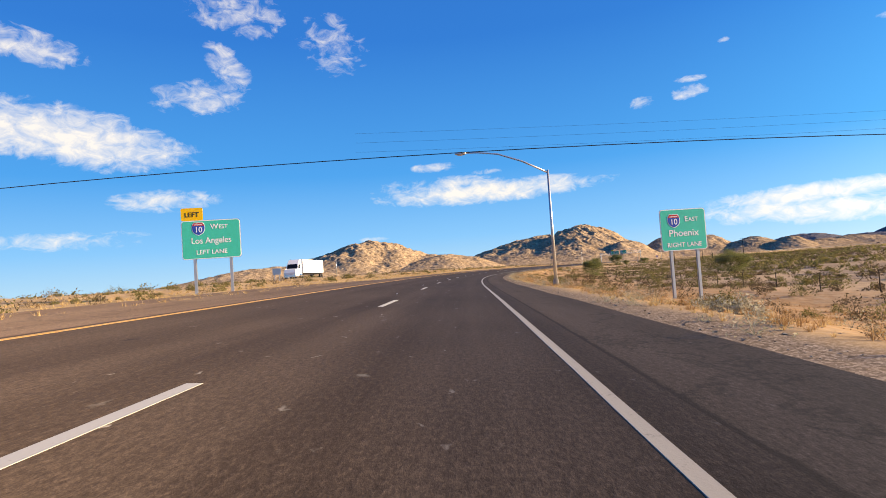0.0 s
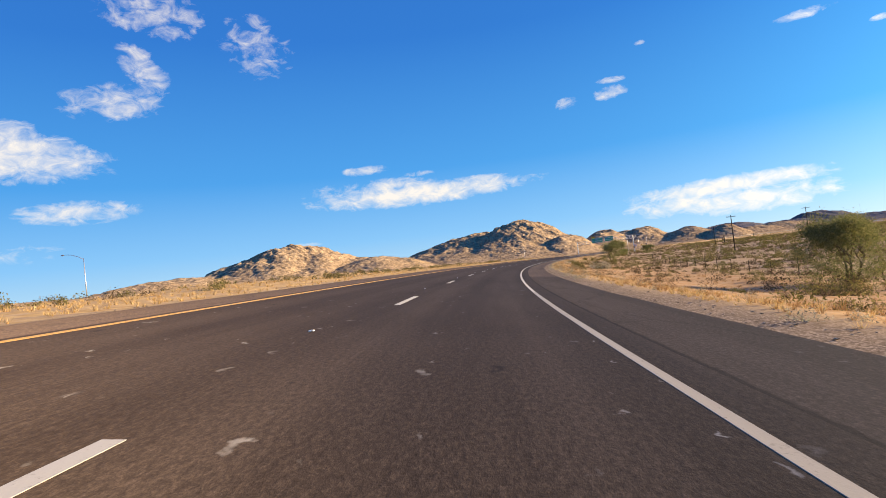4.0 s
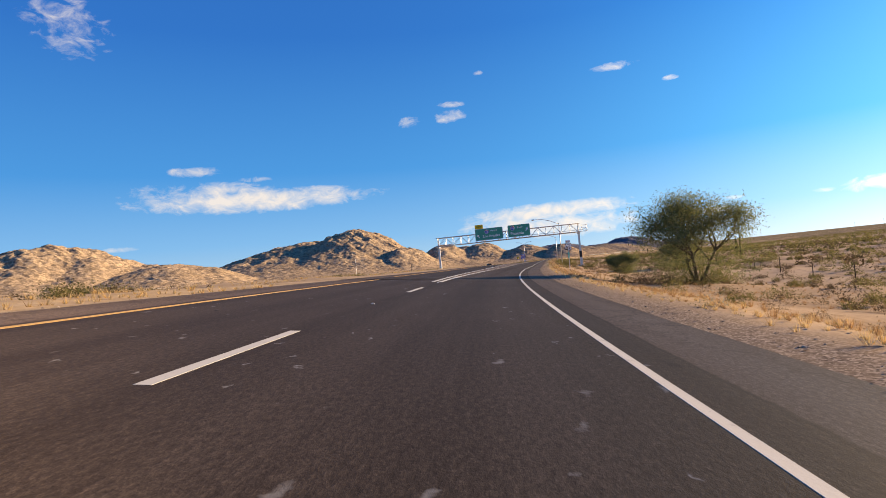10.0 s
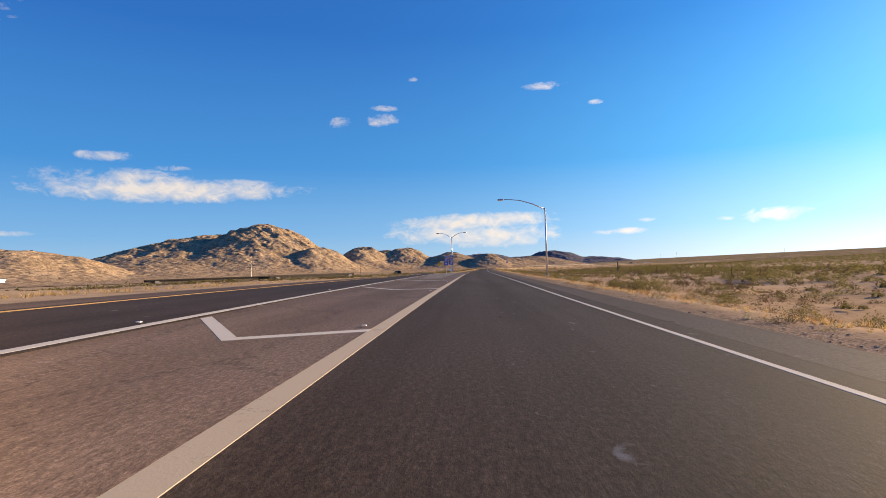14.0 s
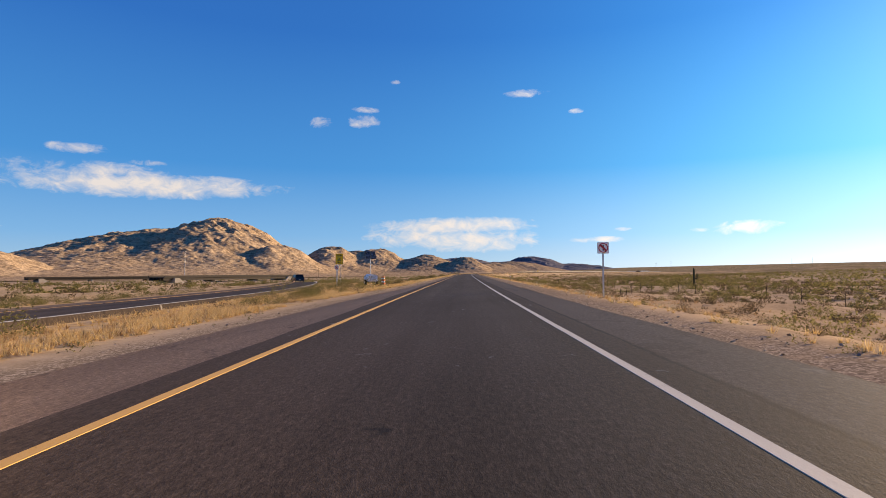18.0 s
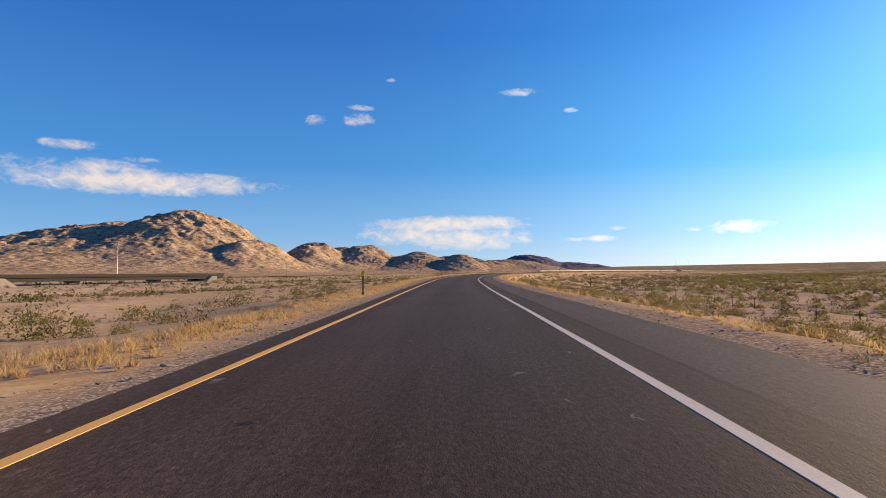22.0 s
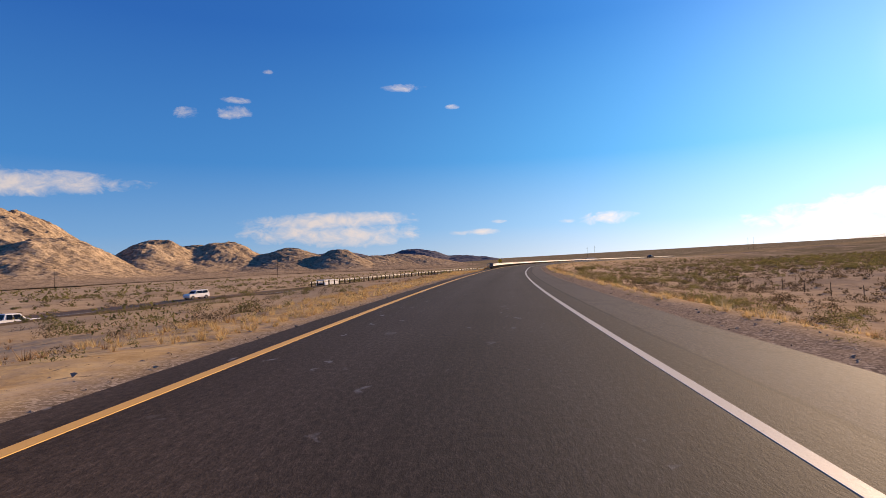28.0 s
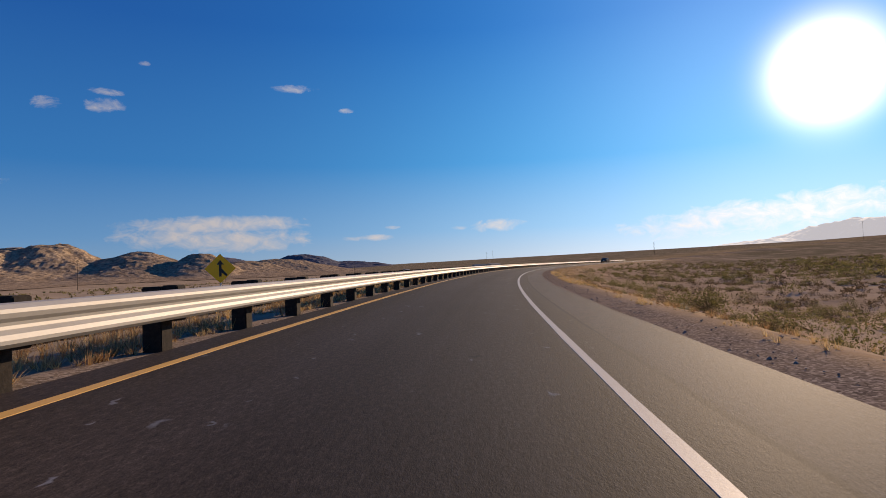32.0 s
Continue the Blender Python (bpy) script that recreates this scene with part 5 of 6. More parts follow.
def shield(parent, x, z, size, y):
    """Interstate route shield with its number."""
    def out(k):
        pts = []
        for px, pz in ((-.30, .50), (-.15, .46), (0, .50), (.15, .46), (.30, .50), (.43, .36), (.49, .12), (.47, -.12), (.36, -.32), (.18, -.45), (0, -.52),
                       (-.18, -.45), (-.36, -.32), (-.47, -.12), (-.49, .12), (-.43, .36)):
            pts.append((x + px * size * k, z + pz * size * k))
        return pts
    part("shield_border", outline(bmesh.new(), out(1.0), y - .004, y), "sign_white", parent)
    part("shield_field", outline(bmesh.new(), out(.92), y - .008, y - .003), "sign_blue", parent)
    band = [(x + px * size * .92, z + pz * size * .92) for px, pz in ((-.30, .50), (-.15, .46), (0, .50), (.15, .46), (.30, .50), (.43, .36), (.465, .24), (-.465, .24), (-.43, .36))]
    part("shield_band", outline(bmesh.new(), band, y - .012, y - .006), "sign_red", parent)
    bars = bmesh.new()
    box(bars, x - .30 * size, x + .30 * size, y - .014, y - .011, z + .28 * size, z + .33 * size)
    part("band_bar", bars, "sign_white", parent)
    words("10", size * .42, "sign_white", parent, x, z - .27 * size, y - .011, squeeze=.95, name="route_number")


def arrow(parent, x, z, size, y, angle, mat="sign_white"):
    c, s = math.cos(radians(angle)), math.sin(radians(angle))
    pts = [(-.10, -.5), (.10, -.5), (.10, .08), (.36, .0), (.0, .5), (-.36, .0), (-.10, .08)]
    part("arrow", outline(bmesh.new(), [(x + (a * c - b * s) * size, z + (a * s + b * c) * size) for a, b in pts], y - .006, y), mat, parent)


def panel(parent, x0, x1, z0, z1, y, field, r=.12, border=.035, back_mat="galvanised"):
    part("panel", outline(bmesh.new(), rounded(x0, x1, z0, z1, r), y, y + .03), back_mat, parent)
    part("border", outline(bmesh.new(), rounded(x0 + .01, x1 - .01, z0 + .01, z1 - .01, r), y - .004, y + .001), "sign_white", parent)
    part("field", outline(bmesh.new(), rounded(x0 + border, x1 - border, z0 + border, z1 - border, r - .02), y - .008, y - .003), field, parent)


def i_post(parent, x, y, z0, z1, name="post", size=.15):
    bm = bmesh.new()
    h = size / 2
    box(bm, x - h, x + h, y - h, y - h + .015, z0, z1)
    box(bm, x - h, x + h, y + h - .015, y + h, z0, z1)
    box(bm, x - .008, x + .008, y - h + .01, y + h - .01, z0, z1)
    return part(name, bm, "galvanised", parent)


def small_caps(text, h, mat, parent, x, z, y):
    first = words(text[0], h, mat, parent, x, z, y, "RIGHT")
    rest = words(text[1:].upper(), h * .78, mat, parent, x + h * .07, z, y, "LEFT")
    return first, rest


# the two guide signs on posts
la = empty("guide_sign", spot(1.15, -14.55, -.05, 10) @ Matrix.Scale(.97, 4), "large green guide sign with yellow tab on two steel posts", "road sign", "guide signs")
zb = ground_z(1.15, -14.5) - la.matrix_world.translation.z
panel(la, -1.68, 1.68, 2.0 - .3, 4.3 - .3, -.1, "sign_green", .16, .05)
shield(la, -.70, 3.50, .78, -.11)
small_caps("West", .30, "sign_white", la, .42, 3.46, -.112)
words("Los Angeles", .36, "sign_white", la, 0, 2.62, -.112, squeeze=.92)
words("LEFT LANE", .26, "sign_white", la, 0, 1.98, -.112)
part("yellow_tab", outline(bmesh.new(), rounded(-1.66, -.42, 4.0, 4.75, .08), -.1, -.07), "sign_yellow", la)
words("LEFT", .28, "black", la, -1.04, 4.22, -.106)
for px in (-1.0, 1.05):
    i_post(la, px, 0, zb - .3, 4.0)
ph = empty("guide_sign", spot(1.11, 11.7, -.09, 8) @ Matrix.Scale(.93, 4), "green guide sign on two steel posts in dry grass", "road sign", "guide signs")
zb = ground_z(1.11, 11.7) - ph.matrix_world.translation.z
panel(ph, -1.38, 1.38, 2.15, 4.55, -.1, "sign_green", .16, .05)
shield(ph, -.55, 3.88, .78, -.11)
small_caps("East", .30, "sign_white", ph, .32, 3.82, -.112)
words("Phoenix", .39, "sign_white", ph, 0, 2.98, -.112)
words("RIGHT LANE", .26, "sign_white", ph, 0, 2.36, -.112)
for px in (-.8, .8):
    i_post(ph, px, 0, zb - .3, 4.4)
small = empty("small_sign", stand(3.1, -33), "small grey sign back on a post", "road sign")
part("plate", outline(bmesh.new(), rounded(-.7, .7, 1.2, 2.2, .06), 0, .03), "galvanised", small)
i_post(small, -.4, .06, -.2, 2.0, size=.08)
i_post(small, .4, .06, -.2, 2.0, size=.08)

# ---- the sign gantry ----
GT = 13.61
g_m = spot(GT, 0.0, 0.0) @ Matrix.Rotation(radians(-1.0), 4, "Y")
gantry = empty("sign_gantry", g_m, "galvanised lattice gantry spanning the road on two posts", "gantry")
XL, XR, ZB, ZT, YF, YB = -14.1, 10.55, 4.72, 6.2, -.62, .62
ZS = 4.95
for nm, x, z, y in (("top_chord", 0, ZT, YF), ("top_chord", 0, ZT, YB), ("bottom_chord", 0, ZB, YF), ("bottom_chord", 0, ZB, YB)):
    part(nm, tube(bmesh.new(), (XL - .3, y, z), (XR + .3, y, z), .062, n=8), "galvanised", gantry, smooth=True)
bays = 18
bx = [XL + (XR - XL) * i / bays for i in range(bays + 1)]
for i, x in enumerate(bx):
    for y in (YF, YB):
        part("upright", tube(bmesh.new(), (x, y, ZB), (x, y, ZT), .034, n=6), "galvanised", gantry)
    for z in (ZB, ZT):
        part("cross_tie", tube(bmesh.new(), (x, YF, z), (x, YB, z), .03, n=6), "galvanised", gantry)
    if i < bays:
        up = i % 2 == 0
        for y in (YF, YB):
            part("diagonal", tube(bmesh.new(), (x, y, ZB if up else ZT), (bx[i + 1], y, ZT if up else ZB), .032, n=6), "galvanised", gantry)
        for z in (ZB, ZT):
            part("diagonal", tube(bmesh.new(), (x, YF if up else YB, z), (bx[i + 1], YB if up else YF, z), .028, n=6), "galvanised", gantry)
for x, nm in ((XL, "west post"), (XR, "east post")):
    zg = ground_z(GT, x) - g_m.translation.z
    bm = bmesh.new()
    for z0, z1, hw in ((zg - .3, 1.3, .21), (1.3, ZB - .25, .165)):
        box(bm, x - hw, x + hw, -hw, hw, z0, z1, .03)
    part("post", bm, "galvanised", gantry)
    bm = bmesh.new()
    box(bm, x - .22, x + .22, -.8, .8, ZB - .30, ZB - .10, .03)
    part("bearing_beam", bm, "galvanised", gantry)
    bm = bmesh.new()
    box(bm, x - .10, x + .10, -.10, .10, ZB - .1, ZT + .1)
    part("post_head", bm, "galvanised", gantry)
    bm = bmesh.new()
    tube(bm, (x, 0, zg - .3), (x, 0, zg + .12), .55, n=16)
    part("footing", bm, "concrete", gantry)
bm = bmesh.new()
box(bm, XR - .225, XR + .225, -.225, .225, .35, 1.45)
part("dark_wrap", bm, "black", gantry, "black painted band on the post")
# service walkway in front
for y, z in ((YF - .35, ZB + .02), (YF - 1.0, ZB + .02), (YF - 1.0, ZB + .28)):
    part("walkway_rail", tube(bmesh.new(), (-7.1, y, z), (XR + 1.4, y, z), .03, n=6), "galvanised", gantry)
for i in range(0, 15):
    x = -6.9 + i * 1.32
    part("walkway_bracket", tube(bmesh.new(), (x, YF, ZB - .12), (x, YF - 1.15, ZB - .10), .03, n=6), "galvanised", gantry)
    part("walkway_bracket", tube(bmesh.new(), (x, YF, ZB + .5), (x, YF - 1.05, ZB - .1), .022, n=6), "galvanised", gantry)
bm = bmesh.new()
for i in range(60):
    y = YF - .38 - .6 * (i % 6) / 6
    x = -6.9 + (XR + 8.1) * (i // 6) / 10
    box(bm, x, x + (XR + 8.1) / 10, y, y + .02, ZB + .0, ZB + .035)
part("walkway_grating", bm, "galvanised", gantry)
cage = bmesh.new()
for x in (XR + .5, XR + 1.4):
    for y in (YF - 1.0, YF - .1):
        tube(cage, (x, y, ZB), (x, y, ZB + 1.05), .022, n=6)
for z in (ZB + .55, ZB + 1.05):
    for a, b in (((XR + .5, YF - 1.0), (XR + 1.4, YF - 1.0)), ((XR + 1.4, YF - 1.0), (XR + 1.4, YF - .1)), ((XR + 1.4, YF - .1), (XR + .5, YF - .1))):
        tube(cage, (*a, z), (*b, z), .022, n=6)
part("cage_rail", cage, "galvanised", gantry)
# the two overhead signs
so = empty("overhead_sign", g_m @ Matrix.Translation((1.50, -.12, .18)) @ Matrix.Diagonal((1.02, 1, .96, 1)), "dark green overhead sign with yellow tab hung on the gantry", "road sign", "overhead signs")
panel(so, -8.55, -3.75, ZS + .02, ZS + 2.20, YF - .2, "sign_green_dark", .18, .05)
shield(so, -6.5, ZS + 1.55, .78, YF - .215)
small_caps("West", .36, "sign_white", so, -5.35, ZS + 1.50, YF - .218)
words("Los Angeles", .46, "sign_white", so, -5.75, ZS + .55, YF - .218, squeeze=.93)
arrow(so, -8.0, ZS + .85, .72, YF - .215, 28)
part("yellow_tab", outline(bmesh.new(), rounded(-8.5, -7.1, ZS + 2.2, ZS + 2.95, .06), YF - .2, YF - .17), "sign_yellow", so)
words("LEFT", .32, "black", so, -7.8, ZS + 2.42, YF - .206)
se = empty("overhead_sign", g_m @ Matrix.Translation((1.48, -.12, .02)) @ Matrix.Diagonal((.995, 1, .96, 1)), "dark green overhead sign with an arrow hung on the gantry", "road sign", "overhead signs")
panel(se, -2.95, .92, ZS + .25, ZS + 2.42, YF - .2, "sign_green_dark", .18, .05)
shield(se, -2.1, ZS + 1.82, .78, YF - .215)
small_caps("East", .36, "sign_white", se, -1.08, ZS + 1.72, YF - .218)
words("Phoenix", .50, "sign_white", se, -1.35, ZS + .62, YF - .218)
arrow(se, .35, ZS + 1.45, .78, YF - .215, -30)
for ob_, xs in ((so, (-7.6, -6.1, -4.6)), (se, (-2.2, -1.0, .2))):
    for x in xs:
        bm = bmesh.new()
        box(bm, x - .04, x + .04, YF - .17, YF - .07, ZS - .15, ZS + 2.1)
        part("hanger", bm, "galvanised", ob_)

# ---- route and warning signs ----
a85 = empty("route_sign", stand(12.0, 5.97, .45), "white state route marker with end plate on a steel post", "road sign")
i_post(a85, 0, 0, -.8, 2.0, size=.07)
panel(a85, -.30, .30, 1.62, 2.28, -.06, "sign_white", .04, .02)
state = [(-.26, 1.66), (-.26, 2.16), (-.20, 2.16), (-.20, 2.24), (.26, 2.24), (.26, 1.66), (.02, 1.66), (-.26, 1.78)]
part("state_ground", outline(bmesh.new(), rounded(-.285, .285, 1.635, 2.265, .03), -.072, -.066), "black", a85)
part("state_shape", outline(bmesh.new(), state[::-1], -.078, -.07), "sign_white", a85)
words("85", .30, "black", a85, .02, 1.74, -.08)
words("ARIZONA", .055, "black", a85, .03, 2.14, -.08)
panel(a85, -.22, .22, 2.31, 2.57, -.06, "sign_white", .03, .012)
words("END", .13, "black", a85, 0, 2.37, -.07)
part("mile_plate", outline(bmesh.new(), rounded(-.07, .07, .85, 1.45, .02), -.06, -.05), "sign_green", a85)
for k, ch in enumerate("112"):
    words(ch, .12, "sign_white", a85, 0, 1.28 - .19 * k, -.062)

gore_m = stand(17.45, -5.23, .12) @ Matrix.Scale(.93, 4)
for k, (word, ang, dx) in enumerate((("WEST", 40, -.46), ("EAST", -40, .46))):
    s_ = empty("route_assembly", gore_m @ Matrix.Translation((dx, 0, 0)), f"blue {word.lower()} route shield and arrow plate on a steel post", "road sign", "route assemblies")
    i_post(s_, 0, 0, -.5, 3.2, size=.07)
    lift = .06 * k
    part("top_plate", outline(bmesh.new(), rounded(-.33, .33, 3.08 + lift, 3.42 + lift, .03), -.07, -.05), "sign_blue", s_)
    words(word, .19, "sign_white", s_, 0, 3.16 + lift, -.074)
    shield(s_, 0, 2.66 + lift, .78, -.06)
    part("arrow_plate", outline(bmesh.new(), rounded(-.38, .38, 1.68 + lift, 2.24 + lift, .03), -.07, -.05), "sign_blue", s_)
    arrow(s_, 0, 1.96 + lift, .46, -.072, ang)
    bm = bmesh.new()
    box(bm, -.09, .09, -.09, .09, -.05, .06, .01)
    part("base_plate", bm, "galvanised", s_)


def ring(bm, x, z, r0, r1, y0, y1, n=28):
    for i in range(n):
        a, b = 2 * math.pi * i / n, 2 * math.pi * (i + 1) / n
        outline(bm, [(x + r1 * math.cos(a), z + r1 * math.sin(a)), (x + r1 * math.cos(b), z + r1 * math.sin(b)), (x + r0 * math.cos(b), z + r0 * math.sin(b)), (x + r0 * math.cos(a), z + r0 * math.sin(a))][::-1], y0, y1)
    return bm


def ban_sign(m, label, z, size):
    s_ = empty("prohibition_sign", m, label, "road sign", "prohibition signs")
    i_post(s_, 0, 0, -.3, z + size * .4, size=.06)
    panel(s_, -size / 2, size / 2, z - size / 2, z + size / 2, -.05, "sign_white", .04, .012)
    bm = bmesh.new()
    box(bm, -.05 * size, .05 * size, -.066, -.06, z - .25 * size, z + .25 * size)
    part("dark_bar", bm, "black", s_)
    ring(bm2 := bmesh.new(), 0, z, .34 * size, .42 * size, -.068, -.06)
    part("red_ring", bm2, "sign_red", s_)
    q = .27 * size
    part("red_slash", outline(bmesh.new(), [(-q - .03, z + q - .03), (-q + .03, z + q + .03), (q + .03, z - q + .03), (q - .03, z - q - .03)], -.07, -.062), "sign_red", s_)
    return s_


ban_sign(stand(18.9, 6.1), "white square prohibition sign with red ring on a post", 2.3, .50)
ban_sign(stand(20.09, -13.2), "small white prohibition sign with red ring on a post", 1.95, .42)

ra = empty("ramp_speed_sign", stand(20.09, -12.94, .95) @ Matrix.Diagonal((.66, .7, .76, 1)), "tall yellow ramp advisory speed sign on a post", "road sign")
i_post(ra, -.25, 0, -1.0, 3.0, size=.07)
i_post(ra, .25, 0, -1.0, 3.0, size=.07)
part("panel", outline(bmesh.new(), rounded(-.58, .58, 1.75, 3.18, .06), -.05, -.02), "sign_yellow", ra)
for x0, x1, z0, z1 in ((-.55, .55, 3.13, 3.15), (-.55, .55, 1.78, 1.80), (-.55, -.53, 1.78, 3.15), (.53, .55, 1.78, 3.15)):
    bm = bmesh.new()
    box(bm, x0, x1, -.056, -.049, z0, z1)
    part("black_line", bm, "black", ra)
words("RAMP", .23, "black", ra, 0, 2.82, -.055)
words("50", .44, "black", ra, 0, 2.22, -.055)
words("MPH", .18, "black", ra, 0, 1.90, -.055)

me_ = empty("merge_sign", stand(32.8, -11.4, .3, 25), "yellow diamond merge sign behind the guardrail", "road sign")
i_post(me_, 0, 0, -.8, 2.15, size=.06)
part("diamond", outline(bmesh.new(), [(0, 1.05), (.61, 1.66), (0, 2.27), (-.61, 1.66)], -.05, -.02), "sign_yellow", me_)
part("black_symbol", outline(bmesh.new(), [(-.05, 1.33), (.05, 1.33), (.05, 1.5), (.23, 1.33), (.28, 1.40), (.05, 1.66), (.05, 1.82), (.14, 1.82), (0, 2.02), (-.14, 1.82), (-.05, 1.82)], -.056, -.049), "black", me_)

# ---- lamp posts ----
def lamp_post(t, d, height, arm, label, double=False, rise=1.0):
    ob = empty("street_lamp", stand(t, d), label, "street lamp", "street lamps")
    bm = bmesh.new()
    tube(bm, (0, 0, -.3), (0, 0, .55), .17, .17, 12)
    part("base", bm, "concrete", ob)
    part("pole", tube(bmesh.new(), (0, 0, .5), (0, 0, height), .105, .06, 12), "galvanised", ob, smooth=True)
    for s in ((-1, 1) if double else (-1,)):
        pts = [(0, 0, height - .15), (s * arm * .3, 0, height + .45 * rise), (s * arm * .6, 0, height + .85 * rise), (s * arm * .85, 0, height + .98 * rise), (s * arm, 0, height + rise)]
        part("arm", bent_tube(bmesh.new(), pts, [.055, .05, .045, .04, .035], 8), "galvanised", ob, smooth=True)
        bm = bmesh.new()
        bmesh.ops.create_uvsphere(bm, u_segments=12, v_segments=8, radius=1.0)
        bmesh.ops.scale(bm, vec=(.36, .15, .10), verts=bm.verts)
        bmesh.ops.translate(bm, vec=(s * (arm + .3), 0, height + rise - .01), verts=bm.verts)
        head = part("lamp_head", bm, "galvanised", ob, smooth=True)
        bm = bmesh.new()
        bmesh.ops.create_uvsphere(bm, u_segments=10, v_segments=6, radius=1.0)
        bmesh.ops.scale(bm, vec=(.20, .11, .07), verts=bm.verts)
        bmesh.ops.translate(bm, vec=(s * (arm + .34), 0, height + rise - .07), verts=bm.verts)
        part("lens", bm, "sign_white", head)
    return ob


lamp_post(1.19, 5.1, 6.95, 4.7, "tall galvanised street lamp with a long curved arm", rise=1.35)
lamp_post(13.75, 7.4, 7.6, 4.2, "tall galvanised street lamp beside the gantry")
lamp_post(16.1, 7.0, 7.3, 4.2, "tall galvanised street lamp beside the ramp")
lamp_post(18.02, -5.6, 7.2, 2.35, "galvanised street lamp with two curved arms in the gore", True, .85)
lamp_post(7.0, -75, 9.0, 4.0, "distant street lamp beyond dry grass")

# ---- overhead wires and poles ----
def wire(a, b, sag, rad=.012, name="overhead_wire", label="thin black overhead power cable"):
    a, b = Vector(a), Vector(b)
    pts = [a.lerp(b, i / 24) - Vector((0, 0, sag * 4 * (i / 24) * (1 - i / 24))) for i in range(25)]
    ob = new(name, bpy.data.meshes.new(name))
    bm = bent_tube(bmesh.new(), pts, [rad] * 25, 5)
    bm.to_mesh(ob.data)
    bm.free()
    ob.data.materials.append(M["wire"])
    return tagged(ob, label, "cable", "overhead cables")


def power_pole(m, height, label, cross=1):
    ob = empty("power_pole", m, label, "utility pole", "utility poles")
    part("pole", tube(bmesh.new(), (0, 0, -.4), (0, 0, height), .15, .09, 8), "timber", ob, smooth=True)
    for k in range(cross):
        z = height - .35 - .9 * k
        bm = bmesh.new()
        box(bm, -1.1, 1.1, -.06, .06, z - .06, z + .06)
        arm = part("crossarm", bm, "timber", ob)
        for x in (-1.0, -.45, .45, 1.0):
            part("insulator", tube(bmesh.new(), (x, 0, z + .05), (x, 0, z + .24), .04, .03, 6), "concrete", arm)
    return ob


wl, wr = place(np.float64(.71), np.float64(-30.0)), place(np.float64(.71), np.float64(30.0))
wire((wl[0], wl[1], 4.5), (wr[0], wr[1], 3.5), -1.0, .016)
for k in range(3):
    a, b = place(np.float64(1.9), np.float64(-10.0)), place(np.float64(2.2), np.float64(90.0))
    wire((a[0], a[1], 12.8 + .9 * k), (b[0], b[1], 11.5 + .8 * k), .5, .008, label="thin pale overhead power cable")
power_pole(stand(14.36, 42.5), 6.3 - ground_z(14.36, 42.5), "dark wooden utility pole with a crossarm")
power_pole(stand(11.9, 70.0), 9.5, "dark wooden utility pole on the plain")
power_pole(stand(9.92, 44.1), 6.3 - ground_z(9.92, 44.1), "dark wooden utility pole beyond the fence")
for k, (x, y) in enumerate(((120, 1500), (250, 1420), (330, 1560), (450, 1380), (560, 1500), (700, 1300), (880, 1240), (1050, 1150), (-120, 1330), (-260, 1200), (-20, 1420))):
    gz = float(ground_height(np.array([float(x)]), np.array([float(y)]))[0])
    power_pole(pose(x, y, gz, 0, 0, 20 * k), 15.0 + 3 * (k % 3), "far wooden power pole on the horizon", 2)
mast = empty("light_mast", pose(-388, 1107, -9.5), "tall thin light mast near the hills", "light mast")
part("pole", tube(bmesh.new(), (0, 0, -1), (0, 0, 34), .35, .16, 8), "galvanised", mast)
bm = bmesh.new()
tube(bm, (0, 0, 33.4), (0, 0, 34.2), .9, 1.1, 10)
part("lamp_ring", bm, "galvanised", mast)

# ---- fence on the right ----
post_me = bpy.data.meshes.new("fence_post")
bm = tube(bmesh.new(), (0, 0, -.2), (0, 0, 1.25), .035, .03, 5)
bm.to_mesh(post_me)
bm.free()
post_me.materials.append(M["timber"])
for seg, (ta, tb, dd) in enumerate(((-1.5, 12.8, 24.0), (16.5, 33.0, 30.0))):
    fence = empty("wire_fence", Matrix(), "low wire fence with dark posts across the desert", "fence", "fences")
    line = []
    for tt_ in np.arange(ta, tb, .21):
        m = stand(tt_, dd)
        share("post", post_me, fence, m)
        line.append(m.translation.copy())
    for z in (.45, .8, 1.1):
        part("strand", bent_tube(bmesh.new(), [p + Vector((0, 0, z)) for p in line], [.006] * len(line), 3), "wire", fence)

# ---- marker posts ----
def marker(t, d, h, label, mat="timber", cap=None, lean=0.0):
    ob = empty("marker_post", stand(t, d) @ Matrix.Rotation(radians(-lean), 4, "Y"), label, "marker post", "marker posts")
    bm = bmesh.new()
    box(bm, -.025, .025, -.025, .025, -.2, h, .006)
    part("post", bm, mat, ob)
    if cap:
        bm = bmesh.new()
        box(bm, -.055, .055, -.06, -.046, h - .16, h - .02)
        part("reflector", bm, cap, ob)
    return ob


marker(22.72, -3.65, .9, "dark steel marker post with yellow cap", "black", "sign_yellow")
marker(21.44, 7.6, 1.0, "grey marker post with a plate in dry grass", "timber", "galvanised")
marker(30.45, 4.5, .64, "leaning dark steel marker post on the verge", "black", lean=-12)
marker(11.95, 2.0 + 4.6, .9, "pale brown marker post near the route sign", "split_wood")
marker(9.3, -13.5, 1.6, "thin dark marker post in dry grass", "black")
marker(13.3, -17.5, 1.5, "thin dark marker post beside the branch", "black")
for k in range(3):
    marker(20.05 + .03 * k, 15.5 + .8 * k, .7, "short dark wooden stake on the plain", "timber")
marker(24.39, -3.75, .75, "leaning dark post below the ramp", "black", lean=12)
marker(24.66, 7.0, 1.15, "weathered steel post with a pale cap on the verge", "timber", "sign_white")

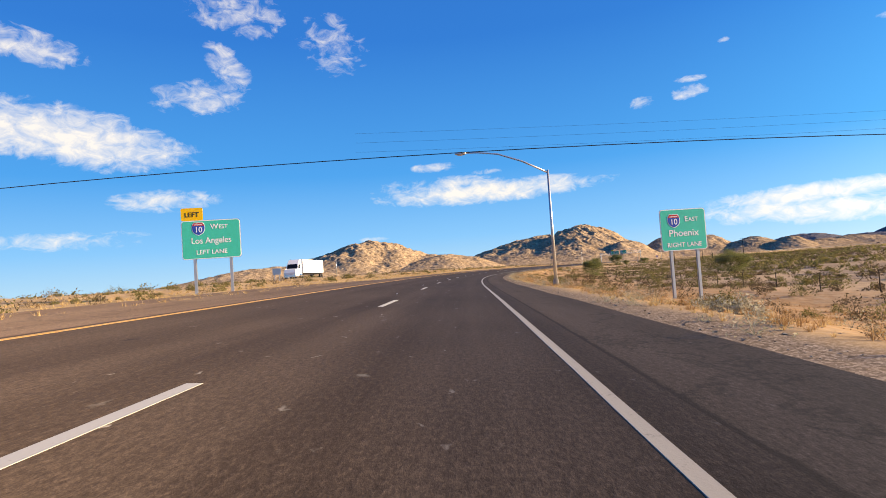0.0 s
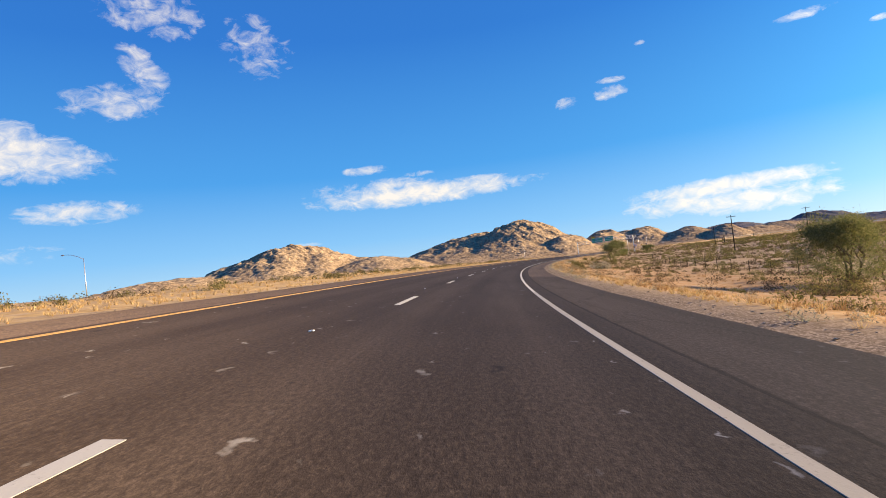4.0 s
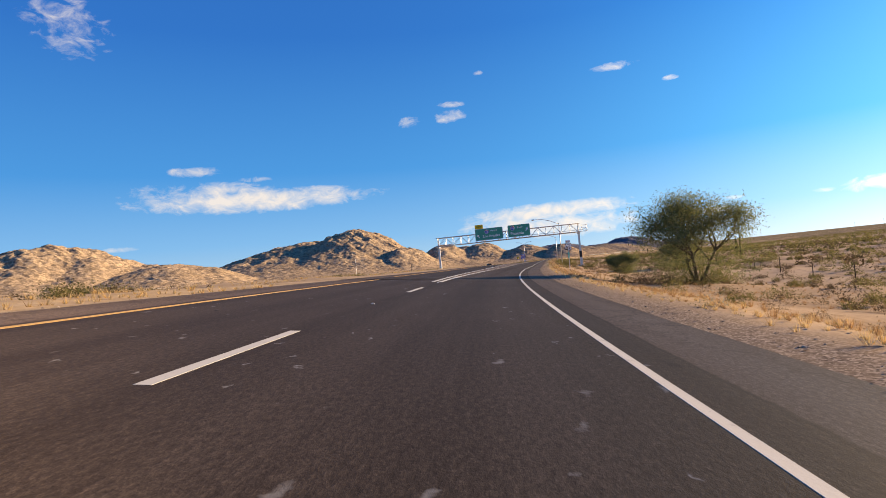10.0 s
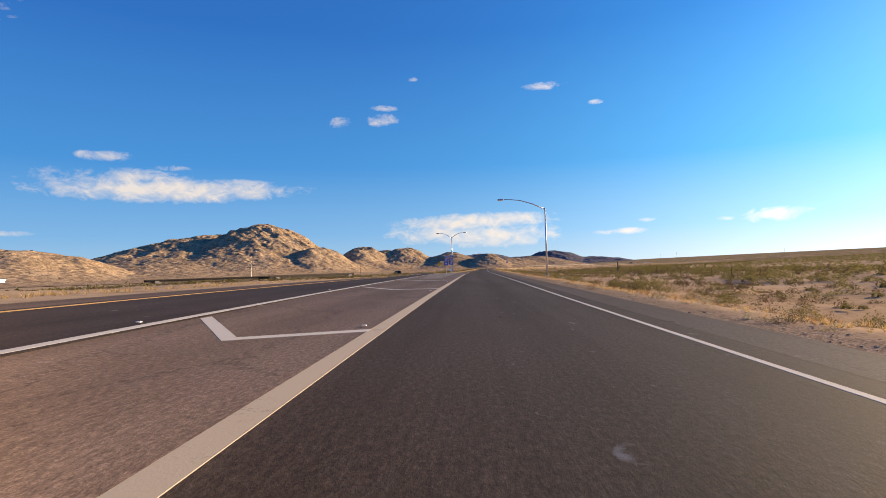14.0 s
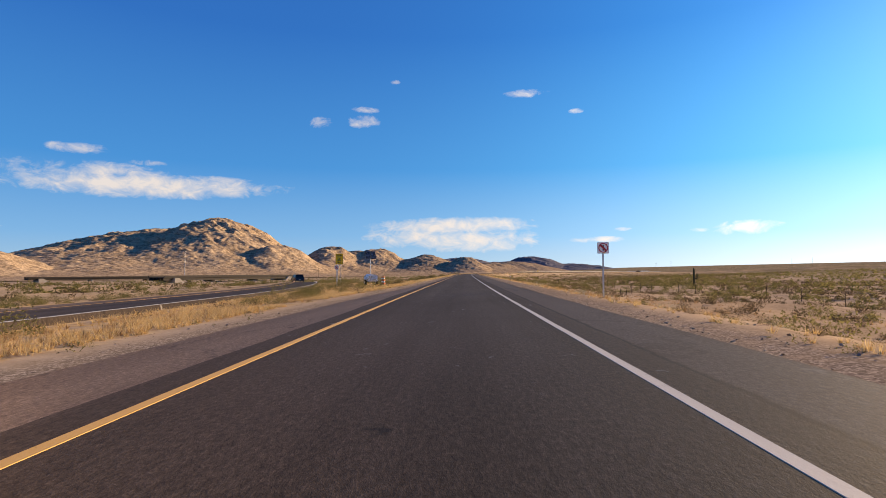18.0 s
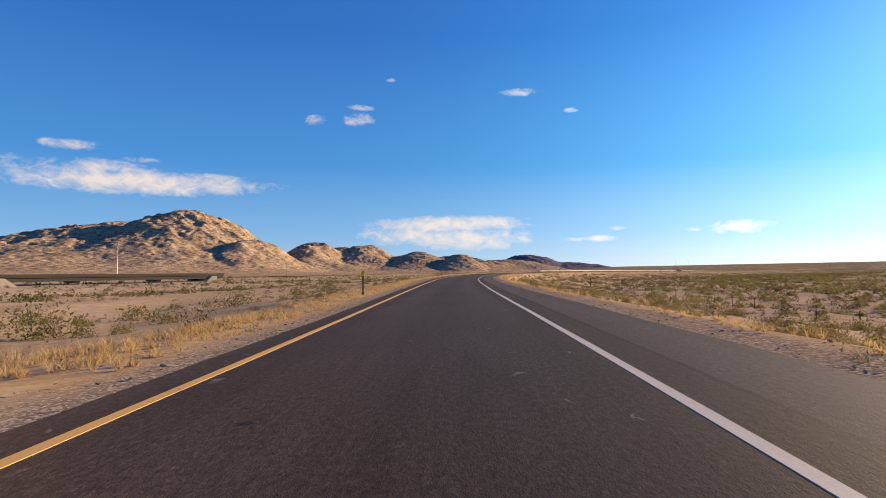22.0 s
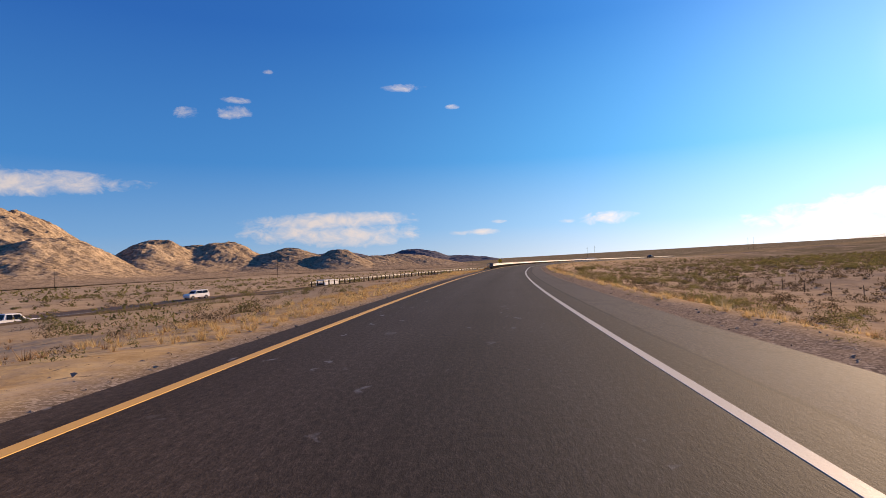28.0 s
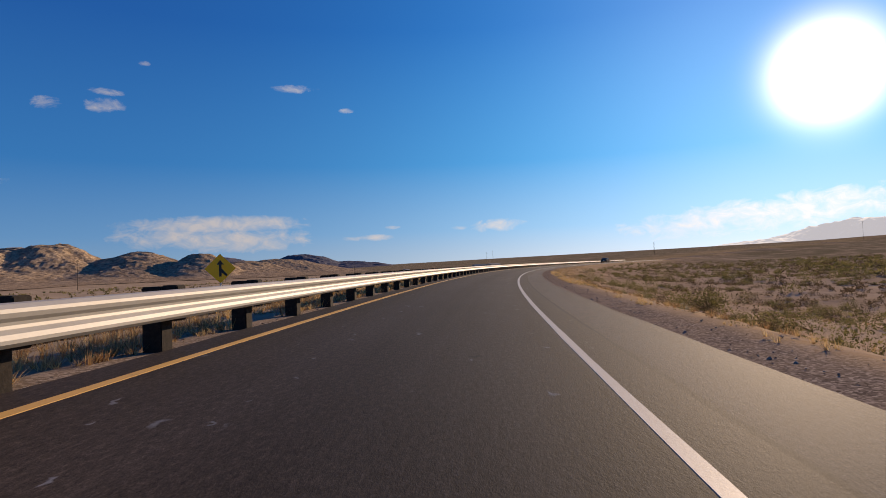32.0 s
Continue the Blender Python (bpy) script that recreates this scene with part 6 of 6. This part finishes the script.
# ---- solar trailer and barrel in the dry grass ----
so_m = stand(20.04, -9.4, .0) @ Matrix.Rotation(radians(30), 4, "Z") @ Matrix.Diagonal((.85, .85, 1.03, 1))
tr = empty("solar_trailer", so_m, "white equipment trailer with a solar panel on a mast", "trailer")
bm = bmesh.new()
prof = [(-.62, .42), (.62, .42), (.62, .72), (.52, .98), (.30, 1.10), (-.30, 1.10), (-.52, .98), (-.62, .72)]
outline(bm, prof, -.75, .75)
part("body", bm, "white_car", tr)
bm = bmesh.new()
for k in range(5):
    box(bm, -.34, .34, -.775, -.748, .55 + .09 * k, .60 + .09 * k)
part("louvre", bm, "galvanised", tr)
for x in (-.70, .70):
    w_ob = part("wheel", tube(bmesh.new(), (x - .09, .1, .30), (x + .09, .1, .30), .30, n=18), "rubber", tr)
    part("rim", tube(bmesh.new(), (x - .10, .1, .30), (x + .10, .1, .30), .16, n=12), "galvanised", w_ob)
bm = bmesh.new()
tube(bm, (-1.1, -.5, .45), (1.1, -.5, .45), .035, n=6)
tube(bm, (0, .7, .4), (0, 2.0, .35), .04, n=6)
for x in (-1.08, 1.08):
    tube(bm, (x, -.5, 0), (x, -.5, .55), .03, n=6)
part("outrigger_frame", bm, "black", tr)
part("mast", tube(bmesh.new(), (0, .2, 1.05), (0, .2, 2.9), .06, n=8), "galvanised", tr)
for s in (-1, 1):
    bm = bmesh.new()
    box(bm, -.62 if s < 0 else .03, -.03 if s < 0 else .62, -.03, .03, -.42, .42, .008)
    bmesh.ops.transform(bm, matrix=Matrix.Translation((0, .12, 3.0)) @ Matrix.Rotation(radians(-28), 4, "X"), verts=bm.verts)
    pv = part("solar_panel", bm, "black", tr)
    bm = bmesh.new()
    for k in range(5):
        x = (-.60 if s < 0 else .05) + .11 * k + .05
        box(bm, x - .004, x + .004, -.036, -.031, -.40, .40)
    for k in range(6):
        z = -.36 + .14 * k
        box(bm, -.60 if s < 0 else .05, -.05 if s < 0 else .60, -.036, -.031, z - .004, z + .004)
    bmesh.ops.transform(bm, matrix=Matrix.Translation((0, .12, 3.0)) @ Matrix.Rotation(radians(-28), 4, "X"), verts=bm.verts)
    part("cell_grid", bm, "galvanised", pv)
ba = empty("traffic_barrel", stand(19.975, -7.9) @ Matrix.Diagonal((.72, .72, .86, 1)), "orange and white traffic barrel beside the trailer", "traffic barrel")
for k, (z0, z1, r0, r1, mt) in enumerate(((0, .12, .36, .36, "rubber"), (.1, .32, .29, .285, "orange"), (.32, .5, .28, .275, "sign_white"), (.5, .68, .27, .265, "orange"), (.68, .84, .26, .25, "sign_white"), (.84, .98, .245, .23, "orange"))):
    part("band" if k else "base_ring", tube(bmesh.new(), (0, 0, z0), (0, 0, z1), r0, r1, 18), mt, ba, smooth=False)
# ---- guardrail along the ramp ----
RAIL0, RAIL1 = 30.185, 40.0


def rail_d(t):
    return edge(t) - 4.05 + .20 * np.clip((30.45 - t) / .26, 0, 1) ** 1.5


rail_prof = [(a, b * .92) for a, b in [(0.0, .155), (.030, .147), (.062, .118), (.066, .090), (.054, .055), (.020, .024), (.014, 0.0), (.020, -.024), (.054, -.055), (.066, -.090), (.062, -.118), (.030, -.147), (0.0, -.155)]]


def beam(t0, t1, dfun, zc, side, parent, name="rail_beam", zfun=None):
    n = 5
    t = np.linspace(t0, t1, n)
    vs, fs = [], []
    for i in range(n):
        for rx, rz in rail_prof + [(a - .006, b) for a, b in rail_prof[::-1]]:
            z = zc + rz + (float(zfun(t[i], dfun(t[i]))) if zfun else 0)
            vs.append(place(np.float64(t[i]), np.float64(dfun(t[i]) + side * rx), z))
    k = 2 * len(rail_prof)
    for i in range(n - 1):
        for j in range(k):
            fs.append((i * k + j, i * k + (j + 1) % k, (i + 1) * k + (j + 1) % k, (i + 1) * k + j))
    fs += [tuple(range(k))[::-1], tuple((n - 1) * k + j for j in range(k))]
    ob = new(name, mesh_of(name, np.array(vs), fs, M["rail"]))
    ob.parent = parent
    return ob


rail = empty("guardrail", Matrix(), "galvanised steel guardrail on dark timber posts", "guardrail", "guardrails")
post_bm = bmesh.new()
box(post_bm, -.10, .10, -.10, .10, -.75, .16, .012)
gp = bpy.data.meshes.new("guardrail_post")
post_bm.to_mesh(gp)
gp.materials.append(M["timber"])
blk_bm = bmesh.new()
box(blk_bm, .10, .26, -.08, .08, -.18, .17, .01)
gb = bpy.data.meshes.new("guardrail_block")
blk_bm.to_mesh(gb)
gb.materials.append(M["timber"])
ZR = .45
stp = 3.81 / SPEED
tcur = RAIL0
while tcur < RAIL1:
    beam(tcur - .004, min(tcur + stp, RAIL1) + .004, lambda t: rail_d(t) + .2, ZR, 1, rail)
    for j in range(2):
        tp = tcur + j * stp / 2 + .02
        if tp < RAIL0 + .05:
            continue
        m = spot(tp, float(rail_d(tp)) - .1, ZR)
        po = share("post", gp, rail, m)
        share("spacer_block", gb, po)
    tcur += stp
# bent end of the rail and broken timber
end_m = spot(RAIL0, float(rail_d(RAIL0)) + .2, ZR)


def ribbon(pts, half, lean, thick=.006):
    """A strip of sheet steel along pts; half its height, lean how far its face turns down."""
    bm_ = bmesh.new()
    prev_ = None
    for i, (p_, hh, ln) in enumerate(zip(pts, half, lean)):
        p_ = Vector(p_)
        up_ = Vector((math.sin(ln), 0, math.cos(ln)))
        out_ = Vector((math.cos(ln), 0, -math.sin(ln)))
        cur_ = [bm_.verts.new(p_ + up_ * (hh * b_ / .155) + out_ * a_) for a_, b_ in rail_prof]
        if prev_:
            for j in range(len(cur_) - 1):
                bm_.faces.new((prev_[j], prev_[j + 1], cur_[j + 1], cur_[j]))
        prev_ = cur_
    bmesh.ops.solidify(bm_, geom=bm_.faces[:], thickness=thick)
    return bm_


crumple = part("crumpled_end", ribbon([(0, .03, 0), (-.05, -.08, -.02), (-.10, -.16, -.06), (-.20, -.22, -.07), (-.26, -.32, -.13), (-.38, -.37, -.14), (-.46, -.45, -.20)], [.155, .15, .17, .14, .15, .11, .07], [0, -.35, -.3, -.75, -.6, -1.0, -.9]), "scraped", None, "bent and darkened end of the rail")
crumple.parent = rail
crumple.matrix_world = end_m
loop_ = part("torn_strip", ribbon([(-.10, -.10, .13), (-.22, -.22, .17), (-.36, -.34, .18), (-.50, -.42, .13), (-.60, -.46, .03), (-.64, -.46, -.09), (-.60, -.44, -.17)], [.025, .045, .05, .045, .04, .03, .015], [-.9, -.7, -.4, -.1, .2, .5, .6]), "rail", None, "torn curled strip of bright steel")
loop_.parent = rail
loop_.matrix_world = end_m
r0 = random.Random(4)
for k in range(44):
    tt_ = RAIL0 + .03 - r0.random() ** 1.3 * .24
    L = r0.uniform(.12, .8)
    m = stand(tt_, float(left_edge(tt_)) - r0.uniform(.02, 1.0) - .5 * (k % 2), .04 + .06 * r0.random()) @ Euler((r0.uniform(-.25, .25), r0.uniform(-.2, .2), r0.uniform(0, 3.1))).to_matrix().to_4x4()
    bm = bmesh.new()
    s = r0.uniform(.02, .065)
    outline(bm, [(-L / 2, -s / 2), (L / 2 - .12, -s / 2), (L / 2, -s * .1), (L / 2 - .2, s * .2), (L / 2 - .05, s / 2), (-L / 2 + .1, s / 2)], -s / 2, s / 2)
    ob = part("broken_plank", bm, "split_wood" if k % 4 else "timber", None)
    ob.matrix_world = m
    tagged(ob, "splintered piece of broken guardrail timber on the verge", "broken timber", "broken timbers")
for k, (tt_, dd_, h_) in enumerate(((30.10, -3.35, .30), (30.15, -3.45, .34), (30.21, -3.3, .24))):
    ob = part("broken_post", outline(bmesh.new(), [(-.05, -.2), (.05, -.2), (.05, h_ * .6), (.02, h_ * .75), (.03, h_ * 1.1), (-.005, h_ * .7), (-.03, h_ * 1.3), (-.05, h_ * .8)], -.04, .05), "split_wood", None)
    ob.matrix_world = stand(tt_, dd_) @ Euler((.1 * k, .25 - .2 * k, .4)).to_matrix().to_4x4()
    tagged(ob, "snapped timber post stump on the verge", "broken post", "broken posts")
# a torn rail lying on the verge
fallen = empty("fallen_rail", Matrix(), "bent guardrail beam lying on the gravel verge", "guardrail beam")
for k in range(3):
    ta = 29.72 + .075 * k
    tb = ta + .072
    bm = bmesh.new()
    pts = []
    for i in range(5):
        tt_ = ta + (tb - ta) * i / 4
        pts.append(Vector(place(np.float64(tt_), np.float64(float(left_edge(tt_)) - 1.6 + .5 * k + .1 * i), 0)))
        pts[-1].z = ground_z(tt_, float(left_edge(tt_)) - 1.6 + .5 * k) + .14 + .10 * (k == 2) * i / 4
    rr = [[bm.verts.new(p + Vector((a * .5 + .2 * b, b * .6, abs(b) * .5 + a))) for a, b in rail_prof] for p in pts]
    for a_, b_ in zip(rr, rr[1:]):
        for j in range(len(a_) - 1):
            bm.faces.new((a_[j], a_[j + 1], b_[j + 1], b_[j]))
    bmesh.ops.solidify(bm, geom=bm.faces[:], thickness=.006)
    part("bent_beam", bm, "rail", fallen)
# the rail beside the merging side road
rail2 = empty("guardrail", Matrix(), "far galvanised guardrail with dark posts below the ramp", "guardrail", "guardrails")
tcur = 31.2
while tcur < 36.4:
    beam(tcur, tcur + stp, lambda t: -46.75 + (t - 26.5) * 2.2, .32, -1, rail2, zfun=lambda t, d: -drop(np.float64(t), np.float64(d)))
    for j in range(2):
        tp = tcur + j * stp / 2
        d_ = -46.5 + (tp - 26.5) * 2.2
        share("post", gp, rail2, spot(tp, d_, .32 - float(drop(np.float64(tp), np.float64(d_)))))
    tcur += stp


# ---- vehicles ----
def wheel(parent, x, y, r, wdt):
    w_ob = part("wheel", tube(bmesh.new(), (x - wdt / 2, y, r), (x + wdt / 2, y, r), r, n=20), "rubber", parent)
    part("rim", tube(bmesh.new(), (x - wdt / 2 - .012, y, r), (x + wdt / 2 + .012, y, r), r * .6, n=14), "chrome", w_ob)
    return w_ob


def side_profile(bm, pts, half, tuck=0.0):
    """A body from a side outline (y, z); upper points may tuck in."""
    zmax = max(z for _, z in pts)
    ls, rs = [], []
    for y, z in pts:
        k = half - tuck * max(0, (z - zmax * .55) / (zmax * .45))
        ls.append(bm.verts.new((-k, y, z)))
        rs.append(bm.verts.new((k, y, z)))
    bm.faces.new(ls[::-1])
    bm.faces.new(rs)
    for i in range(len(pts)):
        j = (i + 1) % len(pts)
        bm.faces.new((ls[i], ls[j], rs[j], rs[i]))
    bmesh.ops.bevel(bm, geom=[e for e in bm.edges if abs(e.verts[0].co.x - e.verts[1].co.x) < .3], offset=.05, segments=2, affect="EDGES")
    return bm


def quad_pane(parent, pts, name="window"):
    bm = bmesh.new()
    vs = [bm.verts.new(p) for p in pts]
    bm.faces.new(vs)
    bmesh.ops.solidify(bm, geom=bm.faces[:], thickness=.012)
    return part(name, bm, "glass", parent)


SHAPES = {
    "sedan": dict(L=4.7, half=.90, low=[(-2.35, .35), (2.3, .33), (2.35, .62), (2.2, .78), (1.2, .92), (-1.75, .98), (-2.3, .95), (-2.38, .6)], cab=[(1.25, .9), (.45, 1.38), (-.9, 1.42), (-1.8, .96)], r=.33),
    "suv": dict(L=4.9, half=.97, low=[(-2.45, .42), (2.4, .40), (2.45, .75), (2.3, 1.02), (1.1, 1.12), (-2.40, 1.14), (-2.47, .7)], cab=[(1.15, 1.1), (.55, 1.74), (-2.15, 1.80), (-2.42, 1.12)], r=.38),
    "pickup": dict(L=5.8, half=1.0, low=[(-2.9, .48), (2.8, .46), (2.87, .8), (2.75, 1.1), (1.4, 1.2), (-.9, 1.22), (-2.9, 1.2), (-2.95, .7)], cab=[(1.4, 1.18), (.7, 1.86), (-.8, 1.9), (-1.1, 1.2)], r=.41),
}


def car(kind, m, mat, label, category="car"):
    s = SHAPES[kind]
    ob = empty(kind if kind != "suv" else "sport_utility_car", m, label, category)
    h = s["half"]
    part("body", side_profile(bmesh.new(), s["low"], h), mat, ob)
    part("cabin", side_profile(bmesh.new(), s["cab"], h - .06, .16), mat, ob)
    (ya, za), (yb, zb_), (yc, zc), (yd, zd) = s["cab"]
    for sx in (-1, 1):
        k0, k1 = sx * (h - .050), sx * (h - .19)
        mid = (yb + yc) / 2
        quad_pane(ob, [(k0, ya - .28, za + .05), (k1, yb - .05, zb_ - .10), (k1, mid + .04, zb_ - .08), (k0, mid + .04, za + .05)][::sx])
        quad_pane(ob, [(k0, mid - .04, za + .05), (k1, mid - .04, zb_ - .08), (k1, yc + .12, zc - .10), (k0, yd + .35, zd + .06)][::sx])
        for yy in (s["L"] / 2 - .85, -s["L"] / 2 + .9):
            wheel(ob, sx * (h - .10), yy, s["r"], .22)
        bm = bmesh.new()
        box(bm, sx * h - .12 if sx > 0 else -h + .0, sx * h if sx > 0 else -h + .12, -s["L"] / 2 - .03, -s["L"] / 2 + .06, .72, .92, .01)
        part("tail_lamp", bm, "sign_red", ob)
        bm = bmesh.new()
        box(bm, sx * (h - .30) - .14, sx * (h - .30) + .14, s["L"] / 2 - .10, s["L"] / 2 + .02, .64, .78, .01)
        part("head_lamp", bm, "sign_white", ob)
        bm = bmesh.new()
        box(bm, sx * (h + .06) - .07, sx * (h + .06) + .07, ya - .55, ya - .40, za + .02, za + .16, .02)
        part("mirror", bm, mat, ob)
    quad_pane(ob, [(-h + .18, yd - .015, zd + .10), (h - .18, yd - .015, zd + .10), (h - .28, yc - .06, zc - .10), (-h + .28, yc - .06, zc - .10)], "rear_window")
    quad_pane(ob, [(h - .16, ya + .015, za + .06), (-h + .16, ya + .015, za + .06), (-h + .26, yb + .06, zb_ - .08), (h - .26, yb + .06, zb_ - .08)], "windscreen")
    bm = bmesh.new()
    box(bm, -h + .05, h - .05, -s["L"] / 2 - .08, -s["L"] / 2 + .05, .42, .60, .03)
    part("bumper", bm, "black", ob)
    bm = bmesh.new()
    box(bm, -.16, .16, -s["L"] / 2 - .095, -s["L"] / 2 - .075, .62, .72)
    part("number_plate", bm, "sign_white", ob)
    if kind == "pickup":
        bm = bmesh.new()
        box(bm, -h + .08, h - .08, -2.85, -1.15, 1.17, 1.235)
        part("load_bed", bm, "black", ob)
    return ob


bz = float(branch(22.3)) - 1.8
car("suv", spot(22.3, bz, .02 - float(drop(np.float64(22.3), np.float64(bz))), 28), "dark_car", "black sport utility car on the branching ramp")
car("sedan", spot(38.5, float(edge(38.5)) - 1.75, .01), "dark_car", "dark sedan far ahead on the curving ramp")
car("pickup", free_spot(-3, 5.2), "white_car", "white pickup truck on the freeway")
car("sedan", free_spot(-8, -11.5), "white_car", "white sedan on the far carriageway")
car("pickup", free_spot(99, 8.2), "white_car", "white pickup truck with a load on the freeway")
car("sedan", free_spot(150, 5.0), "white_car", "white sedan ahead on the freeway")
car("suv", free_spot(40, -15.5, 0, 180), "white_car", "white sport utility car on the far carriageway")
van = empty("box_van", free_spot(52, 8.4), "white box van with red and blue markings on the freeway", "van")
part("cab", side_profile(bmesh.new(), [(1.3, .4), (3.1, .4), (3.2, .9), (2.5, 1.2), (1.9, 1.95), (1.3, 2.0)], .95, .12), "white_car", van)
bm = bmesh.new()
box(bm, -1.1, 1.1, -3.1, 1.28, .55, 2.75, .08)
part("box_body", bm, "white_car", van)
for sx in (-1, 1):
    for k, (z0, z1, mt) in enumerate(((.95, 1.2, "sign_red"), (1.3, 1.4, "sign_blue"))):
        bm = bmesh.new()
        box(bm, sx * 1.103 - .004, sx * 1.103 + .004, -3.0, 1.2, z0, z1)
        part("side_stripe", bm, mt, van)
    quad_pane(van, [(sx * .955, 1.4, 1.2), (sx * .955, 2.35, 1.2), (sx * .86, 1.9, 1.85), (sx * .86, 1.4, 1.88)][::sx])
    for yy in (-2.0, 2.3):
        wheel(van, sx * .95, yy, .40, .26)
bm = bmesh.new()
box(bm, -1.0, 1.0, -3.14, -3.09, .7, 1.3)
part("rear_marking", bm, "sign_red", van)
quad_pane(van, [(-.6, -3.11, 1.5), (.6, -3.11, 1.5), (.6, -3.11, 2.1), (-.6, -3.11, 2.1)], "rear_window")

# the white lorry on the far carriageway
def lorry(m):
    ob = empty("semi_lorry", m, "white semi lorry with a long box trailer", "lorry")
    bm = bmesh.new()
    box(bm, -1.25, 1.25, -9.5, 5.8, 1.15, 4.0, .06)
    part("trailer_box", bm, "white_car", ob)
    bm = bmesh.new()
    box(bm, -.6, .6, -9.4, 8.5, .85, 1.12, .02)
    part("chassis", bm, "black", ob)
    part("cab", side_profile(bmesh.new(), [(6.4, .55), (10.6, .55), (10.7, 1.3), (10.4, 1.9), (9.1, 2.1), (8.5, 3.1), (7.6, 3.9), (6.4, 4.0)], 1.2, .12), "white_car", ob)
    quad_pane(ob, [(1.05, 9.1, 2.15), (-1.05, 9.1, 2.15), (-.98, 8.6, 3.0), (.98, 8.6, 3.0)], "windscreen")
    for sx in (-1, 1):
        quad_pane(ob, [(sx * 1.21, 7.6, 2.1), (sx * 1.21, 8.8, 2.1), (sx * 1.14, 8.4, 2.95), (sx * 1.14, 7.6, 2.95)][::sx])
        for yy in (-8.4, -7.2, 5.6, 6.8, 9.8):
            wheel(ob, sx * 1.0, yy, .50, .35)
        part("exhaust", tube(bmesh.new(), (sx * 1.1, 6.3, 1.0), (sx * 1.1, 6.3, 4.1), .08, n=8), "chrome", ob)
        part("fuel_tank", tube(bmesh.new(), (sx * 1.0, 7.0, .75), (sx * 1.0, 8.6, .75), .32, n=12), "chrome", ob)
    bm = bmesh.new()
    box(bm, -1.2, 1.2, 10.55, 10.8, .4, .8, .05)
    part("bumper", bm, "chrome", ob)
    return ob


lm = stand(4.15, -41.0, .05, 187)
gzl = [ground_z(4.15 + k, -41) for k in (-.3, 0, .3)]
lm.translation.z = max(gzl) + .03
lorry(lm)


# ---- overpass and flat bridge on the far side ----
def bridge(name, a, b, z, width, depth, mat, label, piers=2, slope=True):
    a, b = Vector((*a, z)), Vector((*b, z))
    L = (b - a).length
    m = Matrix.Translation((a + b) / 2) @ Matrix.Rotation(math.atan2((b - a).y, (b - a).x), 4, "Z")
    ob = empty(name, m, label, "bridge")
    bm = bmesh.new()
    box(bm, -L / 2, L / 2, -width / 2, width / 2, -.35, 0, .03)
    part("deck", bm, mat, ob)
    for k in range(5):
        y = -width / 2 + .8 + (width - 1.6) * k / 4
        bm = bmesh.new()
        box(bm, -L / 2, L / 2, y - .25, y + .25, -depth, -.35)
        part("girder", bm, mat, ob)
    for s in (-1, 1):
        bm = bmesh.new()
        box(bm, -L / 2, L / 2, s * width / 2 - .15, s * width / 2 + .15, 0, .85, .03)
        part("parapet", bm, mat, ob)
        if slope:
            bm = bmesh.new()
            side_profile(bm, [(0, -.4), (9, -6.5), (9.3, -7.2), (-3, -7.2), (-3, -.4)], width / 2 + 1)
            bmesh.ops.transform(bm, matrix=Matrix.Translation((s * L / 2 - s * 9, 0, 0)) @ Matrix.Rotation(radians(90 * s), 4, "Z"), verts=bm.verts)
            part("abutment", bm, "concrete", ob)
    for k in range(piers):
        x = -L / 2 + L * (k + 1) / (piers + 1)
        for y in (-width * .28, width * .28):
            part("pier", tube(bmesh.new(), (x, y, -9), (x, y, -depth), .5, n=10), "concrete", ob)
        bm = bmesh.new()
        box(bm, x - .5, x + .5, -width * .4, width * .4, -depth - .9, -depth)
        part("pier_cap", bm, "concrete", ob)
    return ob


# Overpass deck and parapets share the girders' colour, darkened to paint in shade.
bridge("overpass", (-249, 776), (-209, 882), -1.6, 11, 1.7, "girder", "concrete road overpass with sloped abutments, deck painted dark for shade")
bridge("overpass", (-410, 900), (-330, 1000), -3.0, 11, 1.6, "girder", "far concrete overpass below the hills, deck painted dark for shade")
bridge("flat_bridge", (-407, 725), (-368, 580), 1.2, 10, 1.5, "white_car", "pale flat bridge across the plain", 2, False)

# ---- far white houses and tanks on the plain ----
for k, (x, y, sx, sz) in enumerate(((145, 1224, 9, 3.2), (176, 1262, 12, 3.5), (112, 1290, 8, 3))):
    gz = float(ground_height(np.array([float(x)]), np.array([float(y)]))[0])
    hs = empty("farm_building", pose(x, y, gz, 0, 0, 25 * k), "far low white farm building on the plain", "building", "farm buildings")
    bm = bmesh.new()
    box(bm, -sx / 2, sx / 2, -3, 3, -.5, sz)
    part("wall", bm, "white_car", hs)
    bm = bmesh.new()
    side_profile(bm, [(-3.4, sz), (3.4, sz), (0, sz + 1.1)], sx / 2 + .3)
    part("roof", bm, "concrete", hs)
    bm = bmesh.new()
    box(bm, -.5, .5, -3.03, -2.98, -.2, 2.0)
    part("door", bm, "timber", hs)
